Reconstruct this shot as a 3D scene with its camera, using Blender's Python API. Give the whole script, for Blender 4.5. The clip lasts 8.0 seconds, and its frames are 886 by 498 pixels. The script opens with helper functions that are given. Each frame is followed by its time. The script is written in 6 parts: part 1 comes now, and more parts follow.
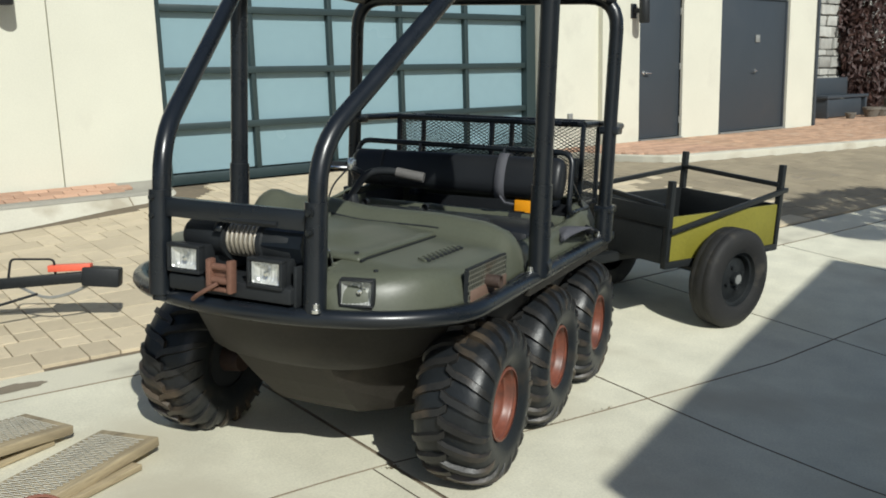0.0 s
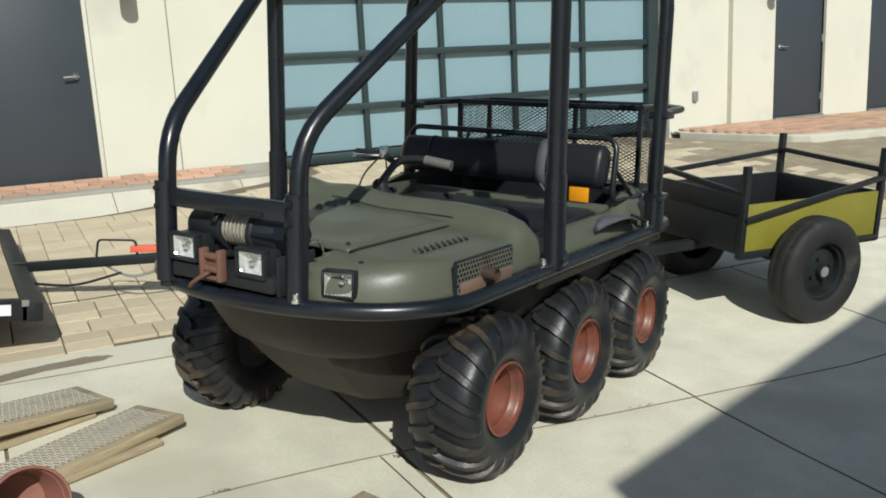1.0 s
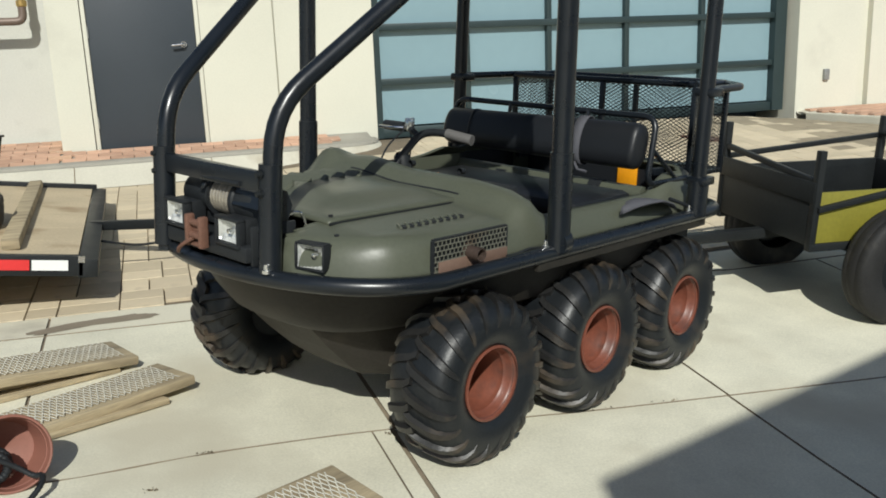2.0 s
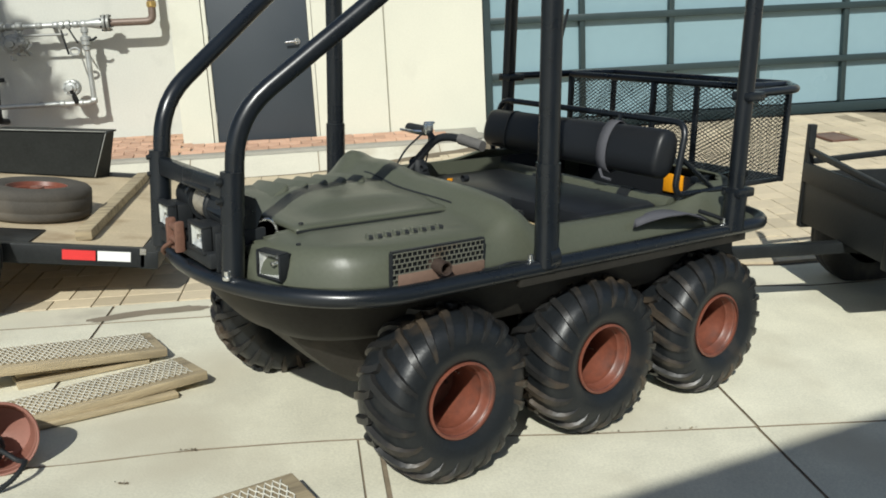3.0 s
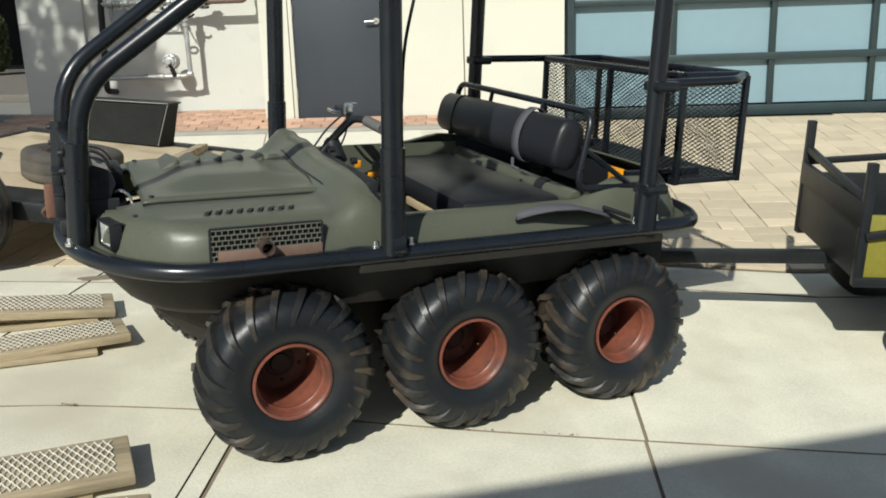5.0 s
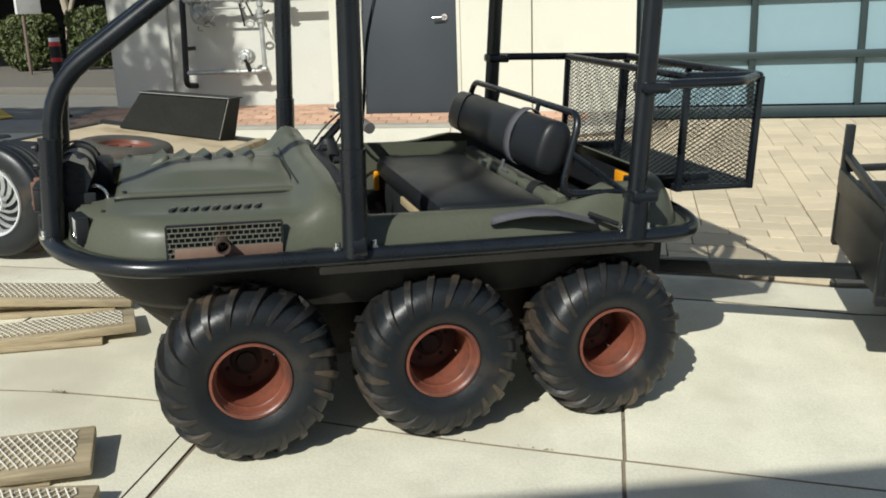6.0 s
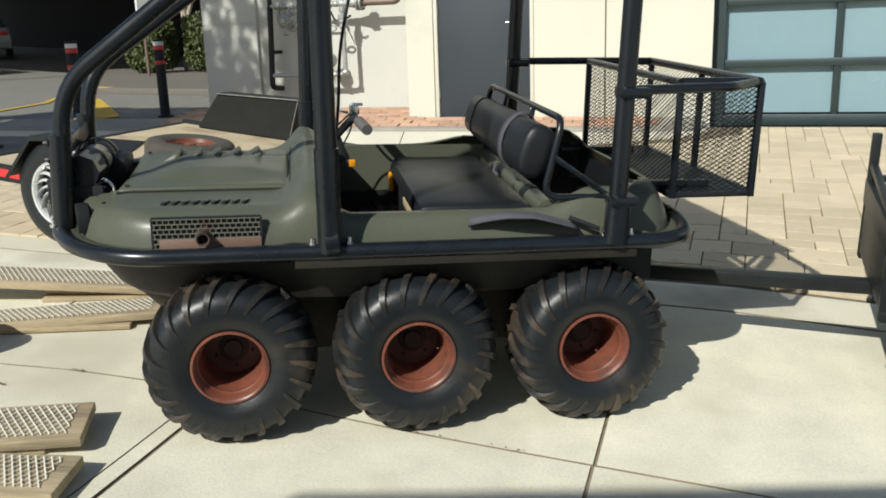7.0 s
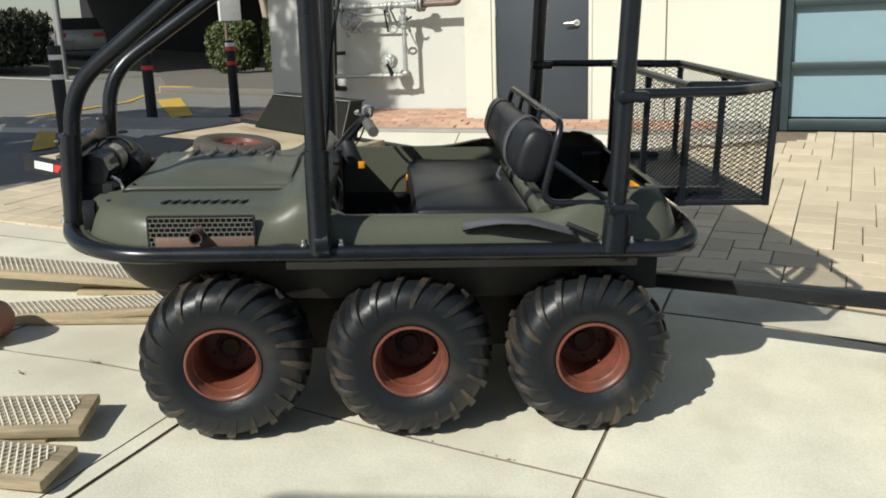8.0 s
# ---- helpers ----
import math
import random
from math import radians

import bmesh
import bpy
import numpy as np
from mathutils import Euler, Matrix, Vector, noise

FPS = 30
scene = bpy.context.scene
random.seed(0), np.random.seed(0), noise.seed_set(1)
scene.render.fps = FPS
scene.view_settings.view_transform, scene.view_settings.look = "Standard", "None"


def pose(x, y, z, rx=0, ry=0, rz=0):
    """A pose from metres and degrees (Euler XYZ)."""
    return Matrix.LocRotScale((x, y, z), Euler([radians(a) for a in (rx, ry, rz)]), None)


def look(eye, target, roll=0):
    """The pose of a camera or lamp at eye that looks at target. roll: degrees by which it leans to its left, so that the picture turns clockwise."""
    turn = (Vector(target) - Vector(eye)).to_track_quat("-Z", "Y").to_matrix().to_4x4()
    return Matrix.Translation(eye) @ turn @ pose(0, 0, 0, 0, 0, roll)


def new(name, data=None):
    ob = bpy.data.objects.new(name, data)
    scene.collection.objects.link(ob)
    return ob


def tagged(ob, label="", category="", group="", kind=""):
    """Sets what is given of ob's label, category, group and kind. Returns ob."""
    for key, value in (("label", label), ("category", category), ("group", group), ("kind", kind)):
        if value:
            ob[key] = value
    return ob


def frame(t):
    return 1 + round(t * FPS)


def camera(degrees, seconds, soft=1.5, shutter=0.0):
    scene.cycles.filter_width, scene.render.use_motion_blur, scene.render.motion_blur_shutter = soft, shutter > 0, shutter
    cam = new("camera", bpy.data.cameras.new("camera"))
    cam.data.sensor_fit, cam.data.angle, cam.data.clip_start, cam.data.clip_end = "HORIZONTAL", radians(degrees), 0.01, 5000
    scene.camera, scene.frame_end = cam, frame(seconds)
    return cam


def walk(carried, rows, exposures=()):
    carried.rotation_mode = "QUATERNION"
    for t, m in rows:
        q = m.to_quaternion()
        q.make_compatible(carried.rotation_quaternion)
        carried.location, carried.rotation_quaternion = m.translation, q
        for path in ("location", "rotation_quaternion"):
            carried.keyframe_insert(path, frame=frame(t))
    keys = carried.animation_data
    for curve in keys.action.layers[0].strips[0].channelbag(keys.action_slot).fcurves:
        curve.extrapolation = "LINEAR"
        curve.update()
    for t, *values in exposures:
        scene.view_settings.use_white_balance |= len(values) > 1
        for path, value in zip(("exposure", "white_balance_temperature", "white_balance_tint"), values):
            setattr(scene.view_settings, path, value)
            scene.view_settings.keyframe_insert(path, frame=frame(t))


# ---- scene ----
cam = camera(53.4, 8.0, soft=1.8)
PATH = [
    (0, (0.207, -0.017, 1.417), (1.434, 1.516, 1.04), -1.6),
    (0.5, (0.414, -0.198, 1.429), (1.492, 1.436, 1.019), -2.3),
    (1, (0.64, -0.266, 1.435), (1.574, 1.454, 1.022), -2.8),
    (1.5, (0.904, -0.325, 1.425), (1.678, 1.462, 0.967), -3.1),
    (1.7, (0.979, -0.358, 1.402), (1.703, 1.45, 0.945), -2.6),
    (2.8, (1.582, -0.423, 1.431), (1.929, 1.491, 0.963), -2.8),
    (3, (1.706, -0.445, 1.43), (1.984, 1.481, 0.966), -2.8),
    (3.5, (1.983, -0.505, 1.43), (2.189, 1.43, 0.969), -1.7),
    (4, (2.229, -0.478, 1.412), (2.368, 1.461, 0.94), -1.5),
    (4.5, (2.457, -0.444, 1.413), (2.503, 1.495, 0.924), -1.7),
    (4.7, (2.564, -0.463, 1.403), (2.545, 1.477, 0.917), -1.9),
    (5.8, (3.076, -0.358, 1.378), (2.773, 1.556, 0.884), -1.6),
    (6, (3.154, -0.326, 1.382), (2.802, 1.581, 0.893), -1.9),
    (6.5, (3.385, -0.298, 1.369), (2.901, 1.584, 0.895), -1.9),
    (7, (3.602, -0.289, 1.37), (3.001, 1.559, 0.898), -1.9),
    (7.5, (3.733, -0.216, 1.342), (3.037, 1.6, 0.877), -2.0),
    (8, (3.868, -0.157, 1.364), (3.09, 1.626, 0.9), -1.9),
]
walk(cam, [(t, look(eye, target, roll)) for t, eye, target, roll in PATH],
     exposures=[(0.0, -0.08, 6330, 9), (1.0, -0.08, 6330, 9), (1.5, -0.14, 6360, 10), (3.0, -0.01, 6380, 9), (3.5, 0.0, 6380, 9), (4.7, 0.09, 6400, 10), (6.0, 0.10, 6430, 10), (8.0, 0.14, 6480, 11)])

# ---- light ----
SUN_DIR = Vector((0.275, 1.0, -0.79)).normalized()
world = bpy.data.worlds.new("sky")
scene.world = world
world.use_nodes = True
wn = world.node_tree
sky = wn.nodes.new("ShaderNodeTexSky")
sky.sky_type, sky.sun_disc = "NISHITA", False
sky.sun_elevation = math.asin(-SUN_DIR.z)
sky.sun_rotation = math.atan2(-SUN_DIR.x, -SUN_DIR.y)
bg = wn.nodes["Background"]
bg.inputs["Strength"].default_value = 0.083
wn.links.new(sky.outputs[0], bg.inputs["Color"])
sun_data = bpy.data.lights.new("sun", "SUN")
sun_data.energy, sun_data.angle, sun_data.color = 4.5, radians(0.6), (0.985, 0.98, 0.90)
sun = new("sun", sun_data)
sun.matrix_world = Matrix.Translation((0, 0, 12)) @ SUN_DIR.to_track_quat("-Z", "Y").to_matrix().to_4x4()
scene.view_settings.exposure = 0.0


# ---- materials ----
def mat(name, color, rough=0.6, metal=0.0, var=0.12, scale=6.0, fine=60.0, bump=0.15, bump_d=0.004, spec=0.5,
        stain=None, stain_at=0.58, stain_scale=2.0, island=0.0, each=0.0, stretch=None):
    """Procedural surface: two scales of tone variation, fine relief, optional stains, piece-to-piece variation and a grain stretched along an axis."""
    m = bpy.data.materials.new(name)
    m.use_nodes = True
    nt = m.node_tree
    N, L = nt.nodes, nt.links
    b = N["Principled BSDF"]
    b.inputs["Metallic"].default_value = metal
    b.inputs["Specular IOR Level"].default_value = spec
    co = N.new("ShaderNodeTexCoord")
    n1, n2 = N.new("ShaderNodeTexNoise"), N.new("ShaderNodeTexNoise")
    n1.inputs["Scale"].default_value, n1.inputs["Detail"].default_value = scale, 4
    n2.inputs["Scale"].default_value, n2.inputs["Detail"].default_value = fine, 3
    place = co.outputs["Object"]
    if stretch:
        run = N.new("ShaderNodeMapping")
        run.inputs["Scale"].default_value = stretch
        L.new(place, run.inputs["Vector"])
        place = run.outputs["Vector"]
    L.new(place, n1.inputs["Vector"])
    L.new(place, n2.inputs["Vector"])
    mix = N.new("ShaderNodeMath")
    mix.operation = "ADD"
    L.new(n1.outputs["Fac"], mix.inputs[0])
    L.new(n2.outputs["Fac"], mix.inputs[1])
    gain = N.new("ShaderNodeMapRange")
    gain.inputs["From Min"].default_value, gain.inputs["From Max"].default_value = 0.6, 1.4
    gain.inputs["To Min"].default_value, gain.inputs["To Max"].default_value = 1 - var, 1 + var
    L.new(mix.outputs[0], gain.inputs["Value"])
    last = gain.outputs["Result"]
    for amount, node, sock in ((island, "ShaderNodeNewGeometry", "Random Per Island"), (each, "ShaderNodeObjectInfo", "Random")):
        if amount:
            r, g = N.new(node), N.new("ShaderNodeMapRange")
            g.inputs["To Min"].default_value, g.inputs["To Max"].default_value = 1 - amount, 1 + amount
            L.new(r.outputs[sock], g.inputs["Value"])
            p = N.new("ShaderNodeMath")
            p.operation = "MULTIPLY"
            L.new(last, p.inputs[0])
            L.new(g.outputs["Result"], p.inputs[1])
            last = p.outputs[0]
    col = N.new("ShaderNodeVectorMath")
    col.operation = "SCALE"
    col.inputs[0].default_value = color
    L.new(last, col.inputs["Scale"])
    out = col.outputs["Vector"]
    if stain:
        n3, rmp, mx = N.new("ShaderNodeTexNoise"), N.new("ShaderNodeMapRange"), N.new("ShaderNodeMix")
        n3.inputs["Scale"].default_value, n3.inputs["Detail"].default_value = stain_scale, 6
        rmp.inputs["From Min"].default_value, rmp.inputs["From Max"].default_value = stain_at, stain_at + 0.16
        mx.data_type = "RGBA"
        L.new(place, n3.inputs["Vector"])
        L.new(n3.outputs["Fac"], rmp.inputs["Value"])
        L.new(rmp.outputs["Result"], mx.inputs["Factor"])
        L.new(out, mx.inputs["A"])
        mx.inputs["B"].default_value = (*stain, 1)
        out = mx.outputs["Result"]
    L.new(out, b.inputs["Base Color"])
    rr = N.new("ShaderNodeMapRange")
    rr.inputs["To Min"].default_value, rr.inputs["To Max"].default_value = max(0.03, rough - 0.1), min(1, rough + 0.1)
    L.new(n1.outputs["Fac"], rr.inputs["Value"])
    L.new(rr.outputs["Result"], b.inputs["Roughness"])
    if bump:
        bp = N.new("ShaderNodeBump")
        bp.inputs["Strength"].default_value, bp.inputs["Distance"].default_value = bump, bump_d
        L.new(n2.outputs["Fac"], bp.inputs["Height"])
        L.new(bp.outputs["Normal"], b.inputs["Normal"])
    return m


M_CONC = mat("concrete_slab", (0.675, 0.647, 0.512), 0.85, var=0.17, scale=4.2, fine=120, bump=0.24, stain=(0.555, 0.515, 0.395), stain_at=0.51, stain_scale=1.3, each=0.04)
M_BAND = mat("concrete_band", (0.65, 0.615, 0.485), 0.85, var=0.10, scale=2.5, fine=120, bump=0.25, stain=(0.36, 0.33, 0.26), stain_at=0.6, stain_scale=1.4)
M_KERB = mat("kerb_concrete", (0.53, 0.505, 0.415), 0.85, var=0.14, scale=2.0, fine=100, bump=0.3, stain=(0.38, 0.34, 0.26))
M_DIRT = mat("joint_dirt", (0.24, 0.195, 0.135), 0.95, var=0.3, scale=14, fine=200, bump=0.4)
M_JOINT = mat("paver_joint_sand", (0.17, 0.135, 0.09), 0.95, var=0.3, scale=14, fine=200, bump=0.4)
M_PAVER = mat("paver", (0.57, 0.48, 0.335), 0.85, var=0.12, scale=5, fine=160, bump=0.35, stain=(0.42, 0.35, 0.25), stain_at=0.60, stain_scale=5, each=0.15)
M_PAVER_I = mat("paver_rest", (0.57, 0.48, 0.335), 0.85, var=0.12, scale=5, fine=160, bump=0.35, island=0.10)
M_PAVER_D = mat("darker_paver", (0.315, 0.262, 0.178), 0.85, var=0.15, scale=3, fine=160, bump=0.35, island=0.10, stain=(0.25, 0.21, 0.145), stain_at=0.52, stain_scale=1.2)
M_BRICK = mat("red_brick_paver", (0.51, 0.315, 0.215), 0.85, var=0.14, scale=8, fine=150, bump=0.3, each=0.20, stain=(0.56, 0.44, 0.33), stain_at=0.58, stain_scale=6)
M_BRICK_I = mat("red_brick_rest", (0.50, 0.315, 0.205), 0.85, var=0.14, scale=8, fine=150, bump=0.3, island=0.20, stain=(0.56, 0.44, 0.33), stain_at=0.58, stain_scale=6)
M_EDGE = mat("grey_kerb_edge", (0.30, 0.285, 0.24), 0.9, var=0.18, scale=5, fine=120, bump=0.3)
M_TOOLBOX = mat("dark_tool_box_paint", (0.021, 0.023, 0.022), 0.55, spec=0.15, var=0.25, scale=5, fine=60, bump=0.08, stain=(0.014, 0.013, 0.011), stain_at=0.6)
M_PERF = mat("perforated_grille_steel", (0.17, 0.17, 0.135), 0.5, metal=0.3, var=0.25, scale=14, fine=120, bump=0.1, stain=(0.12, 0.085, 0.055), stain_at=0.56, stain_scale=9)
M_GREYGRIP = mat("worn_grey_grip", (0.11, 0.105, 0.10), 0.7, var=0.2, scale=30, fine=160, bump=0.3)
M_DARK_PATCH = mat("dark_patch_concrete", (0.24, 0.20, 0.145), 0.7, var=0.2, scale=6, fine=120, bump=0.2)
M_DEBRIS = mat("leaf_debris", (0.16, 0.125, 0.075), 0.9, var=0.4, scale=40, fine=200, island=0.5)
M_BRASS = mat("brass_fitting", (0.55, 0.38, 0.14), 0.35, metal=0.8, var=0.15, scale=20)
M_ROAD = mat("asphalt", (0.195, 0.19, 0.165), 0.9, var=0.15, scale=3, fine=220, bump=0.4)
M_YELLOW_LINE = mat("yellow_road_paint", (0.55, 0.36, 0.05), 0.8, var=0.25, scale=12, fine=90)
M_STUCCO = mat("cream_stucco", (0.60, 0.59, 0.495), 0.9, var=0.06, scale=1.5, fine=70, bump=0.12, stain=(0.50, 0.485, 0.41), stain_at=0.58, stain_scale=1.2)
M_GREYWALL = mat("grey_concrete_wall", (0.52, 0.52, 0.47), 0.9, var=0.08, scale=1.3, fine=60, bump=0.2, stain=(0.42, 0.42, 0.38), stain_at=0.58, stain_scale=1.6)
M_DOOR = mat("charcoal_door_paint", (0.037, 0.046, 0.056), 0.5, var=0.06, scale=3, fine=50, bump=0.04)
M_FRAME = mat("dark_green_aluminium", (0.030, 0.048, 0.050), 0.4, metal=0.2, var=0.08, bump=0.02)
M_GLASS = mat("frosted_pane", (0.216, 0.322, 0.36), 0.25, var=0.03, scale=0.8, fine=8, bump=0.0)
M_CHROME = mat("brushed_chrome", (0.75, 0.75, 0.74), 0.22, metal=1.0, var=0.05, bump=0.03)
M_GALV = mat("painted_pipe", (0.27, 0.275, 0.26), 0.5, metal=0.3, var=0.15, scale=12)
M_GALVLIGHT = mat("bright_galvanised_pipe", (0.40, 0.41, 0.395), 0.42, metal=0.45, var=0.2, scale=14, fine=90, bump=0.08, stain=(0.34, 0.34, 0.31), stain_at=0.58, stain_scale=9)
M_BROWNPIPE = mat("brown_pipe", (0.17, 0.125, 0.10), 0.5, metal=0.2, var=0.2, scale=10)
M_OLIVE = mat("olive_plastic", (0.085, 0.092, 0.0675), 0.36, spec=0.28, var=0.09, scale=4, fine=90, bump=0.05, stain=(0.098, 0.101, 0.076), stain_at=0.60, stain_scale=3)
M_HULL = mat("dark_hull_plastic", (0.026, 0.0237, 0.020), 0.52, spec=0.25, var=0.25, scale=5, fine=70, bump=0.1, stain=(0.040, 0.034, 0.027), stain_at=0.58, stain_scale=4)
M_TUB = mat("scuffed_tub_plastic", (0.036, 0.032, 0.0265), 0.6, spec=0.2, var=0.25, scale=7, fine=80, bump=0.12, stain=(0.060, 0.050, 0.039), stain_at=0.58, stain_scale=5)
M_BLACK = mat("black_gloss_paint", (0.0085, 0.011, 0.0145), 0.29, var=0.2, scale=9, fine=80, bump=0.04)
M_MATTE = mat("matte_black", (0.016, 0.018, 0.020), 0.55, var=0.2, scale=8, fine=80, bump=0.1, spec=0.3)
M_VINYL = mat("black_vinyl", (0.013, 0.0145, 0.017), 0.42, spec=0.35, var=0.15, scale=5, fine=160, bump=0.12)
M_RUBBER = mat("tyre_rubber", (0.0115, 0.0135, 0.0155), 0.40, spec=0.42, var=0.3, scale=7, fine=90, bump=0.15, stain=(0.046, 0.036, 0.026), stain_at=0.57, stain_scale=6)
M_LUG = mat("tyre_lug", (0.017, 0.0168, 0.0165), 0.42, spec=0.45, var=0.3, scale=10, fine=90, bump=0.2, stain=(0.075, 0.057, 0.040), stain_at=0.485, stain_scale=6)
M_DUSTY = mat("dusty_tyre_rubber", (0.022, 0.0215, 0.021), 0.65, spec=0.3, var=0.3, scale=8, fine=90, bump=0.2, stain=(0.055, 0.05, 0.042), stain_at=0.56, stain_scale=7)
M_HUB = mat("dark_hub_paint", (0.030, 0.016, 0.012), 0.6, var=0.3, scale=12, fine=80, bump=0.15)
M_OLDRUBBER = mat("dusty_old_rubber", (0.075, 0.068, 0.058), 0.8, spec=0.2, var=0.2, scale=9, fine=90, bump=0.2, stain=(0.12, 0.105, 0.085), stain_at=0.55)
M_RIMDISC = mat("dull_rim_disc", (0.11, 0.042, 0.028), 0.55, var=0.3, scale=12, fine=80, bump=0.12, stain=(0.05, 0.024, 0.018), stain_at=0.55, stain_scale=9)
M_RIM = mat("copper_rim_paint", (0.175, 0.056, 0.034), 0.42, var=0.2, scale=9, fine=70, bump=0.06, stain=(0.09, 0.040, 0.030), stain_at=0.54, stain_scale=11)
M_RUST = mat("rusty_steel", (0.17, 0.085, 0.058), 0.7, metal=0.2, var=0.25, scale=14, fine=90, bump=0.2)
M_REFLECT = mat("lamp_reflector", (0.64, 0.65, 0.63), 0.22, metal=0.5, var=0.35, scale=55, fine=9, bump=0.4, bump_d=0.006)
M_RIMWHITE = mat("silver_rim_paint", (0.62, 0.63, 0.63), 0.3, metal=0.3, var=0.06, bump=0.02)
M_ORANGE = mat("orange_reflector", (0.80, 0.32, 0.01), 0.35, var=0.08, bump=0.05)
M_YELLOW = mat("yellow_painted_wood", (0.205, 0.185, 0.022), 0.6, var=0.14, scale=4, fine=60, bump=0.1, stain=(0.225, 0.21, 0.03), stain_at=0.6)
M_TSTEEL = mat("trailer_steel", (0.016, 0.018, 0.019), 0.42, spec=0.25, var=0.25, scale=6, fine=60, bump=0.1)
M_WOOD = mat("weathered_wood", (0.40, 0.325, 0.205), 0.85, var=0.32, scale=22, fine=120, bump=0.5, stain=(0.24, 0.195, 0.125), stain_at=0.52, stain_scale=14, stretch=(0.10, 1.0, 1.0))
M_PLY = mat("weathered_plywood", (0.52, 0.425, 0.28), 0.8, var=0.18, scale=3, fine=60, bump=0.2, stain=(0.33, 0.235, 0.135), stain_at=0.55, stain_scale=2.8)
M_MESHGREY = mat("expanded_steel", (0.70, 0.68, 0.58), 0.6, metal=0.0, var=0.2, scale=20, bump=0.1)
M_POT = mat("terracotta_plastic", (0.25, 0.105, 0.075), 0.6, var=0.1, scale=6, bump=0.05)
M_STRAP = mat("grey_webbing", (0.075, 0.076, 0.088), 0.8, var=0.1, scale=30, fine=300, bump=0.4)
M_BRUSH = mat("brown_plate", (0.165, 0.105, 0.078), 0.55, var=0.15, scale=8, bump=0.1)
M_EXHAUST = mat("burnt_exhaust_steel", (0.075, 0.052, 0.042), 0.55, metal=0.4, var=0.3, scale=20, fine=120, bump=0.15)
M_FOAM = mat("tan_seat_board", (0.42, 0.33, 0.19), 0.8, var=0.15, scale=8, fine=80, bump=0.2)
M_HOSEWHITE = mat("white_cable_sleeve", (0.42, 0.41, 0.38), 0.6, var=0.2, scale=30, fine=120, bump=0.1)
M_CABLE = mat("steel_cable", (0.46, 0.42, 0.35), 0.4, metal=0.7, var=0.25, scale=40)
M_ORANGERED = mat("faded_orange_red", (0.75, 0.13, 0.07), 0.5, var=0.12, scale=20)
M_RED = mat("red_tape", (0.62, 0.03, 0.03), 0.4, var=0.06, bump=0.0)
M_WHITE = mat("white_tape", (0.75, 0.75, 0.73), 0.4, var=0.04, bump=0.0)
M_HEDGE = mat("hedge_leaf", (0.075, 0.095, 0.026), 0.55, var=0.3, scale=30, fine=90, island=0.45)
M_HEDGE_DARK = mat("dark_leaf_and_hedge_shade", (0.017, 0.026, 0.011), 0.6, var=0.3, scale=30, fine=90, island=0.4)
M_REDLEAF = mat("red_ivy_leaf", (0.045, 0.022, 0.018), 0.6, var=0.3, scale=30, island=0.4)
M_BARK = mat("pale_bark", (0.34, 0.29, 0.22), 0.9, var=0.25, scale=10, bump=0.4)
M_GRAVEL = mat("grey_gravel", (0.165, 0.15, 0.125), 0.95, var=0.3, scale=40, fine=120, bump=0.8, bump_d=0.02)
M_STONE = mat("grey_stone", (0.36, 0.36, 0.33), 0.9, var=0.25, scale=6, bump=0.4, each=0.2)
M_CAR = mat("silver_car_paint", (0.42, 0.42, 0.41), 0.3, metal=0.4, var=0.04, bump=0.0)
# far front: its shade is put into the near-black base colour
M_FAR = mat("far_wall_in_shade", (0.016, 0.017, 0.018), 0.9, var=0.2, scale=0.6, bump=0.1)
M_PLANT = mat("shadow_wall_plaster", (0.55, 0.52, 0.46), 0.9, var=0.06, scale=2)


# ---- mesh tools ----
def finish(name, bm, material, smooth=True, angle=0.7):
    me = bpy.data.meshes.new(name)
    bmesh.ops.recalc_face_normals(bm, faces=bm.faces)
    for f in bm.faces:
        f.smooth = smooth
    if smooth:
        for e in bm.edges:
            if len(e.link_faces) == 2 and e.calc_face_angle(0) > angle:
                e.smooth = False
    bm.to_mesh(me)
    bm.free()
    me.materials.append(material)
    return me


def part(name, bm, material, parent=None, label="", m=None, smooth=True):
    ob = new(name, finish(name, bm, material, smooth))
    if parent is not None:
        ob.parent = parent
    if m is not None:
        ob.matrix_local = m
    if label:
        ob["label"] = label
    return ob


def thing(name, m, label, category, group="", kind=""):
    ob = new(name)
    ob.matrix_world = m
    ob.empty_display_size = 0.1
    return tagged(ob, label, category, group, kind)


def solid(name, bm, material, label, category="", group="", kind="", m=None, smooth=True):
    ob = new(name, finish(name, bm, material, smooth))
    if m is not None:
        ob.matrix_world = m
    return tagged(ob, label, category, group, kind)


def box(bm, c, s, m=None, bevel=0.0):
    """A box with centre c and size s, optionally bevelled and placed by m."""
    t = Matrix.Translation(c) @ Matrix.Diagonal((*s, 1))
    made = bmesh.ops.create_cube(bm, size=1, matrix=(m @ t) if m is not None else t)
    if bevel:
        edges = list({e for v in made["verts"] for e in v.link_edges})
        bmesh.ops.bevel(bm, geom=edges, offset=bevel, segments=2, affect="EDGES", profile=0.5)
    return bm


def boxes(*rows, bevel=0.0):
    bm = bmesh.new()
    for c, s in rows:
        box(bm, c, s, bevel=bevel)
    return bm


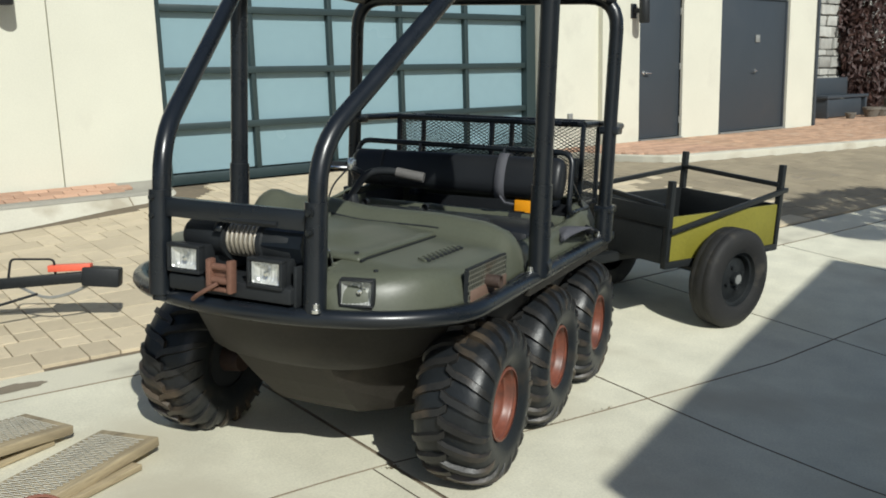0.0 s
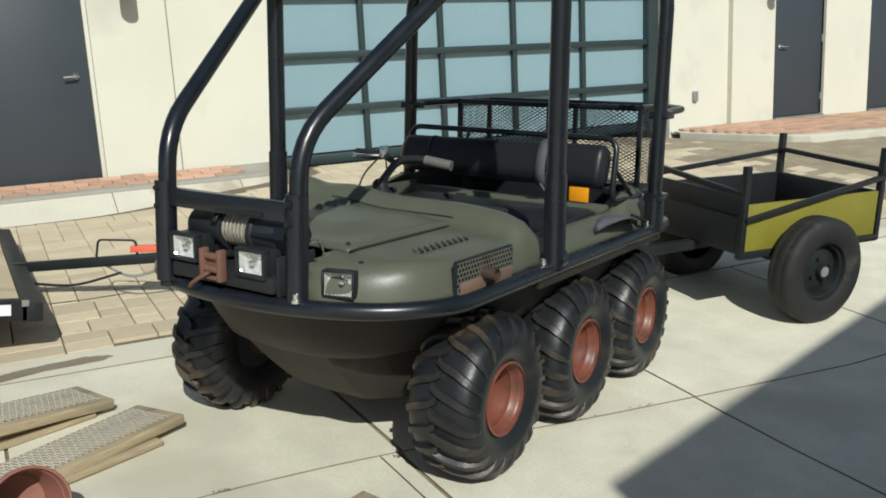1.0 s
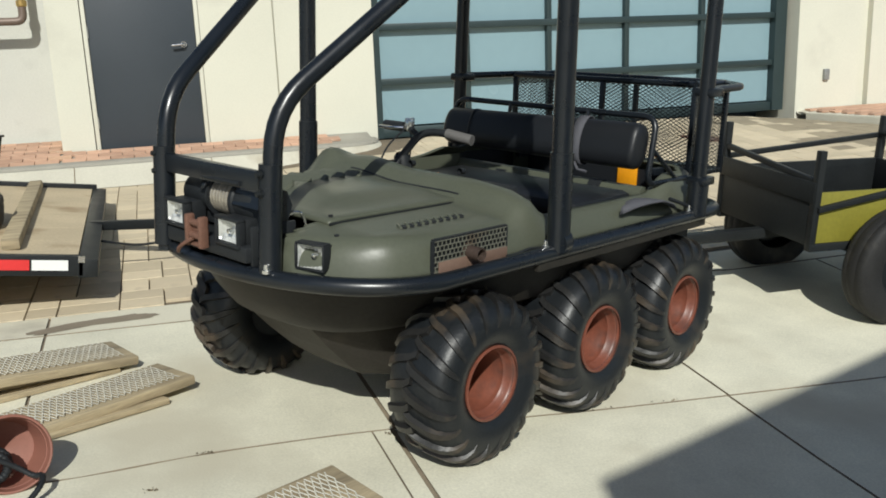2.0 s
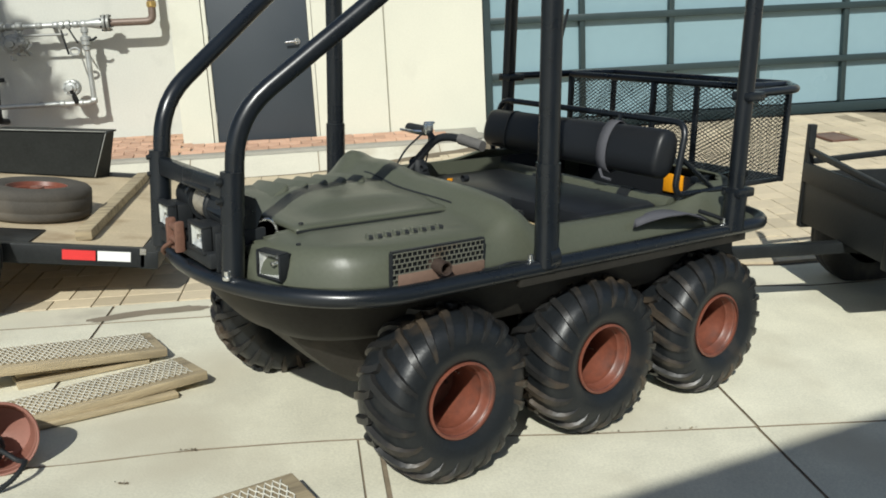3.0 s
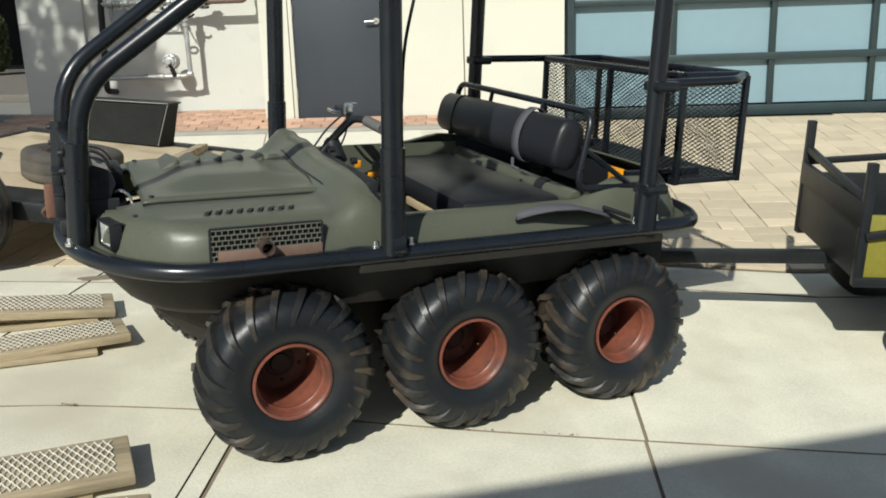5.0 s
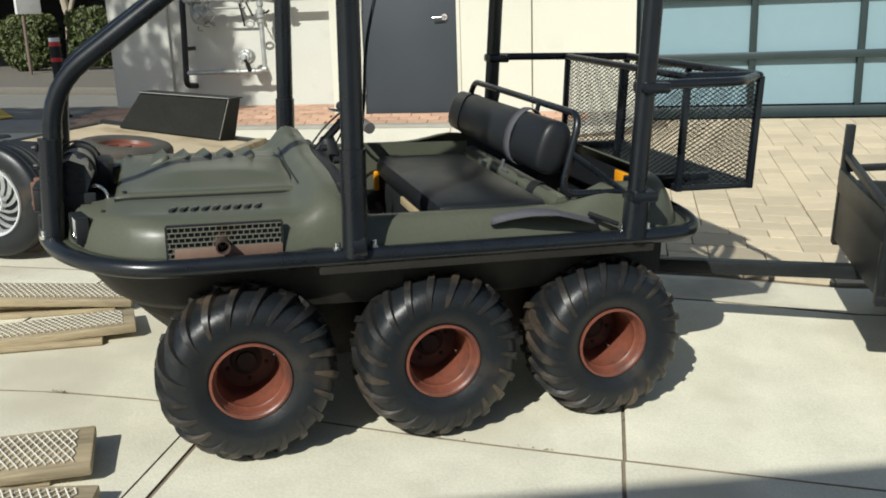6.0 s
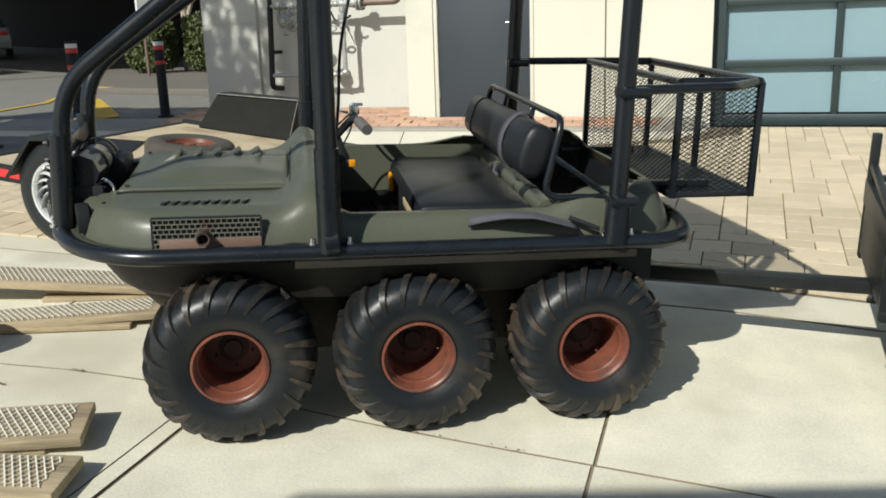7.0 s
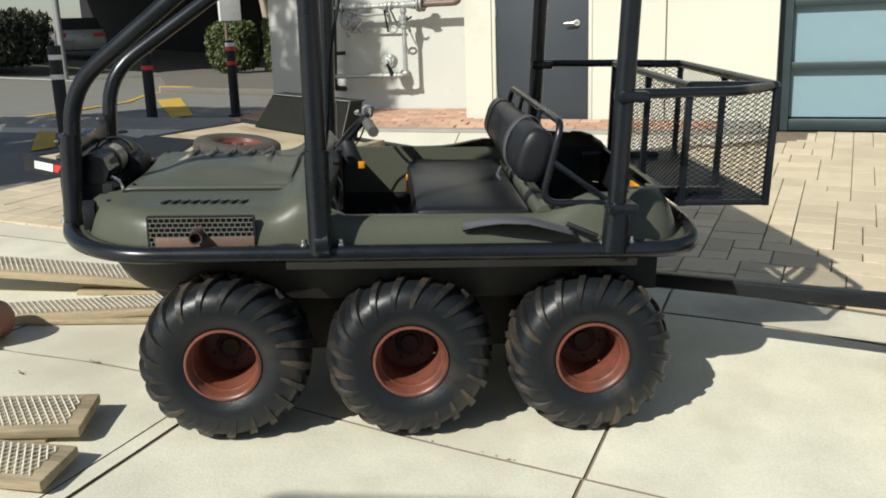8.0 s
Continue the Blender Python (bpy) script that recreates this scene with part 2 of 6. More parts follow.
def smooth_path(pts, r, n=6):
    """Rounds the inner corners of a polyline with bends of radius r."""
    pts = [Vector(p) for p in pts]
    out = [pts[0]]
    for a, b, c in zip(pts, pts[1:], pts[2:]):
        d = min(r, (a - b).length * 0.48, (c - b).length * 0.48)
        p, q = b + (a - b).normalized() * d, b + (c - b).normalized() * d
        for i in range(n + 1):
            t = i / n
            out.append(p * (1 - t) ** 2 + b * 2 * t * (1 - t) + q * t * t)
    return out + [pts[-1]]


def tube(bm, pts, r, sides=12, bend=0.0, cap=True, closed=False):
    """A round tube along pts."""
    pts = smooth_path(pts, bend) if bend else [Vector(p) for p in pts]
    rings, side = [], None
    n = len(pts)
    for i, p in enumerate(pts):
        a = pts[i - 1] if i or closed else p
        b = pts[(i + 1) % n] if i < n - 1 or closed else p
        d = (b - a).normalized()
        if side is None:
            side = d.orthogonal().normalized()
        side = (side - d * side.dot(d)).normalized()
        up = d.cross(side)
        rings.append([bm.verts.new(p + (side * math.cos(k * math.tau / sides) + up * math.sin(k * math.tau / sides)) * r) for k in range(sides)])
    pairs = list(zip(rings, rings[1:])) + ([(rings[-1], rings[0])] if closed else [])
    for u, v in pairs:
        for k in range(sides):
            bm.faces.new((u[k], u[(k + 1) % sides], v[(k + 1) % sides], v[k]))
    if cap and not closed:
        bm.faces.new(rings[0][::-1])
        bm.faces.new(rings[-1])
    return bm


def bar(bm, a, b, w, h, roll=0.0):
    """A straight square bar from a to b."""
    a, b = Vector(a), Vector(b)
    q = (b - a).to_track_quat("X", "Z").to_matrix().to_4x4()
    return box(bm, (0, 0, 0), ((b - a).length, w, h), Matrix.Translation((a + b) / 2) @ q @ Matrix.Rotation(roll, 4, "X"), bevel=min(w, h) * 0.12)


def lathe(bm, prof, n=32, m=None):
    """Turns the (radius, height) profile round the y axis."""
    m = m or Matrix()
    rings = []
    for r, y in prof:
        rings.append([bm.verts.new(m @ Vector((r * math.cos(k * math.tau / n), y, r * math.sin(k * math.tau / n)))) for k in range(n)])
    for u, v in zip(rings, rings[1:]):
        for k in range(n):
            bm.faces.new((u[k], u[(k + 1) % n], v[(k + 1) % n], v[k]))
    return bm


def prism(bm, poly, z0, z1):
    """A flat slab with the given outline."""
    lo, hi = [bm.verts.new((x, y, z0)) for x, y in poly], [bm.verts.new((x, y, z1)) for x, y in poly]
    n = len(poly)
    for k in range(n):
        bm.faces.new((lo[k], lo[(k + 1) % n], hi[(k + 1) % n], hi[k]))
    bm.faces.new(hi)
    bm.faces.new(lo[::-1])
    return bm


def expanded(bm, o, ex, ey, w, h, cell=(0.034, 0.016), wire=0.0035, depth=0.004):
    """Expanded metal: rows of zigzag strands over a panel at o, spanned by the unit vectors ex and ey."""
    o, ex, ey = Vector(o), Vector(ex).normalized(), Vector(ey).normalized()
    nz = ex.cross(ey)
    nx, ny = max(2, int(w / (cell[0] / 2))), max(2, int(h / cell[1]))
    dx, dy = w / nx, h / ny
    for j in range(ny):
        prev = None
        for i in range(nx + 1):
            up = (i + j) % 2
            p = o + ex * (i * dx) + ey * ((j + up) * dy)
            off = nz * depth * (0.5 if up else -0.5)
            a, b = bm.verts.new(p - ey * wire * 0.5 + off), bm.verts.new(p + ey * wire * 0.5 + off)
            if prev:
                bm.faces.new((prev[0], a, b, prev[1]))
            prev = (a, b)
    return bm


def step(a, b, x):
    t = min(1.0, max(0.0, (x - a) / (b - a)))
    return t * t * (3 - 2 * t)


# ---- ground ----
def side_z(x, y):
    """Height of the concrete, a twisted surface that falls to the right and rises towards the building."""
    u, v = max(-2.6, min(1.7, x - 2.6)), max(-0.9, min(1.6, y - 2.4))
    return 0.0445 - 0.0688 * u + 0.0667 * v + 0.0349 * min(1.0, u) * v + 0.03 * max(0.0, min(8.0, -x))


def border_y(x):
    return 4.13 - 0.02 * max(0.0, min(8.0, x))


def band_y(x):
    return 3.82 - 0.024 * max(0.0, min(8.0, x))


def ground_z(x, y):
    """Height of the paved ground: sloping pavement, then the apron that rises to the garage."""
    b = border_y(x)
    if y <= b:
        return side_z(x, y)
    t = min(1.0, (y - b) / (8.15 - b))
    left = step(3.4, 1.4, x)
    top = 0.47 * (1 - left) + 0.35 * left
    z = side_z(x, b) * (1 - t) + top * t
    right = step(7.2, 8.8, x)
    if right:
        s = min(1.0, (y - b) / (6.44 - 0.163 * (x - 9.24) - b))
        s = s * (1.35 - 0.35 * s)
        z = z * (1 - right) + (side_z(x, b) * (1 - s) + (0.365 - 0.03 * step(9.0, 12.0, x)) * s) * right
    return z


def walk_edge(x):
    """Front edge of the raised brick walk beside the garage."""
    if x < 9.24:
        return 6.44 + 1.7 * max(0.0, (9.24 - max(x, 8.6)) / 0.64) ** 2.2
    return 6.44 - 0.163 * (x - 9.24)


def ground_sheet():
    """One sheet of asphalt under everything, out to the horizon."""
    xs = [-400, -150, -70, -40, -28, -20, -15, -11, -8, -6] + [-5 + 0.5 * i for i in range(31)] + [11, 13, 16, 20, 30, 60, 150, 400]
    ys = [-400, -120, -40, -15, -6] + [-4 + 0.5 * i for i in range(28)] + [11, 13, 16, 20, 26, 34, 45, 70, 150, 400]
    bm = bmesh.new()
    grid = [[bm.verts.new((x, y, far_z(x, y) - 0.045)) for y in ys] for x in xs]
    for i in range(len(xs) - 1):
        for j in range(len(ys) - 1):
            bm.faces.new((grid[i][j], grid[i + 1][j], grid[i + 1][j + 1], grid[i][j + 1]))
    return solid("ground", bm, M_ROAD, "grey worn asphalt ground running out to the street", "ground", kind="structure")


def far_z(x, y):
    z = ground_z(x, y)
    k = step(-2.2, -3.8, x) * step(4.0, 7.0, y)
    z = z * (1 - k) + 0.465 * k
    return z + 0.022 * max(0.0, -9.0 - max(x, -40.0)) + 0.05 * max(0.0, -14.0 - max(x, -40.0))


ground_sheet()


def slope_piece(bm, poly, top, depth):
    """A slab whose top follows the given height function."""
    hi = [bm.verts.new((x, y, top(x, y))) for x, y in poly]
    lo = [bm.verts.new((x, y, top(x, y) - depth)) for x, y in poly]
    n = len(poly)
    bm.faces.new(hi)
    for k in range(n):
        bm.faces.new((hi[k], lo[k], lo[(k + 1) % n], hi[(k + 1) % n]))


def slab_piece(x0, x1, y0, y1, lift=0.0, depth=0.035):
    """A slab between two joints, cut fine enough to follow the twist of the pavement; y0 and y1 are functions of x."""
    bm = bmesh.new()
    nx, ny = max(1, min(14, int((x1 - x0) / 0.2))), 6
    top = [[bm.verts.new((x, y, side_z(x, y) + lift)) for x in (x0 + (x1 - x0) * i / nx for i in range(nx + 1)) for y in (y0(x) + (y1(x) - y0(x)) * j / ny,)] for j in range(ny + 1)]
    for u, v in zip(top, top[1:]):
        for k in range(nx):
            bm.faces.new((u[k], u[k + 1], v[k + 1], v[k]))
    ring = top[0] + [r[-1] for r in top[1:]] + top[-1][-2::-1] + [r[0] for r in top[-2:0:-1]]
    low = [bm.verts.new(v.co - Vector((0, 0, depth))) for v in ring]
    for k in range(len(ring)):
        f = bm.faces.new((ring[k], low[k], low[(k + 1) % len(ring)], ring[(k + 1) % len(ring)]))
        f.material_index, f.smooth = 1, False
    return bm


# pavement: bed of dirt in the joints, then the concrete panels
bm = bmesh.new()
PX = [-12 + 0.5 * k for k in range(24)] + [0.1 * k for k in range(75)] + [7.5 + 0.5 * k for k in range(14)]
PY_ = [-5 + 0.5 * k for k in range(9)] + [-0.5 + 0.1 * k for k in range(47)]
bed_rows = [[bm.verts.new((x, min(y, border_y(x)), side_z(x, min(y, border_y(x))) - 0.008)) for y in PY_] for x in PX]
for u, v in zip(bed_rows, bed_rows[1:]):
    for k in range(len(PY_) - 1):
        bm.faces.new((u[k], v[k], v[k + 1], u[k + 1]))
pavement = solid("pavement", bm, M_DIRT, "sloping concrete pavement of large panels with dirty joints", "pavement", kind="structure")
G = 0.0065


def joint_y(x):
    """The long joint along the street, which bows a little."""
    return 2.338 + 0.045 * math.exp(-((x - 1.75) / 0.6) ** 2) - 0.055 * step(1.25, 0.75, x)


rows_x = {"behind": [-12, -9, -6, -3, 0.2, 3.1, 6, 9, 14], "near": [-12, -9, -6, -3.2, -0.9, 1.785, 1.858, 3.235, 4.895, 6.6, 9.0, 14], "far": [-12, -9, -6, -2.6, 0.645, 1.872, 3.24, 4.89, 6.6, 9.0, 14]}
for key, y0, y1 in (("behind", lambda x: -5.0, lambda x: -0.6), ("near", lambda x: -0.6, joint_y), ("far", joint_y, band_y)):
    xs = rows_x[key]
    for a, b in zip(xs, xs[1:]):
        g0, g1 = (0.0035 if 1.7 < e < 1.8 else 0.009 if 1.8 < e < 1.9 else G for e in (a, b))
        bm = slab_piece(a + g0, b - g1, lambda x: y0(x) + G * 0.8, lambda x: y1(x) - G * 0.8)
        part("slab", bm, M_CONC, pavement, smooth=False).data.materials.append(M_DIRT)
for a, b in zip([-12, -9, -6, -3, 0.645, 3.24, 5.8, 9.0], [-9, -6, -3, 0.645, 3.24, 5.8, 9.0, 14]):
    bm = slab_piece(a + G, b - G, lambda x: band_y(x) + 0.011, lambda x: border_y(x) - G)
    part("slab", bm, M_BAND, pavement, smooth=False).data.materials.append(M_DIRT)


# ---- building ----
WALL_Y, WALL_TOP, FLOOR_Z = 8.23, 4.3, 0.50


def wall_multi(name, rows, material, label):
    bm = bmesh.new()
    for x0, x1, y0, y1, z0, z1 in rows:
        box(bm, ((x0 + x1) / 2, (y0 + y1) / 2, (z0 + z1) / 2), (x1 - x0, y1 - y0, z1 - z0))
    return solid(name, bm, material, label, "wall", kind="structure", smooth=False)


B0 = 0.0
wall_multi("wall_left", [(0.52, 0.80, WALL_Y, 8.9, B0, WALL_TOP), (1.815, 2.488, WALL_Y, 8.9, B0, WALL_TOP), (2.502, 3.455, WALL_Y, 8.9, B0, WALL_TOP),
                         (2.488, 2.502, 8.27, 8.9, B0, WALL_TOP), (0.80, 1.815, WALL_Y, 8.9, 2.62, WALL_TOP), (0.80, 1.815, 8.42, 8.9, B0, 0.55)],
           M_STUCCO, "cream stucco facade with a control joint beside the garage")
wall_multi("wall_meter", [(-2.15, 0.52, 8.85, 9.2, B0, WALL_TOP)], M_GREYWALL, "recessed pale concrete wall behind the gas pipes")
wall_multi("wall_return", [(-2.15, -1.85, 9.2, 16.0, B0, WALL_TOP)], M_GREYWALL, "grey side wall of the building")
wall_multi("wall_garage_top", [(3.455, 8.60, 8.30, 8.9, 3.32, WALL_TOP)], M_STUCCO, "cream stucco lintel over the garage door")
wall_multi("wall_right", [(8.60, 9.50, 8.21, 8.9, B0, WALL_TOP), (9.50, 9.69, 8.29, 8.9, B0, WALL_TOP), (9.69, 10.48, 8.21, 8.9, B0, WALL_TOP),
                          (11.50, 12.46, 8.21, 8.9, B0, WALL_TOP), (14.44, 15.30, 8.21, 8.9, B0, WALL_TOP), (10.48, 11.50, 8.21, 8.9, 2.62, WALL_TOP),
                          (12.46, 14.44, 8.21, 8.9, 2.62, WALL_TOP)], M_STUCCO, "cream stucco facade beside the dark doors")
wall_multi("wall_side", [(15.30, 15.36, 8.17, 9.74, B0, WALL_TOP)], M_DOOR, "dark edge strip at the end of the facade")
wall_multi("roof_slab", [(-2.15, 15.3, 8.9, 16.0, WALL_TOP - 0.2, WALL_TOP)], M_GREYWALL, "flat concrete roof behind the facade")
wall_multi("wall_back", [(-1.85, 15.3, 15.7, 16.0, B0, WALL_TOP - 0.2)], M_GREYWALL, "plain rear wall closing the building")

# structure behind the camera, whose top edge throws the straight shadow on the pavement
lift = 3.3
back = Vector((SUN_DIR.x, SUN_DIR.y)) / -SUN_DIR.z * lift
ca, cb = Vector((2.395, 1.875)) - back, Vector((6.52, 3.19)) - back
bm = bmesh.new()
dv = (cb - ca).normalized()
nv = Vector((dv.y, -dv.x))
prism(bm, [tuple(ca), tuple(cb), tuple(cb + nv * 1.9), tuple(ca + nv * 1.9)], -0.3, lift + 0.03)
solid("wall_opposite", bm, M_PLANT, "plain plastered block standing behind the camera", "wall", kind="structure", smooth=False)


def swing_door(x0, x1, y, z0, z1, handle_x, name, label, leaves=1):
    d = thing(name, pose(0, 0, 0), label, "door", kind="structure")
    w = (x1 - x0) / leaves
    for k in range(leaves):
        a = x0 + w * k
        leaf = part("leaf", boxes(((a + w / 2, y + 0.025, (z0 + z1) / 2 + 0.006), (w - 0.008, 0.045, z1 - z0 - 0.012)), bevel=0.003), M_DOOR, d)
    fr = boxes(((x0 - 0.018, y + 0.04, (z0 + z1) / 2), (0.036, 0.12, z1 - z0)), ((x1 + 0.018, y + 0.04, (z0 + z1) / 2), (0.036, 0.12, z1 - z0)), (((x0 + x1) / 2, y + 0.04, z1 + 0.02), (x1 - x0, 0.12, 0.04)), bevel=0.003)
    part("door_frame", fr, M_STUCCO if leaves == 1 and handle_x < 5 else M_DOOR, d)
    part("threshold", boxes((((x0 + x1) / 2, y + 0.0, z0 - 0.012), (x1 - x0, 0.16, 0.024))), M_GALV, d)
    s = 1 if handle_x > (x0 + x1) / 2 else -1
    hh = 0.92 if z0 > 0.55 else 0.96
    bm = bmesh.new()
    lathe(bm, [(0.0, -0.012), (0.03, -0.012), (0.033, 0.0)], 20, Matrix.Translation((handle_x, y, z0 + hh)))
    tube(bm, [(handle_x, y, z0 + hh), (handle_x, y - 0.055, z0 + hh), (handle_x - s * 0.11, y - 0.055, z0 + hh - 0.005)], 0.0105, 10, bend=0.02)
    part("lever_handle", bm, M_CHROME, d, "polished chrome lever handle")
    for hz in (0.25, 1.05, 1.85):
        hx = x0 + 0.004 if s > 0 else x1 - 0.004
        bm = bmesh.new()
        tube(bm, [(hx, y - 0.008, z0 + hz - 0.05), (hx, y - 0.008, z0 + hz + 0.05)], 0.008, 8)
        part("hinge", bm, M_GALV, d)
    return d


swing_door(0.845, 1.775, 8.25, 0.553, 2.55, 1.66, "door_1", "charcoal steel door closed in a cream stucco frame")
swing_door(10.52, 11.50, 8.27, 0.475, 2.56, 10.64, "door_2", "charcoal flush door closed beside the garage")
big = swing_door(12.50, 14.40, 8.27, 0.465, 2.56, 13.52, "door_3", "wide charcoal entrance door with a small plate")
part("door_plate", boxes(((13.57, 8.262, 1.94), (0.12, 0.012, 0.12)), bevel=0.003), M_GALV, big)

# garage door: five columns of frosted panes in dark rails
garage = thing("garage_door", pose(0, 0, 0), "frosted glass panel garage door with dark frame, closed", "garage door", kind="structure")
GX = [3.55, 4.524, 5.474, 6.430, 7.423, 8.42]
GZ = [0.56, 1.027, 1.573, 2.17, 2.73, 3.26]
part("frame_post", boxes(((3.505, 8.45, 1.89), (0.115, 0.13, 2.86))), M_FRAME, garage)
part("frame_post", boxes(((8.49, 8.45, 1.89), (0.16, 0.13, 2.86))), M_FRAME, garage)
part("frame_bottom", boxes(((5.99, 8.46, 0.51), (4.85, 0.10, 0.10)), bevel=0.003), M_FRAME, garage)
for gx in GX[1:-1]:
    part("mullion", boxes(((gx, 8.455, 1.91), (0.055, 0.07, 2.70)), bevel=0.003), M_FRAME, garage)
for gz in GZ[1:]:
    part("rail", boxes(((5.99, 8.45, gz), (4.86, 0.085, 0.068)), bevel=0.003), M_FRAME, garage)
for a, b in zip(GX, GX[1:]):
    for c, d in zip(GZ, GZ[1:]):
        part("pane", boxes((((a + b) / 2, 8.49, (c + d) / 2), (b - a - 0.03, 0.012, d - c - 0.03))), M_GLASS, garage, smooth=False)

# wall lamps
for lx, ly in ((2.12, 8.23), (10.33, 8.21)):
    lampw = thing("wall_lamp", pose(lx, ly, 2.12), "dark round metal wall lamp on a short arm", "wall lamp", "wall lamps")
    part("housing", lathe(bmesh.new(), [(0, 0.0), (0.064, 0.0), (0.072, 0.012), (0.072, 0.34), (0.066, 0.352), (0, 0.352)], 24, Matrix.Translation((0, -0.195, 0)) @ Matrix.Rotation(radians(90), 4, "X")), M_MATTE, lampw)
    part("arm", boxes(((0, -0.065, 0.17), (0.05, 0.13, 0.06)), bevel=0.006), M_MATTE, lampw)
    part("back_plate", boxes(((0, -0.006, 0.17), (0.12, 0.012, 0.2)), bevel=0.003), M_MATTE, lampw)
outlet = thing("outlet_box", pose(9.02, 8.21, 0.80), "small weathered metal outlet box on the stucco", "outlet")
part("cover", boxes(((0, -0.02, 0.06), (0.075, 0.04, 0.13)), bevel=0.008), M_GALV, outlet)


# kerbs and brick strips in front of the facade
def lerp_rows(bm, rows, close=False):
    vs = [[bm.verts.new(p) for p in r] for r in rows]
    for u, v in zip(vs, vs[1:]):
        for k in range(len(u) - 1):
            bm.faces.new((u[k], u[k + 1], v[k + 1], v[k]))
    return vs


# left kerb: battered face, dark edge stone, brick strip behind it, rounding into the garage jamb
SECT = [[(x, 7.43, 0.12), (x, 7.45, 0.24), (x, 7.78, 0.468), (x, 7.79, 0.472)] for x in (-6.0, -3.0, 0.0, 0.9, 1.8, 2.6, 3.03)]
for a in [radians(v) for v in (12, 24, 36, 48, 60, 72, 84, 90)]:
    k = a / radians(90)
    s_, c_ = math.sin(a), math.cos(a)
    rf = 0.75 - 0.33 * k
    SECT.append([(3.03 + (rf + 0.02) * s_, 8.2 - (rf + 0.02) * c_, 0.12 + 0.2 * k), (3.03 + rf * s_, 8.2 - rf * c_, 0.22 + 0.2 * k), (3.03 + 0.42 * s_, 8.2 - 0.42 * c_, 0.468), (3.03 + 0.41 * s_, 8.2 - 0.41 * c_, 0.472)])
bm = bmesh.new()
lerp_rows(bm, SECT)
kerb_left = solid("kerb_left", bm, M_KERB, "battered concrete kerb with a red brick edging strip", "kerb", kind="structure", smooth=False)
bm = bmesh.new()
rows = [[(x, 7.785, 0.474), (x, 7.80, 0.497), (x, 7.83, 0.507), (x, 7.895, 0.509), (x, 7.90, 0.485)] for x in (-6.0, -3.0, 0.0, 1.5, 3.03)]
for a in [radians(v) for v in (15, 30, 45, 60, 75, 90)]:
    rows.append([(3.03 + r * math.sin(a), 8.2 - r * math.cos(a), z) for r, z in ((0.415, 0.474), (0.40, 0.497), (0.37, 0.507), (0.305, 0.509), (0.30, 0.485))])
lerp_rows(bm, rows)
part("edge_stone", bm, M_EDGE, kerb_left, "dark grey kerb edge", smooth=False)
bm = bmesh.new()
lerp_rows(bm, [[(-6.0, 7.9, 0.486), (0.52, 7.9, 0.486), (3.34, 7.9, 0.486)], [(-6.0, 8.24, 0.560), (0.52, 8.24, 0.560), (3.34, 8.24, 0.560)]])
lerp_rows(bm, [[(-2.3, 8.16, 0.542), (0.52, 8.16, 0.542)], [(-2.3, 8.86, 0.612), (0.52, 8.86, 0.612)]])
part("mortar_bed", bm, M_EDGE, kerb_left, smooth=False)
for x in (-0.55, 0.62, 1.77, 2.9):
    bm = bmesh.new()
    bar(bm, (x, 7.449, 0.244), (x, 7.778, 0.471), 0.008, 0.006)
    part("kerb_joint", bm, M_DIRT, kerb_left)

# right kerb: low edge, brick walk rising to the doors
bm = bmesh.new()
EX = [8.62, 8.7, 8.8, 8.9, 9.0, 9.12, 9.24, 9.6, 10.5, 12, 14, 17, 20, 24]


def walk_top(x):
    return 0.432 - 0.009 * max(0.0, min(4.0, x - 9.7))


def walk_z(x, y):
    e = walk_edge(x)
    return walk_top(x) + 0.042 * max(0.0, min(1.0, (y - e) / max(0.4, 8.2 - e)))


lerp_rows(bm, [[(x, walk_edge(x), 0.2), (x, walk_edge(x) + 0.015, walk_top(x) - 0.004), (x, walk_edge(x) + 0.03, walk_top(x) + 0.006), (x, walk_edge(x) + 0.14, walk_top(x) + 0.012), (x, walk_edge(x) + 0.145, walk_top(x) - 0.018), (x, max(8.22, walk_edge(x) + 0.16) if x < 15.4 else 12.0, walk_top(x) + 0.024)] for x in EX])
kerb_right = solid("kerb_right", bm, M_KERB, "low concrete kerb edging the raised brick walk", "kerb", kind="structure", smooth=False)


BRICK = finish("brick", box(bmesh.new(), (0, 0, 0), (0.193, 0.091, 0.02), None), M_BRICK, smooth=False)
brick_rng = random.Random(11)


def lay_bricks(parent, x0, x1, y0, y1, fits, top, single, rest):
    """Running bond of brick pavers; those between the x limits in single are objects of their own."""
    y, r = y0 + 0.047, 0
    while y < y1 - 0.03:
        x = x0 + (0.1 if r % 2 else 0.0)
        while x < x1 - 0.08:
            cx = x + 0.1
            if fits(cx, y):
                g = top(cx, y)
                m = pose(cx, y, g - 0.009 + brick_rng.uniform(-0.0015, 0.0015), math.degrees(math.atan((top(cx, y + 0.02) - g) / 0.02)), 0, brick_rng.uniform(-0.6, 0.6))
                if single[0] < cx < single[1]:
                    b = new("brick", BRICK)
                    b.parent = parent
                    b.matrix_local = m
                else:
                    q = [rest.verts.new(m @ Vector(v)) for v in ((-0.096, -0.045, 0.01), (0.096, -0.045, 0.01), (0.096, 0.045, 0.01), (-0.096, 0.045, 0.01), (-0.097, -0.046, -0.006), (0.097, -0.046, -0.006), (0.097, 0.046, -0.006), (-0.097, 0.046, -0.006))]
                    rest.faces.new(q[:4])
                    for k in range(4):
                        rest.faces.new((q[4 + k], q[4 + (k + 1) % 4], q[(k + 1) % 4], q[k]))
            x += 0.2
        y += 0.0955
        r += 1


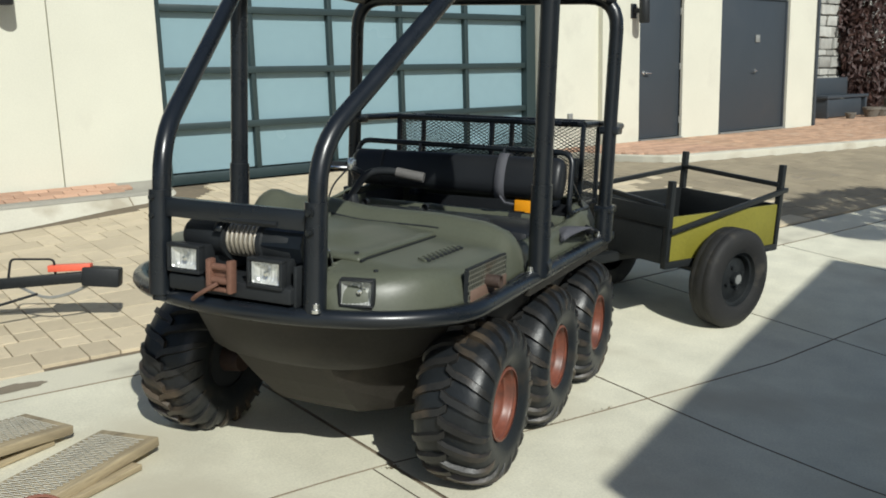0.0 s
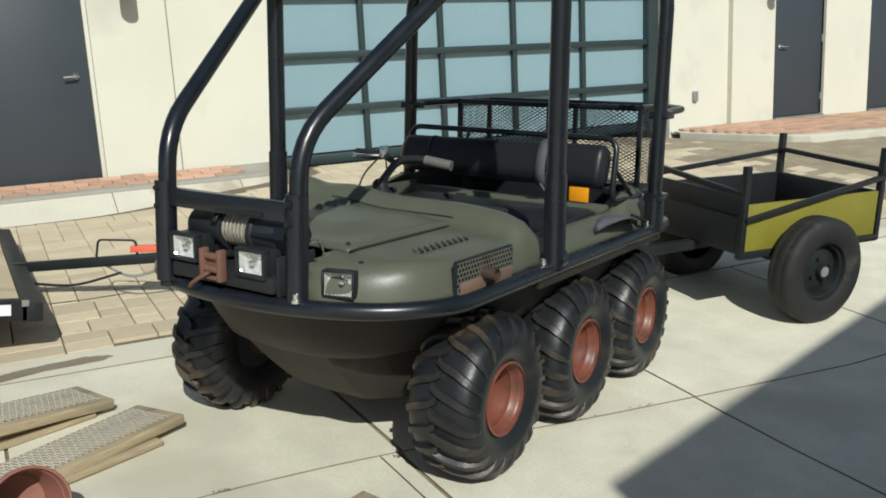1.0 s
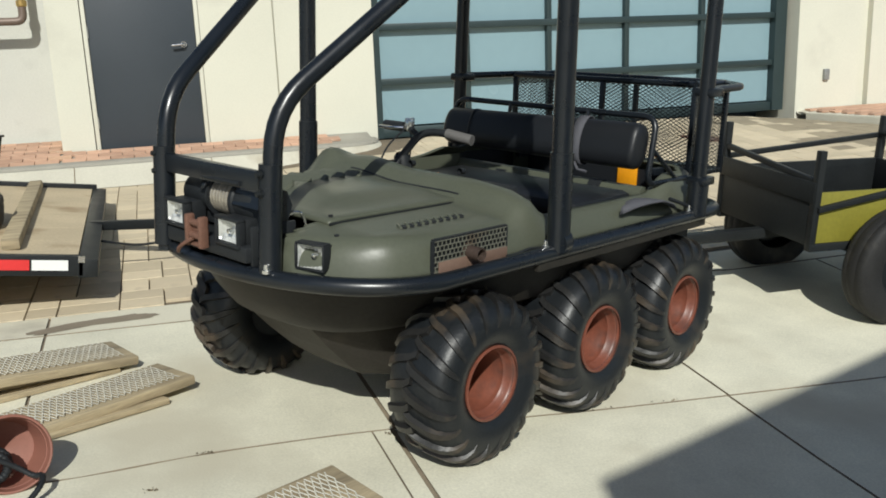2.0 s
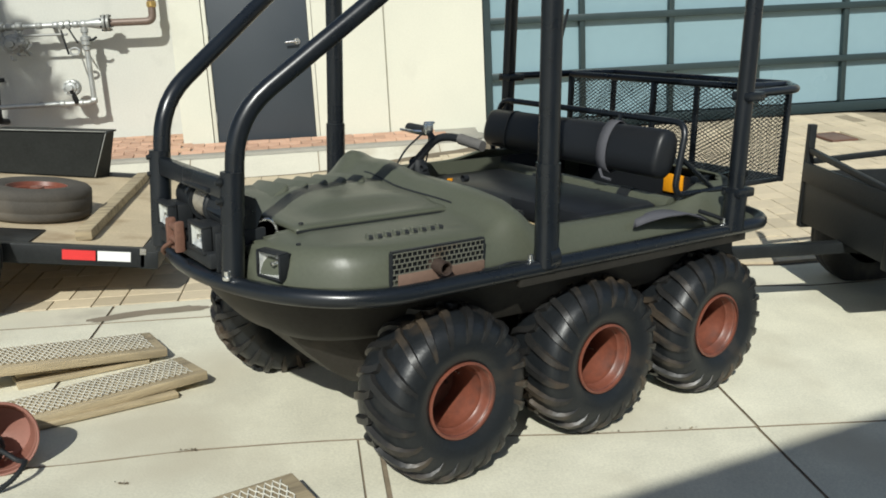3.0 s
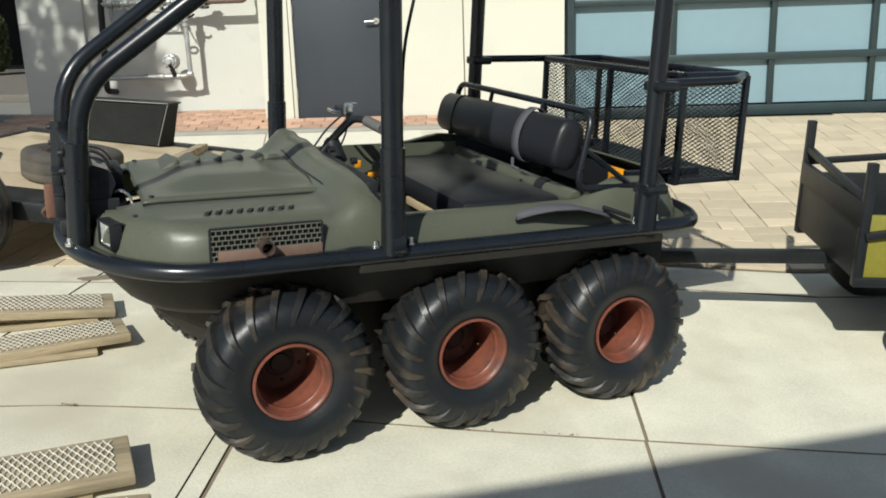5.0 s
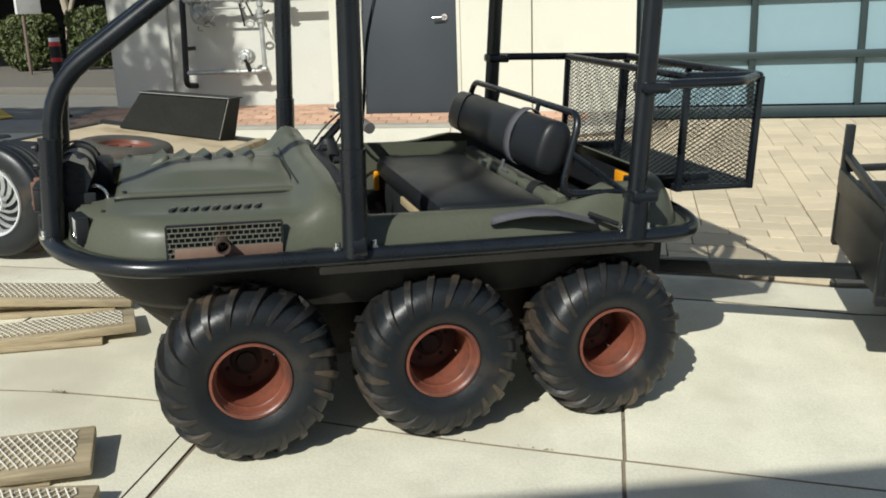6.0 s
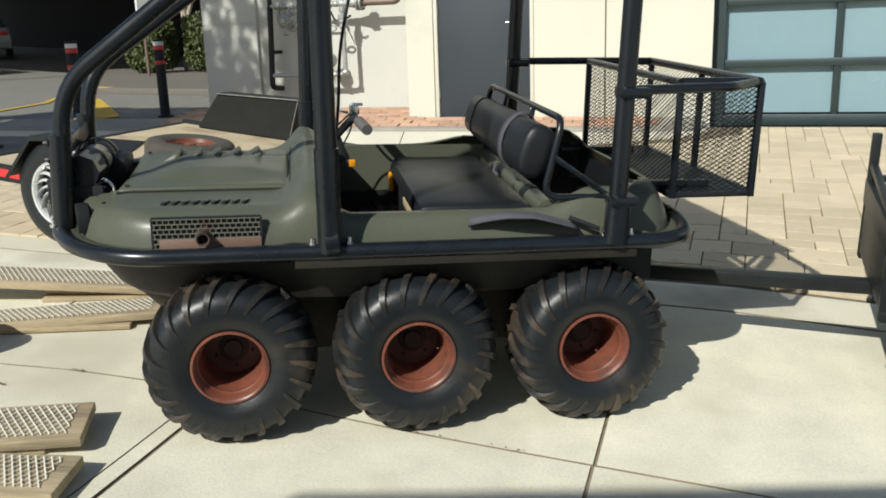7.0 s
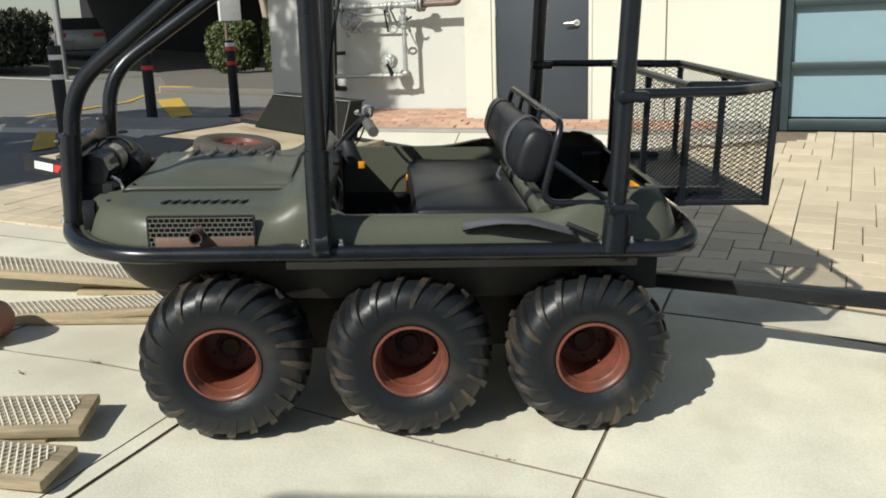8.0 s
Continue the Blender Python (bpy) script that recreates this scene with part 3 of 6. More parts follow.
def strip_z(x, y):
    return 0.508 + 0.215 * (min(y, 8.2) - 7.9) + 0.095 * max(0.0, y - 8.2)


rest = bmesh.new()
lay_bricks(kerb_left, 0.52, 3.2, 7.903, 8.21, lambda x, y: x < 3.0 - (y - 7.9) * 0.2, strip_z, (0.5, 3.3), rest)
lay_bricks(kerb_left, -2.3, 0.50, 7.903, 8.80, lambda x, y: True, strip_z, (-1.5, 0.5), rest)
part("bricks_beyond", rest, M_BRICK_I, kerb_left, smooth=False)["kind"] = "stuff"
rest = bmesh.new()
lay_bricks(kerb_right, 8.7, 15.5, 5.2, 8.19, lambda x, y: y > max(walk_edge(x - 0.1), walk_edge(x)) + 0.19, walk_z, (8.6, 10.5), rest)
lay_bricks(kerb_right, 15.5, 23, 4.0, 9.55, lambda x, y: y > walk_edge(x) + 0.12, walk_z, (0, 0), rest)
part("bricks_beyond", rest, M_BRICK_I, kerb_right, smooth=False)["kind"] = "stuff"

# garden corner beyond the facade: rough stone wall of single blocks
wall_stone = wall_multi("wall_stone", [(15.36, 24, 9.75, 10.05, 0.2, 4.2)], M_STONE, "rough grey stone garden wall")
rng = random.Random(5)
z = 0.5
while z < 3.6:
    h = rng.uniform(0.14, 0.26)
    x = 15.38 + rng.uniform(0, 0.1)
    while x < 19.2:
        w = rng.uniform(0.2, 0.5)
        bm = bmesh.new()
        box(bm, (x + w / 2, 9.72 + rng.uniform(-0.03, 0.02), z + h / 2), (w - 0.02, 0.12, h - 0.02), None, bevel=0.02)
        for v in bm.verts:
            v.co += Vector((rng.uniform(-0.008, 0.008), rng.uniform(-0.02, 0.01), rng.uniform(-0.008, 0.008)))
        part("stone", bm, M_STONE, wall_stone)
        x += w
    z += h


# ---- six-wheeled amphibious vehicle ----
ATV = thing("amphibious_vehicle", pose(2.362, 2.912, 0.074, 2.8, 2.02, 26.9),
            "olive green six-wheeled amphibious off-road vehicle with black roll cage", "vehicle")
FRONT, REAR, HALF, RAIL_Z = -1.235, 1.01, 0.625, 0.655


def half_width(x):
    if x < -0.82:
        t = min(1.0, (-0.82 - x) / (-0.82 - FRONT))
        return HALF * max(0.0, 1 - t ** 2.05) ** (1 / 2.05)
    if x > 0.72:
        t = min(1.0, (x - 0.72) / (REAR - 0.72))
        return HALF * max(0.0, 1 - t ** 3.2) ** (1 / 3.2)
    return HALF


def x_stations():
    a = [FRONT + (-0.82 - FRONT) * (1 - math.cos(math.pi / 2 * k / 12)) for k in range(12)]
    b = [-0.82 + 0.49 * k / 22 for k in range(22)] + [-1.005, -0.99] + [-0.33 + 0.05 * k for k in range(21)]
    c = [0.72 + (REAR - 0.72) * math.sin(math.pi / 2 * k / 10) for k in range(1, 11)]
    return sorted(set(round(v, 4) for v in a + b + c))


OUTLINE = [(x, half_width(x)) for x in [FRONT + (REAR - FRONT) * (0.5 - 0.5 * math.cos(math.pi * k / 160)) for k in range(161)]]


INSET = 0.045
SX = (REAR - FRONT - 2 * INSET) / (REAR - FRONT)
MID = (REAR + FRONT) / 2


def inner(p):
    """A point of the outline drawn in to the foot of the upper shell."""
    return MID + (p[0] - MID) * SX, p[1] * (HALF - INSET) / HALF


IN_LINE = [inner(p) for p in OUTLINE]


def edge_distance(x, y):
    y = abs(y)
    best = 9.0
    for (ax, ay), (bx, by) in zip(IN_LINE, IN_LINE[1:]):
        ux, uy = bx - ax, by - ay
        t = max(0.0, min(1.0, ((x - ax) * ux + (y - ay) * uy) / (ux * ux + uy * uy + 1e-12)))
        best = min(best, math.hypot(x - ax - t * ux, y - ay - t * uy))
    return best


def top_height(x, y):
    """Height of the moulded upper shell."""
    ay = abs(y)
    hood = 0.762 + 0.024 * (1 - step(0.22, 0.56, ay)) + 0.026 * step(0.0, 0.3, y) * (1 - step(0.44, 0.56, y)) - 0.03 * step(-0.95, -1.13, x)
    hood += 0.006 * math.exp(-((ay - 0.47) / 0.025) ** 2) * step(-1.0, -0.9, x) * step(-0.40, -0.52, x)
    ridge = (0.068 - 0.026 * step(0.42, 0.56, ay)) * math.exp(-abs((x + 0.345) / 0.075) ** 3)
    peak = 0.055 * math.exp(-((x + 0.38) / 0.09) ** 2 - ((y - 0.50) / 0.08) ** 2)
    front = hood + ridge + peak
    rear = 0.745 + (0.06 + 0.035 * math.exp(-((x - 0.36) / 0.13) ** 2)) * step(0.3, 0.5, y) + 0.075 * step(0.42, 0.62, x) - 0.02 * step(0.82, 0.98, x)
    k = step(-0.325, -0.21, x)
    return front * (1 - k) + rear * k


def shell():
    bm = bmesh.new()
    xs = x_stations()
    ss = [-1, -0.995, -0.985, -0.965, -0.94, -0.90, -0.86, -0.82] + [-0.77 + 1.54 * k / 38 for k in range(39)] + [-0.467, -0.456, 0.456, 0.467] + [0.82, 0.86, 0.90, 0.94, 0.965, 0.985, 0.995, 1]
    ss = sorted(ss)
    rows = []
    for x0 in xs:
        x, w = inner((x0, half_width(x0)))
        row = []
        for s in ss:
            y = s * w
            d = edge_distance(x, y)
            run = 0.072 + 0.008 * step(-0.3, -0.1, x) + 0.06 * step(0.5, 0.7, x)
            e = 1 - (1 - min(1.0, d / run)) ** 3.2
            row.append(bm.verts.new((x, y, RAIL_Z + 0.008 + (top_height(x, y) - RAIL_Z) * e)))
        rows.append(row)
    for i in range(len(xs) - 1):
        for j in range(len(ss) - 1):
            xm, ym = MID + ((xs[i] + xs[i + 1]) / 2 - MID) * SX, (ss[j] + ss[j + 1]) / 2 * (HALF - INSET)
            if -0.285 < xm < 0.86 and abs(ym) < 0.495 - 0.10 * step(0.72, 0.86, xm):
                continue
            if xm < -1.0 and abs((ss[j] + ss[j + 1]) / 2 * half_width((xs[i] + xs[i + 1]) / 2)) < 0.235:
                continue
            q = [rows[i][j], rows[i + 1][j], rows[i + 1][j + 1], rows[i][j + 1]]
            if len({tuple(round(c, 5) for c in v.co) for v in q}) == 4:
                bm.faces.new(q)
    bmesh.ops.remove_doubles(bm, verts=bm.verts, dist=0.0004)
    return bm


def solidify(ob, t):
    m = ob.modifiers.new("thickness", "SOLIDIFY")
    m.thickness, m.offset = t, -1
    return ob


solidify(part("body_shell", shell(), M_OLIVE, ATV, "moulded olive plastic upper body"), 0.008)


bm = bmesh.new()
loop = [(x, -w) for x, w in OUTLINE] + [(x, w) for x, w in OUTLINE[::-1][1:-1]]
o_ring = [bm.verts.new((x, y, RAIL_Z + 0.006)) for x, y in loop]
i_ring = [bm.verts.new((*(MID + (x - MID) * (SX - 0.01), y * (HALF - INSET - 0.008) / HALF), RAIL_Z + 0.012)) for x, y in loop]
for k in range(len(loop)):
    bm.faces.new((o_ring[k], o_ring[(k + 1) % len(loop)], i_ring[(k + 1) % len(loop)], i_ring[k]))
solidify(part("body_flange", bm, M_OLIVE, ATV), 0.008)


def hull():
    """Upper skirt of the tub: falls from the rail, bulges and draws in to a hard fold."""
    bm = bmesh.new()
    secs = [(0.0, RAIL_Z - 0.002, 0.0, 2.3), (0.035, RAIL_Z - 0.022, 0.035, 2.3), (0.055, 0.59, 0.065, 2.35), (0.075, 0.53, 0.105, 2.4), (0.115, 0.462, 0.175, 2.8), (0.205, 0.436, 0.232, 3.8), (0.26, 0.455, 0.31, 3.8)]
    n = 64
    rings = []
    for inset, z, rake, front_ex in secs:
        ring = []
        for k in range(n):
            a = math.tau * k / n
            c, s = math.cos(a), math.sin(a)
            ex = front_ex if c < 0 else max(3.4, front_ex)
            r = (abs(c) ** ex + abs(s) ** ex) ** (-1 / ex)
            length = (0.985 - rake * 0.7) if c > 0 else (1.235 - rake)
            x, y = c * r * length, s * r * (HALF - inset)
            bow = step(-0.35, -0.85, x)
            z1 = z - 0.012 * step(0.53, 0.43, z) * bow * (1 - min(1.0, abs(y) / 0.40))
            ring.append(bm.verts.new((x, y, z1)))
        rings.append(ring)
    for u, v in zip(rings, rings[1:]):
        for k in range(n):
            bm.faces.new((u[k], u[(k + 1) % n], v[(k + 1) % n], v[k]))
    bm.faces.new(rings[-1])
    fold = set(rings[5])
    for e in bm.edges:
        if all(v in fold for v in e.verts):
            e.smooth = False
    return bm


def lower_tub():
    """Lower tub: a flat raked bow plate between hard corners, flaring sides and a flat bottom."""
    bm = bmesh.new()
    levels = [(0.47, -1.03, 0.20, -0.63, 0.385, 0.86), (0.42, -0.985, 0.193, -0.62, 0.375, 0.84), (0.335, -0.905, 0.184, -0.60, 0.355, 0.80), (0.25, -0.815, 0.175, -0.57, 0.335, 0.74), (0.205, -0.755, 0.165, -0.55, 0.315, 0.70), (0.185, -0.69, 0.13, -0.52, 0.27, 0.64)]
    rings = []
    for z, xf, wf, xs, ws, xr in levels:
        half = [(xf - 0.004, 0.0), (xf, wf * 0.6), (xf + 0.004, wf - 0.012), (xf + 0.016, wf), (xf * 0.55 + xs * 0.45, wf * 0.5 + ws * 0.5 + 0.004), (xs, ws - 0.006), (xs + 0.08, ws), (0.0, ws), (xr - 0.06, ws), (xr, ws - 0.06), (xr, 0.0)]
        ring = [(x, -y, z) for x, y in half] + [(x, y, z) for x, y in half[-2:0:-1]]
        rings.append([bm.verts.new(p) for p in ring])
    n = len(rings[0])
    for u, v in zip(rings, rings[1:]):
        for k in range(n):
            bm.faces.new((u[k], u[(k + 1) % n], v[(k + 1) % n], v[k]))
    bm.faces.new(rings[-1])
    return bm


part("hull", hull(), M_HULL, ATV, "dark scuffed plastic upper hull skirt")
part("lower_hull", lower_tub(), M_TUB, ATV, "scuffed brownish lower tub with a raked bow plate", smooth=False)
rail_pts = [(x, -half_width(x), RAIL_Z) for x in [p[0] for p in OUTLINE]] + [(x, half_width(x), RAIL_Z) for x in [p[0] for p in OUTLINE[::-1]][1:-1]]
clean = [rail_pts[0]]
for p in rail_pts[1:]:
    if (Vector(p) - Vector(clean[-1])).length > 0.012:
        clean.append(p)
part("bumper_rail", tube(bmesh.new(), clean, 0.027, 10, closed=True), M_BLACK, ATV, "glossy black tubular bumper rail")
for s in (-1, 1):
    part("side_guard", boxes(((0.16, s * 0.628, RAIL_Z - 0.02), (1.14, 0.022, 0.060)), bevel=0.004), M_HULL, ATV)
    for k in range(11):
        bm = bmesh.new()
        lathe(bm, [(0, -0.004), (0.0045, -0.003), (0.005, 0)], 8, Matrix.Translation((-0.36 + 0.105 * k, s * 0.600, RAIL_Z + 0.016)) @ Matrix.Rotation(radians(-90), 4, "X"))
        part("bolt", bm, M_MATTE, ATV)

# cockpit tub
part("cockpit_floor", boxes(((0.19, 0, 0.435), (0.97, 0.80, 0.02))), M_MATTE, ATV)
part("firewall", boxes(((-0.285, 0, 0.64), (0.02, 0.98, 0.34))), M_MATTE, ATV)
# black on the bulkhead paints the shade filling the rear bay
part("rear_bulkhead", boxes(((0.855, 0, 0.63), (0.02, 0.80, 0.30))), M_VINYL, ATV)
for s in (-1, 1):
    part("cockpit_side", boxes(((0.28, s * 0.498, 0.610 if s < 0 else 0.64), (1.12, 0.012, 0.26 if s < 0 else 0.34))), M_MATTE, ATV)
part("side_lining", boxes(((0.08, 0.4895, 0.71), (0.70, 0.004, 0.20))), M_OLIVE, ATV)
part("seat_base", boxes(((0.22, -0.015, 0.565), (0.36, 0.90, 0.23)), bevel=0.02), M_MATTE, ATV)
part("seat_cushion", boxes(((0.205, -0.015, 0.722), (0.40, 0.94, 0.09)), bevel=0.035), M_VINYL, ATV, "black vinyl bench cushion")
bm = bmesh.new()
tube(bm, [(0.45, -0.50, 0.742), (0.45, 0.50, 0.752)], 0.036, 14)
part("cross_tube", bm, M_OLIVE, ATV)
for y in (-0.28, 0.22):
    bm = bmesh.new()
    tube(bm, [(0.45, y - 0.03, 0.746), (0.45, y + 0.03, 0.746)], 0.038, 14)
    part("tube_band", bm, M_MATTE, ATV)
part("rear_bin", boxes(((0.64, 0.0, 0.50), (0.36, 0.86, 0.10)), bevel=0.01), M_MATTE, ATV)

# backrest bolster on its tube frame
def bolster():
    bm = bmesh.new()
    n, prof = 24, []
    ys = [(-0.505, 0.45), (-0.50, 0.8), (-0.49, 0.95), (-0.475, 1.0), (0.50, 1.0), (0.52, 0.92), (0.535, 0.7), (0.54, 0.35)]
    rings = []
    for y, k in ys:
        ring = []
        for i in range(n):
            a = math.tau * i / n
            c, s = math.cos(a), math.sin(a)
            r = (abs(c) ** 2.8 + abs(s) ** 2.8) ** (-1 / 2.8)
            ring.append(bm.verts.new((0.058 * c * r * k * (1 - 0.10 * step(0.0, 0.5, y)), y, 0.092 * s * r * k * (1 - 0.10 * step(0.0, 0.5, y)))))
        rings.append(ring)
    for u, v in zip(rings, rings[1:]):
        for i in range(n):
            bm.faces.new((u[i], u[(i + 1) % n], v[(i + 1) % n], v[i]))
    bm.faces.new(rings[0])
    bm.faces.new(rings[-1])
    return bm


tilt = pose(0.405, 0, 0.942, 0, 16, 0)
back = part("backrest", bolster(), M_VINYL, ATV, "rounded black vinyl backrest bolster", m=tilt)
bm = bmesh.new()
tube(bm, [(0.74, -0.525, 0.79), (0.425, -0.525, 0.79), (0.485, -0.515, 1.055), (0.475, 0.55, 1.062), (0.425, 0.555, 0.80), (0.74, 0.555, 0.80)], 0.0125, 10, bend=0.06)
part("backrest_frame", bm, M_BLACK, ATV)
for y in (-0.2, 0.22):
    part("frame_stay", tube(bmesh.new(), [(0.470, y, 1.060), (0.445, y, 0.93)], 0.009, 8), M_BLACK, ATV)
part("frame_brace", tube(bmesh.new(), [(0.457, -0.522, 0.93), (0.66, -0.525, 0.79)], 0.010, 8), M_BLACK, ATV)
bm = bmesh.new()
ring_pts = [(0.066 * math.cos(a) * 1.02, 0.102 * math.sin(a) * 1.02) for a in [math.tau * k / 20 for k in range(21)]]
prev = None
for x, z in ring_pts:
    u, v = bm.verts.new((x, -0.025, z)), bm.verts.new((x, 0.02, z))
    if prev:
        bm.faces.new((prev[0], u, v, prev[1]))
    prev = (u, v)
solidify(part("strap", bm, M_STRAP, ATV, "grey webbing strap round the backrest", m=tilt @ pose(0, -0.22, 0, 0, 0, 6)), 0.003)
part("strap_tail", tube(bmesh.new(), [(0.325, -0.24, 0.86), (0.31, -0.27, 0.835), (0.315, -0.31, 0.83)], 0.006, 6), M_STRAP, ATV)

# roll cage
def cage(name, pts, r=0.031, bend=0.10):
    return part(name, tube(bmesh.new(), pts, r, 14, bend=bend), M_BLACK, ATV)


TOPZ = 1.735
for s, y0, y1, y2, dx in ((-1, -0.250, -0.237, -0.38, -0.004), (1, 0.288, 0.30, 0.573, -0.034)):
    cage("front_bar", [(-1.182 + dx, y0, RAIL_Z - 0.01), (-1.153 + dx, y1, 1.142), (-0.395, y2, TOPZ)], 0.0285, 0.13)
    cage("front_sleeve", [(-1.187 + dx, y0, RAIL_Z + 0.01), (-1.172 + dx, (y0 + y1) / 2, 0.985)], 0.034, 0)
# foot and head of the middle and rear posts on the near and the far side
POSTS = {-1: (-0.297, -0.318, 0.650, 0.662), 1: (-0.345, -0.338, 0.588, 0.610)}
SIDE = {-1: 0.630, 1: 0.648}
for s in (-1, 1):
    mf, mh, rf, rh = POSTS[s]
    cage("middle_post", [(mf, s * SIDE[s], RAIL_Z), (mh, s * SIDE[s], TOPZ)], 0.034, 0)
    cage("middle_sleeve", [(mf - 0.001, s * SIDE[s], RAIL_Z + 0.005), (mf + (mh - mf) * 0.3, s * SIDE[s], 0.99)], 0.039, 0)
    cage("post_foot", [(mf - 0.015, s * SIDE[s], RAIL_Z + 0.035), (mf + 0.025, s * SIDE[s], RAIL_Z + 0.04)], 0.045, 0)
    cage("rear_sleeve", [(rf, s * SIDE[s], RAIL_Z), (rf + 0.006, s * SIDE[s], 0.80)], 0.042, 0)
    for z in (0.80, 1.155):
        part("clamp", boxes(((rf + (z - 0.66) * 0.03 + 0.012, s * SIDE[s], z), (0.095, 0.085, 0.035)), bevel=0.008), M_BLACK, ATV)
    for x in (-1.215, mf - 0.055, mf + 0.06, rf - 0.032, rf + 0.058):
        bm = bmesh.new()
        lathe(bm, [(0, 0.018), (0.010, 0.016), (0.011, 0.0), (0.016, 0.0), (0.016, -0.01)], 10, Matrix.Translation((x, s * (0.27 if x < -1 else 0.618), RAIL_Z + 0.03)) @ Matrix.Rotation(radians(90), 4, "X"))
        part("bolt", bm, M_CHROME, ATV, "zinc bolt head")
cage("rear_hoop", [(POSTS[-1][2], -SIDE[-1], RAIL_Z), (POSTS[-1][3], -SIDE[-1], TOPZ), (POSTS[1][3], SIDE[1], TOPZ), (POSTS[1][2], SIDE[1], RAIL_Z)], 0.031, 0.14)
cage("roof_front_bar", [(-0.42, -0.60, TOPZ), (-0.42, 0.60, TOPZ)], 0.028, 0)
for s in (-1, 1):
    cage("roof_side_bar", [(-0.42, s * 0.60, TOPZ), (POSTS[s][3], s * 0.60, TOPZ)], 0.028, 0)
bm = bmesh.new()
prism(bm, [(-0.50, -0.62), (0.76, -0.63), (0.66, 0.63), (-0.50, 0.62)], TOPZ + 0.028, TOPZ + 0.040)
part("canopy", bm, M_VINYL, ATV, "black canopy roof stretched over the roll cage", smooth=False)
bm = bmesh.new()
bar(bm, (-1.182, -0.225, 0.930), (-1.206, 0.27, 0.936), 0.032, 0.058)
part("front_crossbar", bm, M_BLACK, ATV)
for y, z in ((-0.245, 0.958), (-0.245, 0.902), (0.295, 0.964), (0.295, 0.908)):
    bm = bmesh.new()
    lathe(bm, [(0, 0.012), (0.008, 0.011), (0.010, 0.0), (0.014, 0.0), (0.014, -0.006)], 8, Matrix.Translation((-1.217 if y < 0 else -1.239, y, z)) @ Matrix.Rotation(radians(90), 4, "Z"))
    part("bolt", bm, M_TSTEEL, ATV)

# cargo basket of expanded metal
BX0, BX1, BY0, BY1, BZ0, BZ1 = 0.93, 1.229, -0.435, 0.565, 0.768, 1.166
basket = part("cargo_basket", boxes((((BX0 + BX1) / 2, (BY0 + BY1) / 2, BZ0 + 0.008), (BX1 - BX0 - 0.03, BY1 - BY0 - 0.03, 0.006))), M_MATTE, ATV, "black expanded-metal cargo basket")
for x, y in [(x, y) for x in (BX0, BX1) for y in (BY0, 0.04, BY1)]:
    part("basket_post", boxes(((x, y, (BZ0 + BZ1) / 2), (0.022, 0.022, BZ1 - BZ0)), bevel=0.002), M_BLACK, basket)
for x in (BX0, BX1):
    part("bottom_bar", boxes(((x, (BY0 + BY1) / 2, BZ0), (0.024, BY1 - BY0 + 0.02, 0.024)), bevel=0.002), M_BLACK, basket)
for y in (BY0, BY1):
    part("bottom_bar", boxes((((BX0 + BX1) / 2, y, BZ0), (BX1 - BX0, 0.02, 0.020)), bevel=0.002), M_BLACK, basket)
part("basket_rim", tube(bmesh.new(), [(BX0, BY0, BZ1), (BX1, BY0, BZ1), (BX1, BY1, BZ1), (BX0, BY1, BZ1)], 0.017, 10, bend=0.02, closed=False), M_BLACK, basket)
part("basket_rim", tube(bmesh.new(), [(BX0, BY0, BZ1), (BX0, BY1, BZ1)], 0.014, 10), M_BLACK, basket)
for s, y in ((-1, BY0), (1, BY1)):
    part("basket_arm", tube(bmesh.new(), [(POSTS[s][2] + 0.02, s * SIDE[s], BZ1 - 0.005), (BX0 + 0.1, s * 0.60, BZ1), (BX1 - 0.02, y, BZ1)], 0.016, 10, bend=0.05), M_BLACK, basket)
pan = [((BX0, BY0, BZ0), (0, 1, 0), (0, 0, 1), BY1 - BY0, BZ1 - BZ0), ((BX1, BY0, BZ0), (0, 1, 0), (0, 0, 1), BY1 - BY0, BZ1 - BZ0),
       ((BX0, BY0, BZ0), (1, 0, 0), (0, 0, 1), BX1 - BX0, BZ1 - BZ0), ((BX0, BY1, BZ0), (1, 0, 0), (0, 0, 1), BX1 - BX0, BZ1 - BZ0),
       ((BX0, BY0, BZ0), (1, 0, 0), (0, 1, 0), BX1 - BX0, BY1 - BY0)]
for o, ex, ey, w, h in pan:
    bm = bmesh.new()
    expanded(bm, o, ex, ey, w, h, (0.030, 0.0085), 0.0032, 0.004)
    part("mesh_panel", bm, M_BLACK, basket, smooth=False)
for y in (-0.35, 0.40):
    part("basket_support", boxes(((0.93, y, 0.79), (0.34, 0.035, 0.03)), bevel=0.004), M_BLACK, ATV)


# wheels
def tyre_profile():
    return [(0.116, -0.098), (0.128, -0.104), (0.150, -0.120), (0.180, -0.128), (0.212, -0.127), (0.238, -0.116), (0.256, -0.096), (0.266, -0.062),
            (0.269, 0.0)]


def profile_at(s):
    """Point of the outer half profile: s = 0 at the crown, 1 low on the sidewall."""
    p = tyre_profile()[::-1]
    t = s * (len(p) - 4)
    i = min(int(t), len(p) - 2)
    f = t - i
    return p[i][0] * (1 - f) + p[i + 1][0] * f, -(p[i][1] * (1 - f) + p[i + 1][1] * f)


def tyre_bm():
    half = tyre_profile()
    prof = half + [(r, -y) for r, y in half[-2::-1]]
    return lathe(bmesh.new(), prof, 48)


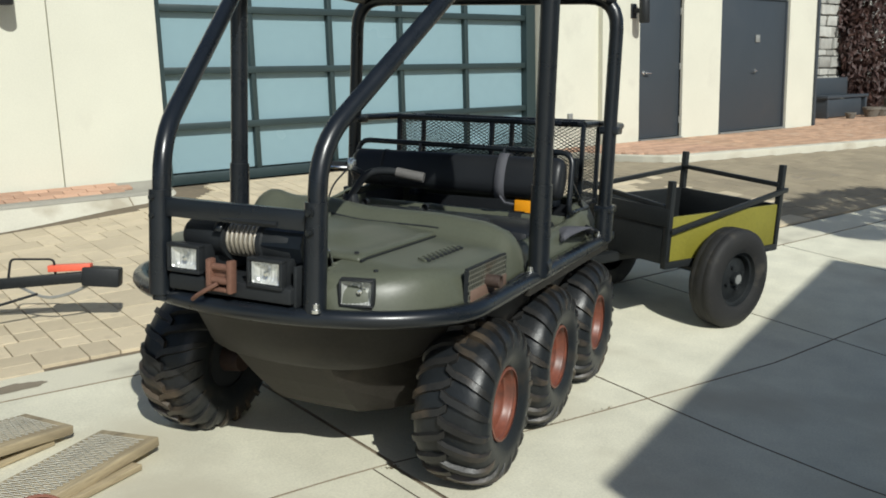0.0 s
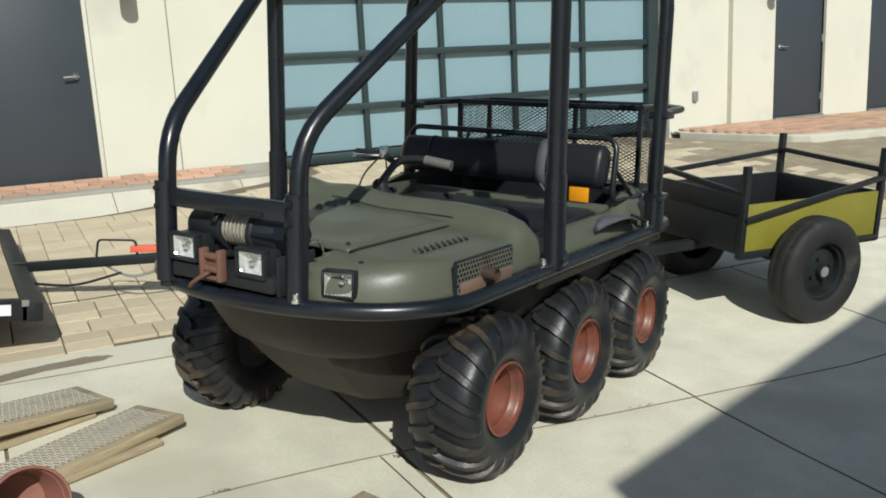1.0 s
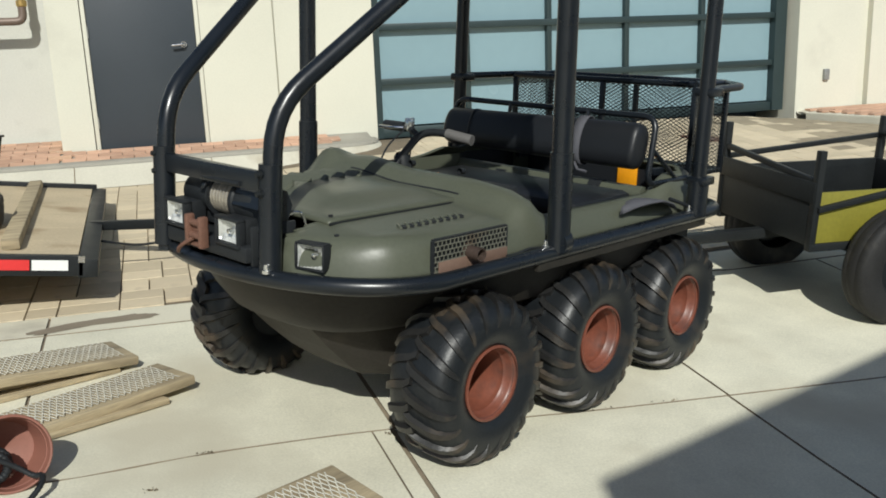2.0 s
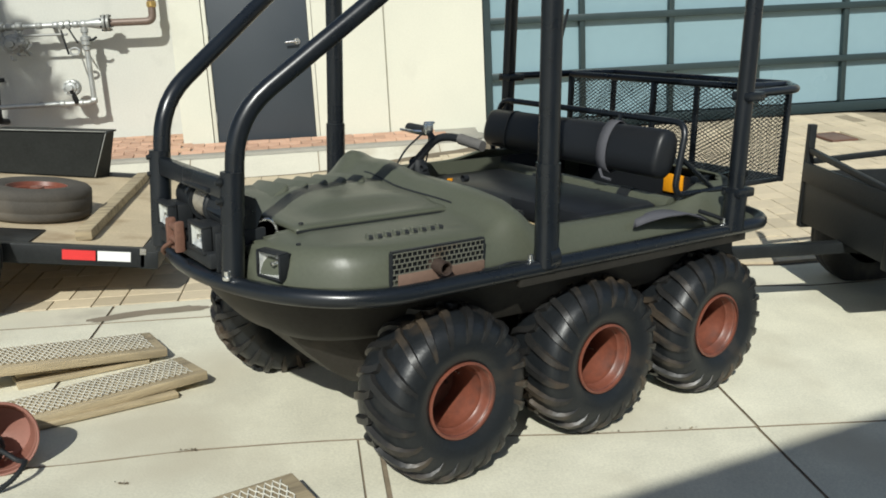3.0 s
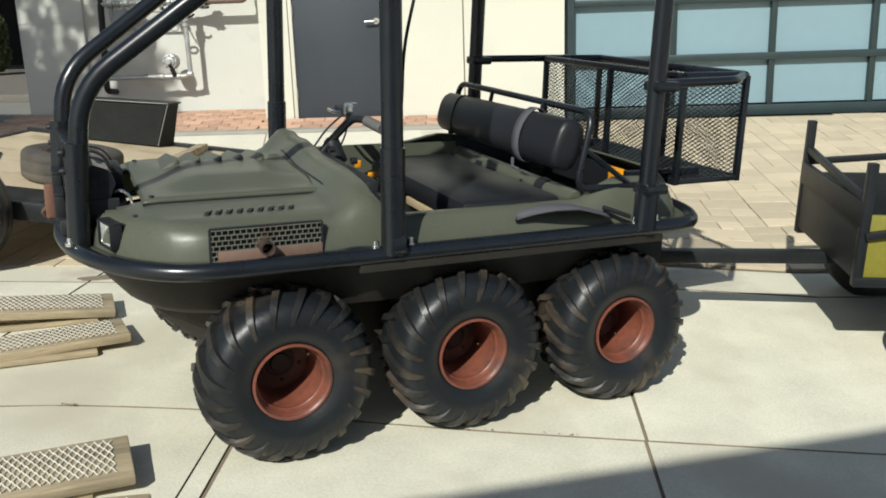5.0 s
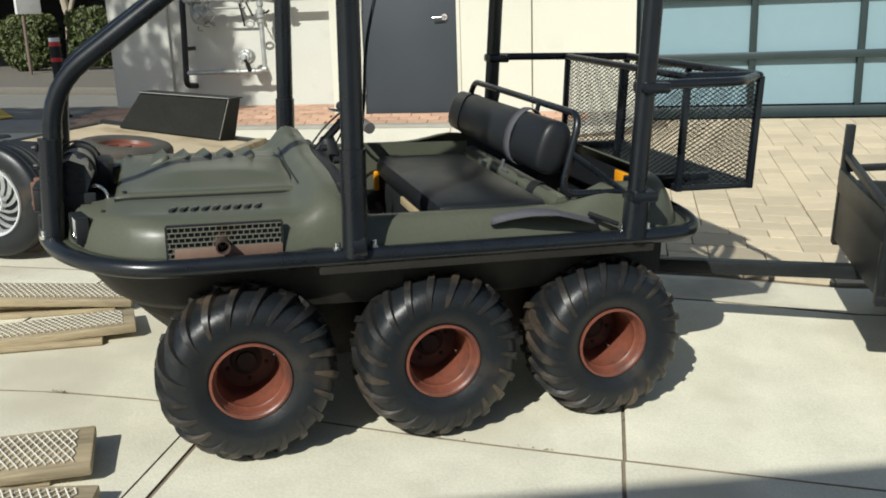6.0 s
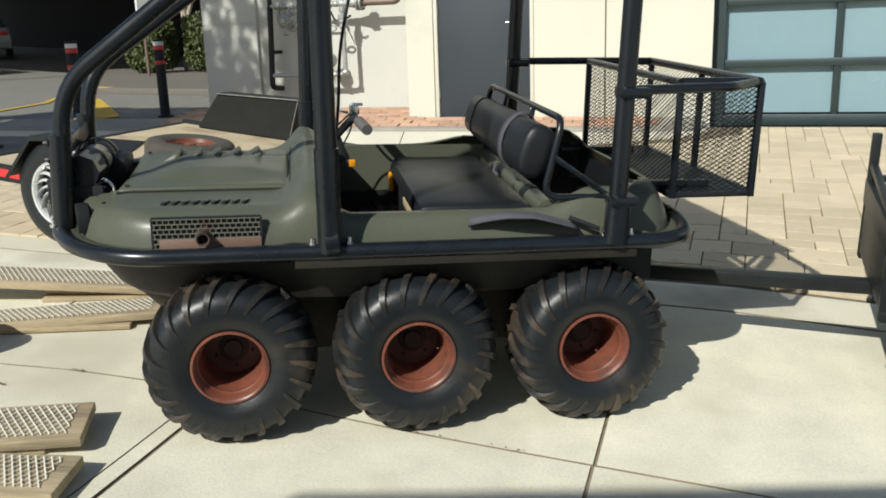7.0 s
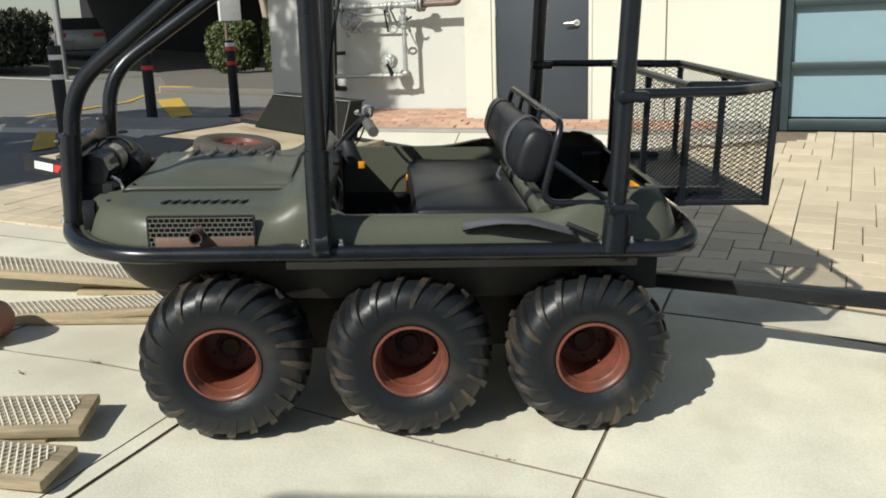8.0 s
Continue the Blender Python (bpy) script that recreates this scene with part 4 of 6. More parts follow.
def lugs_bm(n=21):
    bm = bmesh.new()
    for side in (-1, 1):
        for k in range(n):
            a0 = math.tau * (k + (0.5 if side > 0 else 0)) / n
            prev = None
            for j in range(8):
                s = -0.10 + 1.02 * j / 7
                if s < 0:
                    r, y = 0.269, -0.012
                else:
                    r, y = profile_at(s)
                ang = a0 + 0.30 * (j / 7) ** 0.8
                tall = (0.0155, 0.0155, 0.0155, 0.015, 0.0135, 0.0115, 0.008, 0.001)[j]
                norm = Vector((0, 0.35 * s + 0.65 * s ** 3, 1.0 - 0.72 * s ** 2)).normalized()
                thin = 1.0 - 0.55 * step(0.45, 1.0, s)
                wb, wt = 0.0165 * thin / r, 0.0110 * thin / r
                ring = []
                for da, hgt in ((-wb, -0.006), (wb, -0.006), (wt, tall), (-wt, tall)):
                    rr, yy = r + norm.z * hgt, y + norm.y * hgt
                    ring.append(bm.verts.new((rr * math.cos(ang + da), side * yy, rr * math.sin(ang + da))))
                if prev:
                    for q in range(4):
                        bm.faces.new((prev[q], prev[(q + 1) % 4], ring[(q + 1) % 4], ring[q]))
                else:
                    bm.faces.new(ring)
                prev = ring
            bm.faces.new(prev[::-1])
    return bm


def rim_bm():
    """Deep dished rim, open to the outer side (-y)."""
    return lathe(bmesh.new(), [(0.118, -0.112), (0.126, -0.110), (0.1255, -0.104), (0.118, -0.100), (0.112, -0.090), (0.110, -0.072), (0.104, -0.066), (0.103, -0.045),
                               (0.099, -0.038), (0.098, 0.04), (0.094, 0.072)], 40)


def hub_bm():
    bm = bmesh.new()
    lathe(bm, [(0.0, 0.056), (0.03, 0.056), (0.034, 0.063), (0.05, 0.066), (0.055, 0.082), (0.045, 0.16), (0.0, 0.16)], 20)
    for k in range(5):
        a = math.tau * k / 5
        lathe(bm, [(0, 0.064), (0.007, 0.065), (0.008, 0.084)], 6, Matrix.Translation((0.065 * math.cos(a), 0, 0.065 * math.sin(a))))
    return bm


ME_HUB, ME_TYRE, ME_LUG, ME_RIM = finish("hub", hub_bm(), M_HUB), finish("tyre", tyre_bm(), M_RUBBER), finish("tread", lugs_bm(), M_LUG), finish("rim", rim_bm(), M_RIM)
ME_VALVE = finish("valve", tube(bmesh.new(), [(0.080, 0.075, 0.045), (0.078, 0.03, 0.044)], 0.004, 6), M_CHROME)
ME_DISC = finish("inner_disc", lathe(bmesh.new(), [(0.094, 0.070), (0.0, 0.072)], 24), M_RIMDISC)
# added black disc that paints the shade on the wheel's inner side
ME_BACK_SHADE = finish("back_plate", lathe(bmesh.new(), [(0.121, 0.084), (0.0, 0.084), (0.0, 0.090), (0.121, 0.090)], 24), M_MATTE)
spin = [12, 47, 80, 30, 66, 5]
for i, (wx, s) in enumerate([(x, s) for s in (-1, 1) for x in (-0.630, -0.013, 0.600)]):
    hub = new("wheel", ME_HUB)
    hub.parent = ATV
    hub.matrix_local = pose(wx if s < 0 else wx - 0.03, -0.535 if s < 0 else 0.56, 0.281, 0, 0, 0 if s < 0 else 180) @ Matrix.Rotation(radians(spin[i]), 4, "Y")
    tagged(hub, "knobbly black flotation tyre on a copper-brown rim")
    for nm, me in (("tyre", ME_TYRE), ("tread", ME_LUG), ("rim", ME_RIM), ("valve", ME_VALVE), ("inner_disc", ME_DISC), ("back_plate", ME_BACK_SHADE)):
        o = new(nm, me)
        o.parent = hub

# hood seam, louvres, exhaust grille
def hood_lid():
    """Separate hood lid: flat border, then a raised centre with sloping flanks."""
    bm = bmesh.new()
    xs = [-1.0, -0.985, -0.95, -0.92, -0.89, -0.85, -0.80, -0.74, -0.68, -0.62, -0.56, -0.51, -0.48, -0.46, -0.44, -0.425]
    ys = [-0.286, -0.275, -0.25, -0.235, -0.215, -0.185, -0.15, -0.125, -0.10, -0.05, 0, 0.05, 0.10, 0.14, 0.17, 0.20, 0.225, 0.25, 0.275, 0.286]
    top = []
    for x in xs:
        row = []
        for y in ys:
            rise = 0.034 * (1 - step(0.10, 0.235, abs(y))) * step(-0.96, -0.80, x) * (1 - 0.55 * step(-0.60, -0.44, x))
            edge = 0.0 if -0.99 < x < -0.43 and abs(y) < 0.28 else -0.006
            z = RAIL_Z + 0.008 + top_height(min(x, -0.50), y) - RAIL_Z + 0.014 + rise + edge
            row.append(bm.verts.new((x, y, z)))
        top.append(row)
    for i in range(len(xs) - 1):
        for j in range(len(ys) - 1):
            bm.faces.new((top[i][j], top[i + 1][j], top[i + 1][j + 1], top[i][j + 1]))
    return bm


solidify(part("hood_lid", hood_lid(), M_OLIVE, ATV, "raised olive hood lid"), 0.016)
part("hood_seam", boxes(((-0.71, -0.291, top_height(-0.7, -0.291) + 0.0085), (0.58, 0.006, 0.008))), M_MATTE, ATV)
bm = bmesh.new()
lerp_rows(bm, [[(x, y, top_height(x, y) + 0.0105) for x in (-0.423, -0.4185)] for y in [-0.285 + 0.03 * k for k in range(20)]])
part("hood_seam", bm, M_MATTE, ATV)
for x, y in ((-0.97, -0.26), (-0.97, 0.26), (-1.03, -0.36)):
    part("rivet", lathe(bmesh.new(), [(0, -0.006), (0.007, -0.005), (0.008, 0.0)], 8, Matrix.Translation((x, y, top_height(x, y) + (0.024 if x > -1 else 0.008))) @ Matrix.Rotation(radians(-90), 4, "X")), M_MATTE, ATV)
for k in range(9):
    lx = -0.826 + 0.0322 * k
    lv = part("louvre", boxes(((0, 0, 0), (0.018, 0.042, 0.012)), bevel=0.005), M_OLIVE, ATV, m=pose(lx, -0.418, top_height(lx, -0.418) + 0.010, 6, 0, -28))
    # dark block paints the shade in the louvre's gap
    part("slot_shade", boxes(((0.006, -0.014, 0.0015), (0.013, 0.020, 0.0115))), M_MATTE, lv)
for k in range(5):
    # scoops that rise towards the rear; a dark panel paints the shaded rear opening
    bm = bmesh.new()
    prof = [(-0.05, -0.010), (-0.03, 0.002), (0.0, 0.020), (0.024, 0.034), (0.029, 0.028), (0.028, -0.008)]
    lerp_rows(bm, [[(x * q, y, z * q - (1 - q) * 0.01) for x, z in prof] for y, q in ((-0.105, 0.5), (-0.098, 0.92), (-0.085, 1.0), (0.095, 1.0), (0.108, 0.92), (0.115, 0.5))])
    rib = part("rib", bm, M_OLIVE, ATV, m=pose(-0.868 + 0.076 * k, 0.195, 0.824, -4, 0, 5))
    part("opening_shade", boxes(((0.0295, 0.005, 0.009), (0.004, 0.17, 0.026))), M_MATTE, rib)
GRX, GRY, GRZ = -0.680, -0.576, 0.702
grille = part("grille", boxes(((GRX, GRY, GRZ + 0.066), (0.335, 0.012, 0.008)), ((GRX, GRY, GRZ - 0.064), (0.335, 0.012, 0.008)), ((GRX - 0.167, GRY, GRZ), (0.008, 0.012, 0.13)), ((GRX + 0.167, GRY, GRZ), (0.008, 0.012, 0.13))), M_MATTE, ATV, "expanded-metal exhaust grille")
bm = bmesh.new()
rows_n, pitch = 8, 0.0156
for j in range(rows_n + 1):
    box(bm, (GRX, GRY - 0.006, GRZ - 0.062 + pitch * j), (0.33, 0.003, 0.0030))
for j in range(rows_n):
    for k in range(19):
        x = GRX - 0.160 + 0.0178 * k + (0.0089 if j % 2 else 0.0)
        if x < GRX + 0.163:
            box(bm, (x, GRY - 0.006, GRZ - 0.062 + pitch * (j + 0.5)), (0.0028, 0.0025, pitch))
part("grille_mesh", bm, M_PERF, grille, "perforated grey steel mesh", smooth=False)
part("grille_backing", boxes(((GRX, GRY + 0.004, GRZ), (0.33, 0.004, 0.125))), M_MATTE, grille)
part("heat_plate", boxes(((GRX + 0.01, GRY - 0.008, GRZ - 0.024), (0.315, 0.006, 0.046)), bevel=0.002), M_BRUSH, grille, "brown heat-stained plate")
bm = bmesh.new()
lathe(bm, [(0.014, 0.01), (0.017, -0.055), (0.021, -0.056), (0.022, -0.05), (0.021, -0.004), (0.030, -0.002), (0.030, 0.004)], 20, Matrix.Translation((GRX - 0.01, GRY, GRZ + 0.008)))
part("exhaust_pipe", bm, M_EXHAUST, grille, "burnt brown exhaust tip")

# headlights
def reflector(w, h, depth, nu=17, nv=11):
    """A dished, fluted lamp reflector facing -x."""
    bm = bmesh.new()
    lerp_rows(bm, [[(depth * (1 - (2 * i / (nu - 1) - 1) ** 4) * (1 - (2 * j / (nv - 1) - 1) ** 4) + (0.0022 if i % 2 else 0.0), w * (i / (nu - 1) - 0.5), h * (j / (nv - 1) - 0.5)) for i in range(nu)] for j in range(nv)])
    return bm


for s in (-1, 1):
    hm = pose(-1.122, s * 0.345, 0.721, 0, 0, s * -16) @ Matrix.Diagonal((1.3, 0.80, 0.74, 1))
    hl = part("headlight", boxes(((0.014, 0, 0.051), (0.030, 0.126, 0.009)), ((0.014, 0, -0.051), (0.030, 0.126, 0.009)), ((0.014, 0.0605, 0), (0.030, 0.009, 0.096)), ((0.014, -0.0605, 0), (0.030, 0.009, 0.096)), bevel=0.003), M_MATTE, ATV, "rectangular headlight in a black bezel", m=hm)
    part("reflector", reflector(0.114, 0.094, 0.02), M_REFLECT, hl, "fluted bright reflector", m=pose(0.004, 0, 0), smooth=False)
    part("bulb_shield", lathe(bmesh.new(), [(0, -0.008), (0.009, -0.007), (0.010, 0.006)], 12, pose(0.014, -0.01, 0.004) @ Matrix.Rotation(radians(-90), 4, "Z")), M_CHROME, hl)
    part("backing", boxes(((0.036, 0, 0), (0.006, 0.112, 0.090))), M_MATTE, hl)

# winch between the front bars
winch = part("winch", boxes(((-1.13, 0.02, 0.715), (0.22, 0.44, 0.05)), bevel=0.008), M_MATTE, ATV, "black electric winch with steel cable")
bm = bmesh.new()
lathe(bm, [(0, -0.17), (0.050, -0.17), (0.058, -0.16), (0.060, -0.065), (0.066, -0.06), (0.066, -0.045), (0, -0.045)], 24, Matrix.Translation((-1.13, 0, 0.845)))
part("motor", bm, M_MATTE, winch)
bm = bmesh.new()
lathe(bm, [(0, 0.07), (0.066, 0.07), (0.066, 0.08), (0.056, 0.085), (0.056, 0.22), (0.045, 0.235), (0, 0.235)], 24, Matrix.Translation((-1.13, 0, 0.845)))
part("gearbox", bm, M_MATTE, winch)
part("control_box", boxes(((-1.09, 0.15, 0.80), (0.13, 0.16, 0.10)), bevel=0.015), M_MATTE, winch)
bm = bmesh.new()
prof = []
for k in range(7):
    y = -0.034 + 0.0165 * k
    prof += [(0.044, y - 0.0078), (0.054, y - 0.0045), (0.056, y), (0.054, y + 0.0045), (0.044, y + 0.0078)]
lathe(bm, prof, 24, Matrix.Translation((-1.13, 0, 0.848)))
part("cable_drum", bm, M_CABLE, winch, "wound steel cable")
bm = bmesh.new()
arc = [(-1.13 - 0.078 * math.cos(a), 0.848 + 0.078 * math.sin(a)) for a in [radians(v) for v in range(20, 161, 14)]]
lerp_rows(bm, [[(x, 0.072, z), (x, 0.10, z)] for x, z in arc])
solidify(part("drum_guard", bm, M_BLACK, winch), 0.005)
bm = bmesh.new()
lathe(bm, [(0, -0.20), (0.062, -0.20), (0.062, -0.05), (0, -0.05)], 8, Matrix.Translation((-1.13, 0, 0.846)))
part("motor_case", bm, M_BLACK, winch)
for y in (-0.20, 0.24):
    part("mount_plate", boxes(((-1.14, y, 0.74), (0.16, 0.012, 0.12)), bevel=0.004), M_MATTE, winch)
part("tie_rod", tube(bmesh.new(), [(-1.205, -0.13, 0.915), (-1.205, 0.22, 0.915)], 0.008, 8), M_MATTE, winch)
fl = boxes(((-1.262, -0.012, 0.757), (0.03, 0.018, 0.098)), ((-1.262, 0.062, 0.757), (0.03, 0.018, 0.098)), ((-1.255, 0.025, 0.715), (0.03, 0.07, 0.012)), ((-1.248, 0.025, 0.757), (0.02, 0.07, 0.03)), bevel=0.005)
for z in (0.742, 0.782):
    tube(fl, [(-1.262, -0.008, z), (-1.262, 0.058, z)], 0.011, 10)
part("fairlead", fl, M_RUST, winch, "rusty roller fairlead")
part("hook", tube(bmesh.new(), [(-1.272, 0.03, 0.735), (-1.288, 0.06, 0.715), (-1.282, 0.10, 0.692), (-1.268, 0.125, 0.676)], 0.0065, 8, bend=0.02), M_RUST, winch)
for y, z in ((-0.116, 0.776), (0.176, 0.790)):
    lp = part("work_lamp", boxes(((-1.192, y, z), (0.05, 0.112, 0.078)), ((-1.235, y, z + 0.0385), (0.03, 0.122, 0.011)), ((-1.235, y, z - 0.0385), (0.03, 0.122, 0.011)), ((-1.235, y - 0.0555, z), (0.03, 0.011, 0.068)), ((-1.235, y + 0.0555, z), (0.03, 0.011, 0.068)), bevel=0.003), M_MATTE, winch, "rectangular auxiliary lamp in a black bezel")
    part("reflector", reflector(0.094, 0.062, 0.018), M_REFLECT, lp, "fluted bright reflector", m=pose(-1.243, y, z), smooth=False)
    part("bulb_shield", lathe(bmesh.new(), [(0, -0.007), (0.008, -0.006), (0.009, 0.006)], 12, pose(-1.235, y, z) @ Matrix.Rotation(radians(-90), 4, "Z")), M_CHROME, lp)

# steering handlebar and controls
bm = bmesh.new()
tube(bm, [(-0.24, 0.185, 0.83), (-0.20, 0.18, 0.885), (-0.115, 0.15, 0.985), (-0.10, 0.06, 0.998), (-0.072, -0.075, 0.978)], 0.0155, 12, bend=0.05)
tube(bm, [(-0.12, 0.155, 0.975), (-0.10, 0.226, 1.0), (-0.09, 0.372, 1.0)], 0.0125, 12, bend=0.04)
sb = part("handlebar", bm, M_MATTE, ATV, "bent black handlebar with worn grips", m=pose(-0.062, 0, -0.012))
for a, b, mt in (((-0.093, 0.025, 0.993), (-0.070, -0.085, 0.976), M_GREYGRIP), ((-0.095, 0.255, 1.0), (-0.09, 0.375, 1.0), M_MATTE)):
    part("grip", tube(bmesh.new(), [a, b], 0.0205, 14), mt, sb, "worn grey rubber grip" if mt is M_GREYGRIP else "")
part("clamp", boxes(((-0.10, 0.226, 1.010), (0.034, 0.028, 0.045)), ((-0.085, 0.24, 1.032), (0.05, 0.012, 0.012)), bevel=0.005), M_CHROME, sb, "chrome lever clamp")
part("brake_lever", tube(bmesh.new(), [(-0.125, 0.235, 1.0), (-0.15, 0.27, 1.0), (-0.14, 0.36, 0.998)], 0.006, 8, bend=0.02), M_CHROME, sb)
part("steering_column", lathe(bmesh.new(), [(0, -0.05), (0.042, -0.05), (0.038, -0.02), (0.030, 0.04), (0.02, 0.05)], 14, pose(-0.235, 0.185, 0.85, 75, 0, 90)), M_MATTE, ATV)
bm = bmesh.new()
tube(bm, [(-0.10, 0.22, 1.0), (-0.115, 0.20, 0.93), (-0.155, 0.17, 0.87)], 0.0035, 6, bend=0.04)
tube(bm, [(-0.235, 0.26, 0.86), (-0.18, 0.27, 0.93), (-0.11, 0.235, 1.0)], 0.004, 6, bend=0.04)
part("control_cable", bm, M_MATTE, sb)
part("dash", boxes(((-0.295, 0.0, 0.815), (0.05, 0.86, 0.07)), bevel=0.012), M_MATTE, ATV)
part("reflector", boxes(((0.012, 0.455, 0.655), (0.022, 0.022, 0.085)), bevel=0.006), M_ORANGE, ATV, "orange reflector")
part("rear_reflector", boxes(((0.838, -0.182, 0.745), (0.014, 0.10, 0.080)), bevel=0.004), M_ORANGE, ATV, "orange rear reflector plate")

# folded fabric flap lying over the side
bm = bmesh.new()
cols = [(0.16, 0.008, 0.738), (0.21, 0.030, 0.748), (0.28, 0.080, 0.762), (0.37, 0.098, 0.762), (0.45, 0.088, 0.746), (0.51, 0.050, 0.730), (0.535, 0.030, 0.722)]
prev = None
for x, w, z in cols:
    ring = [bm.verts.new((x, -0.585 + w * k, z + 0.012 * math.sin(k * 2.4 + x * 9) - 0.02 * abs(k - 0.4))) for k in (-0.6, -0.2, 0.3, 0.8, 1.2)]
    if prev:
        for q in range(4):
            bm.faces.new((prev[q], ring[q], ring[q + 1], prev[q + 1]))
    prev = ring
solidify(part("fabric_flap", bm, M_STRAP, ATV, "grey fabric strap flap"), 0.006)
part("flap_cord", tube(bmesh.new(), [(0.50, -0.59, 0.736), (0.56, -0.61, 0.715), (0.60, -0.615, 0.70)], 0.008, 8), M_MATTE, ATV)

# loose small parts
part("wiring", tube(bmesh.new(), [(-0.36, -0.60, 0.674), (-0.42, -0.605, 0.682), (-0.48, -0.60, 0.672), (-0.53, -0.60, 0.674)], 0.005, 6, bend=0.02), M_MATTE, ATV)
part("post_cable", tube(bmesh.new(), [(-0.22, -0.60, 1.45), (-0.255, -0.59, 1.28), (-0.26, -0.595, 1.10), (-0.29, -0.60, 0.9), (-0.30, -0.605, 0.72)], 0.005, 6, bend=0.08), M_MATTE, ATV)
part("winch_wire", tube(bmesh.new(), [(-1.10, -0.16, 0.80), (-1.05, -0.21, 0.83), (-1.02, -0.20, 0.79), (-1.03, -0.22, 0.74)], 0.005, 6, bend=0.03), M_CHROME, ATV)
part("key_tag", boxes(((-0.182, 0.165, 0.800), (0.024, 0.006, 0.028)), bevel=0.002), M_ORANGE, ATV, "yellow key tag", m=pose(0, 0, 0, 8, 0, 0))
part("hitch", boxes(((1.0, 0.0, 0.36), (0.16, 0.06, 0.05)), ((0.93, 0.0, 0.40), (0.05, 0.16, 0.10)), bevel=0.005), M_TSTEEL, ATV)
for y in (0.10, -0.16):
    part("knob", lathe(bmesh.new(), [(0, -0.014), (0.012, -0.012), (0.013, 0.01)], 10, Matrix.Translation((-0.27, y, 0.868)) @ Matrix.Rotation(radians(90), 4, "Z")), M_MATTE, ATV)

# loom of sleeved cables behind the cowl, and the bare board under the cushion
loom_rng = random.Random(31)
for k in range(9):
    y = -0.30 + 0.055 * k + loom_rng.uniform(-0.015, 0.015)
    z = 0.80 + loom_rng.uniform(-0.02, 0.035)
    cable = [(-0.292, y, z), (-0.262 + loom_rng.uniform(-0.01, 0.01), y + 0.03, z - 0.05), (-0.275, y + loom_rng.uniform(0.03, 0.09), z - 0.12), (-0.265, y + 0.02, z - 0.20)]
    part("dash_cable", tube(bmesh.new(), cable, 0.007, 8, bend=0.03), (M_HOSEWHITE, M_RUST, M_MATTE)[k % 3], ATV)
part("seat_board", boxes(((0.03, -0.20, 0.662), (0.03, 0.50, 0.03)), bevel=0.003), M_FOAM, ATV, "bare tan board edge under the seat")

# second seam ring near the far end of the backrest
bm = bmesh.new()
prev = None
for k in range(25):
    a = math.tau * k / 24
    c, d = math.cos(a), math.sin(a)
    r = (abs(c) ** 2.8 + abs(d) ** 2.8) ** (-1 / 2.8)
    u, v = bm.verts.new((0.0552 * c * r, 0.36, 0.0872 * d * r)), bm.verts.new((0.0550 * c * r, 0.372, 0.0868 * d * r))
    if prev:
        bm.faces.new((prev[0], u, v, prev[1]))
    prev = (u, v)
solidify(part("piping", bm, M_MATTE, ATV, m=tilt), 0.003)


# ---- small cargo trailer ----
CT = thing("cargo_trailer", pose(4.147, 3.337, 0.012, 3.9, 2.0, -1.55), "small yellow-sided box trailer with black steel frame", "trailer")
L, W = 1.048, 0.364
part("floor_panel", boxes(((L / 2, 0, 0.40), (L, 2 * W, 0.025))), M_MATTE, CT)
part("front_panel", boxes(((0, 0, 0.545), (0.03, 2 * W, 0.30)), bevel=0.004), M_TSTEEL, CT)
part("front_lip", boxes(((-0.012, 0, 0.655), (0.02, 2 * W + 0.02, 0.10)), bevel=0.004), M_TSTEEL, CT)
part("rear_panel", boxes(((L, 0, 0.53), (0.03, 2 * W, 0.25)), bevel=0.004), M_TSTEEL, CT)
for s in (-1, 1):
    part("side_panel", boxes(((L / 2, s * W, 0.53), (L - 0.03, 0.022, 0.25)), bevel=0.003), M_YELLOW if s < 0 else M_TSTEEL, CT, "faded yellow side panel" if s < 0 else "dark steel side panel")
    part("side_sill", boxes(((L / 2, s * W, 0.385), (L + 0.03, 0.04, 0.04)), bevel=0.004), M_TSTEEL, CT)
    bm = bmesh.new()
    bar(bm, (0, s * (W + 0.02), 0.575 if s < 0 else 0.70), (L + 0.05, s * (W + 0.02), 0.745 if s < 0 else 0.79), 0.028, 0.028)
    part("side_bar", bm, M_TSTEEL, CT)
    part("corner_post", boxes(((0, s * W, 0.614 if s < 0 else 0.632), (0.036, 0.036, 0.488 if s < 0 else 0.524)), bevel=0.004), M_TSTEEL, CT)
    part("corner_post", boxes(((L + 0.01, s * W, 0.634), (0.036, 0.036, 0.53)), bevel=0.004), M_TSTEEL, CT)
bm = bmesh.new()
bar(bm, (0, -W, 0.705), (0, W, 0.765), 0.028, 0.028)
part("front_bar", bm, M_TSTEEL, CT)
bm = bmesh.new()
bar(bm, (L, -W, 0.775), (L, W, 0.80), 0.028, 0.028)
part("rear_bar", bm, M_TSTEEL, CT)
bm = bmesh.new()
bar(bm, (-1.0, -0.06, 0.37), (0.25, 0, 0.37), 0.055, 0.055)
part("tongue", bm, M_TSTEEL, CT)

part("axle", tube(bmesh.new(), [(0.45, -W - 0.06, 0.29), (0.45, W + 0.06, 0.29)], 0.025, 10), M_TSTEEL, CT)


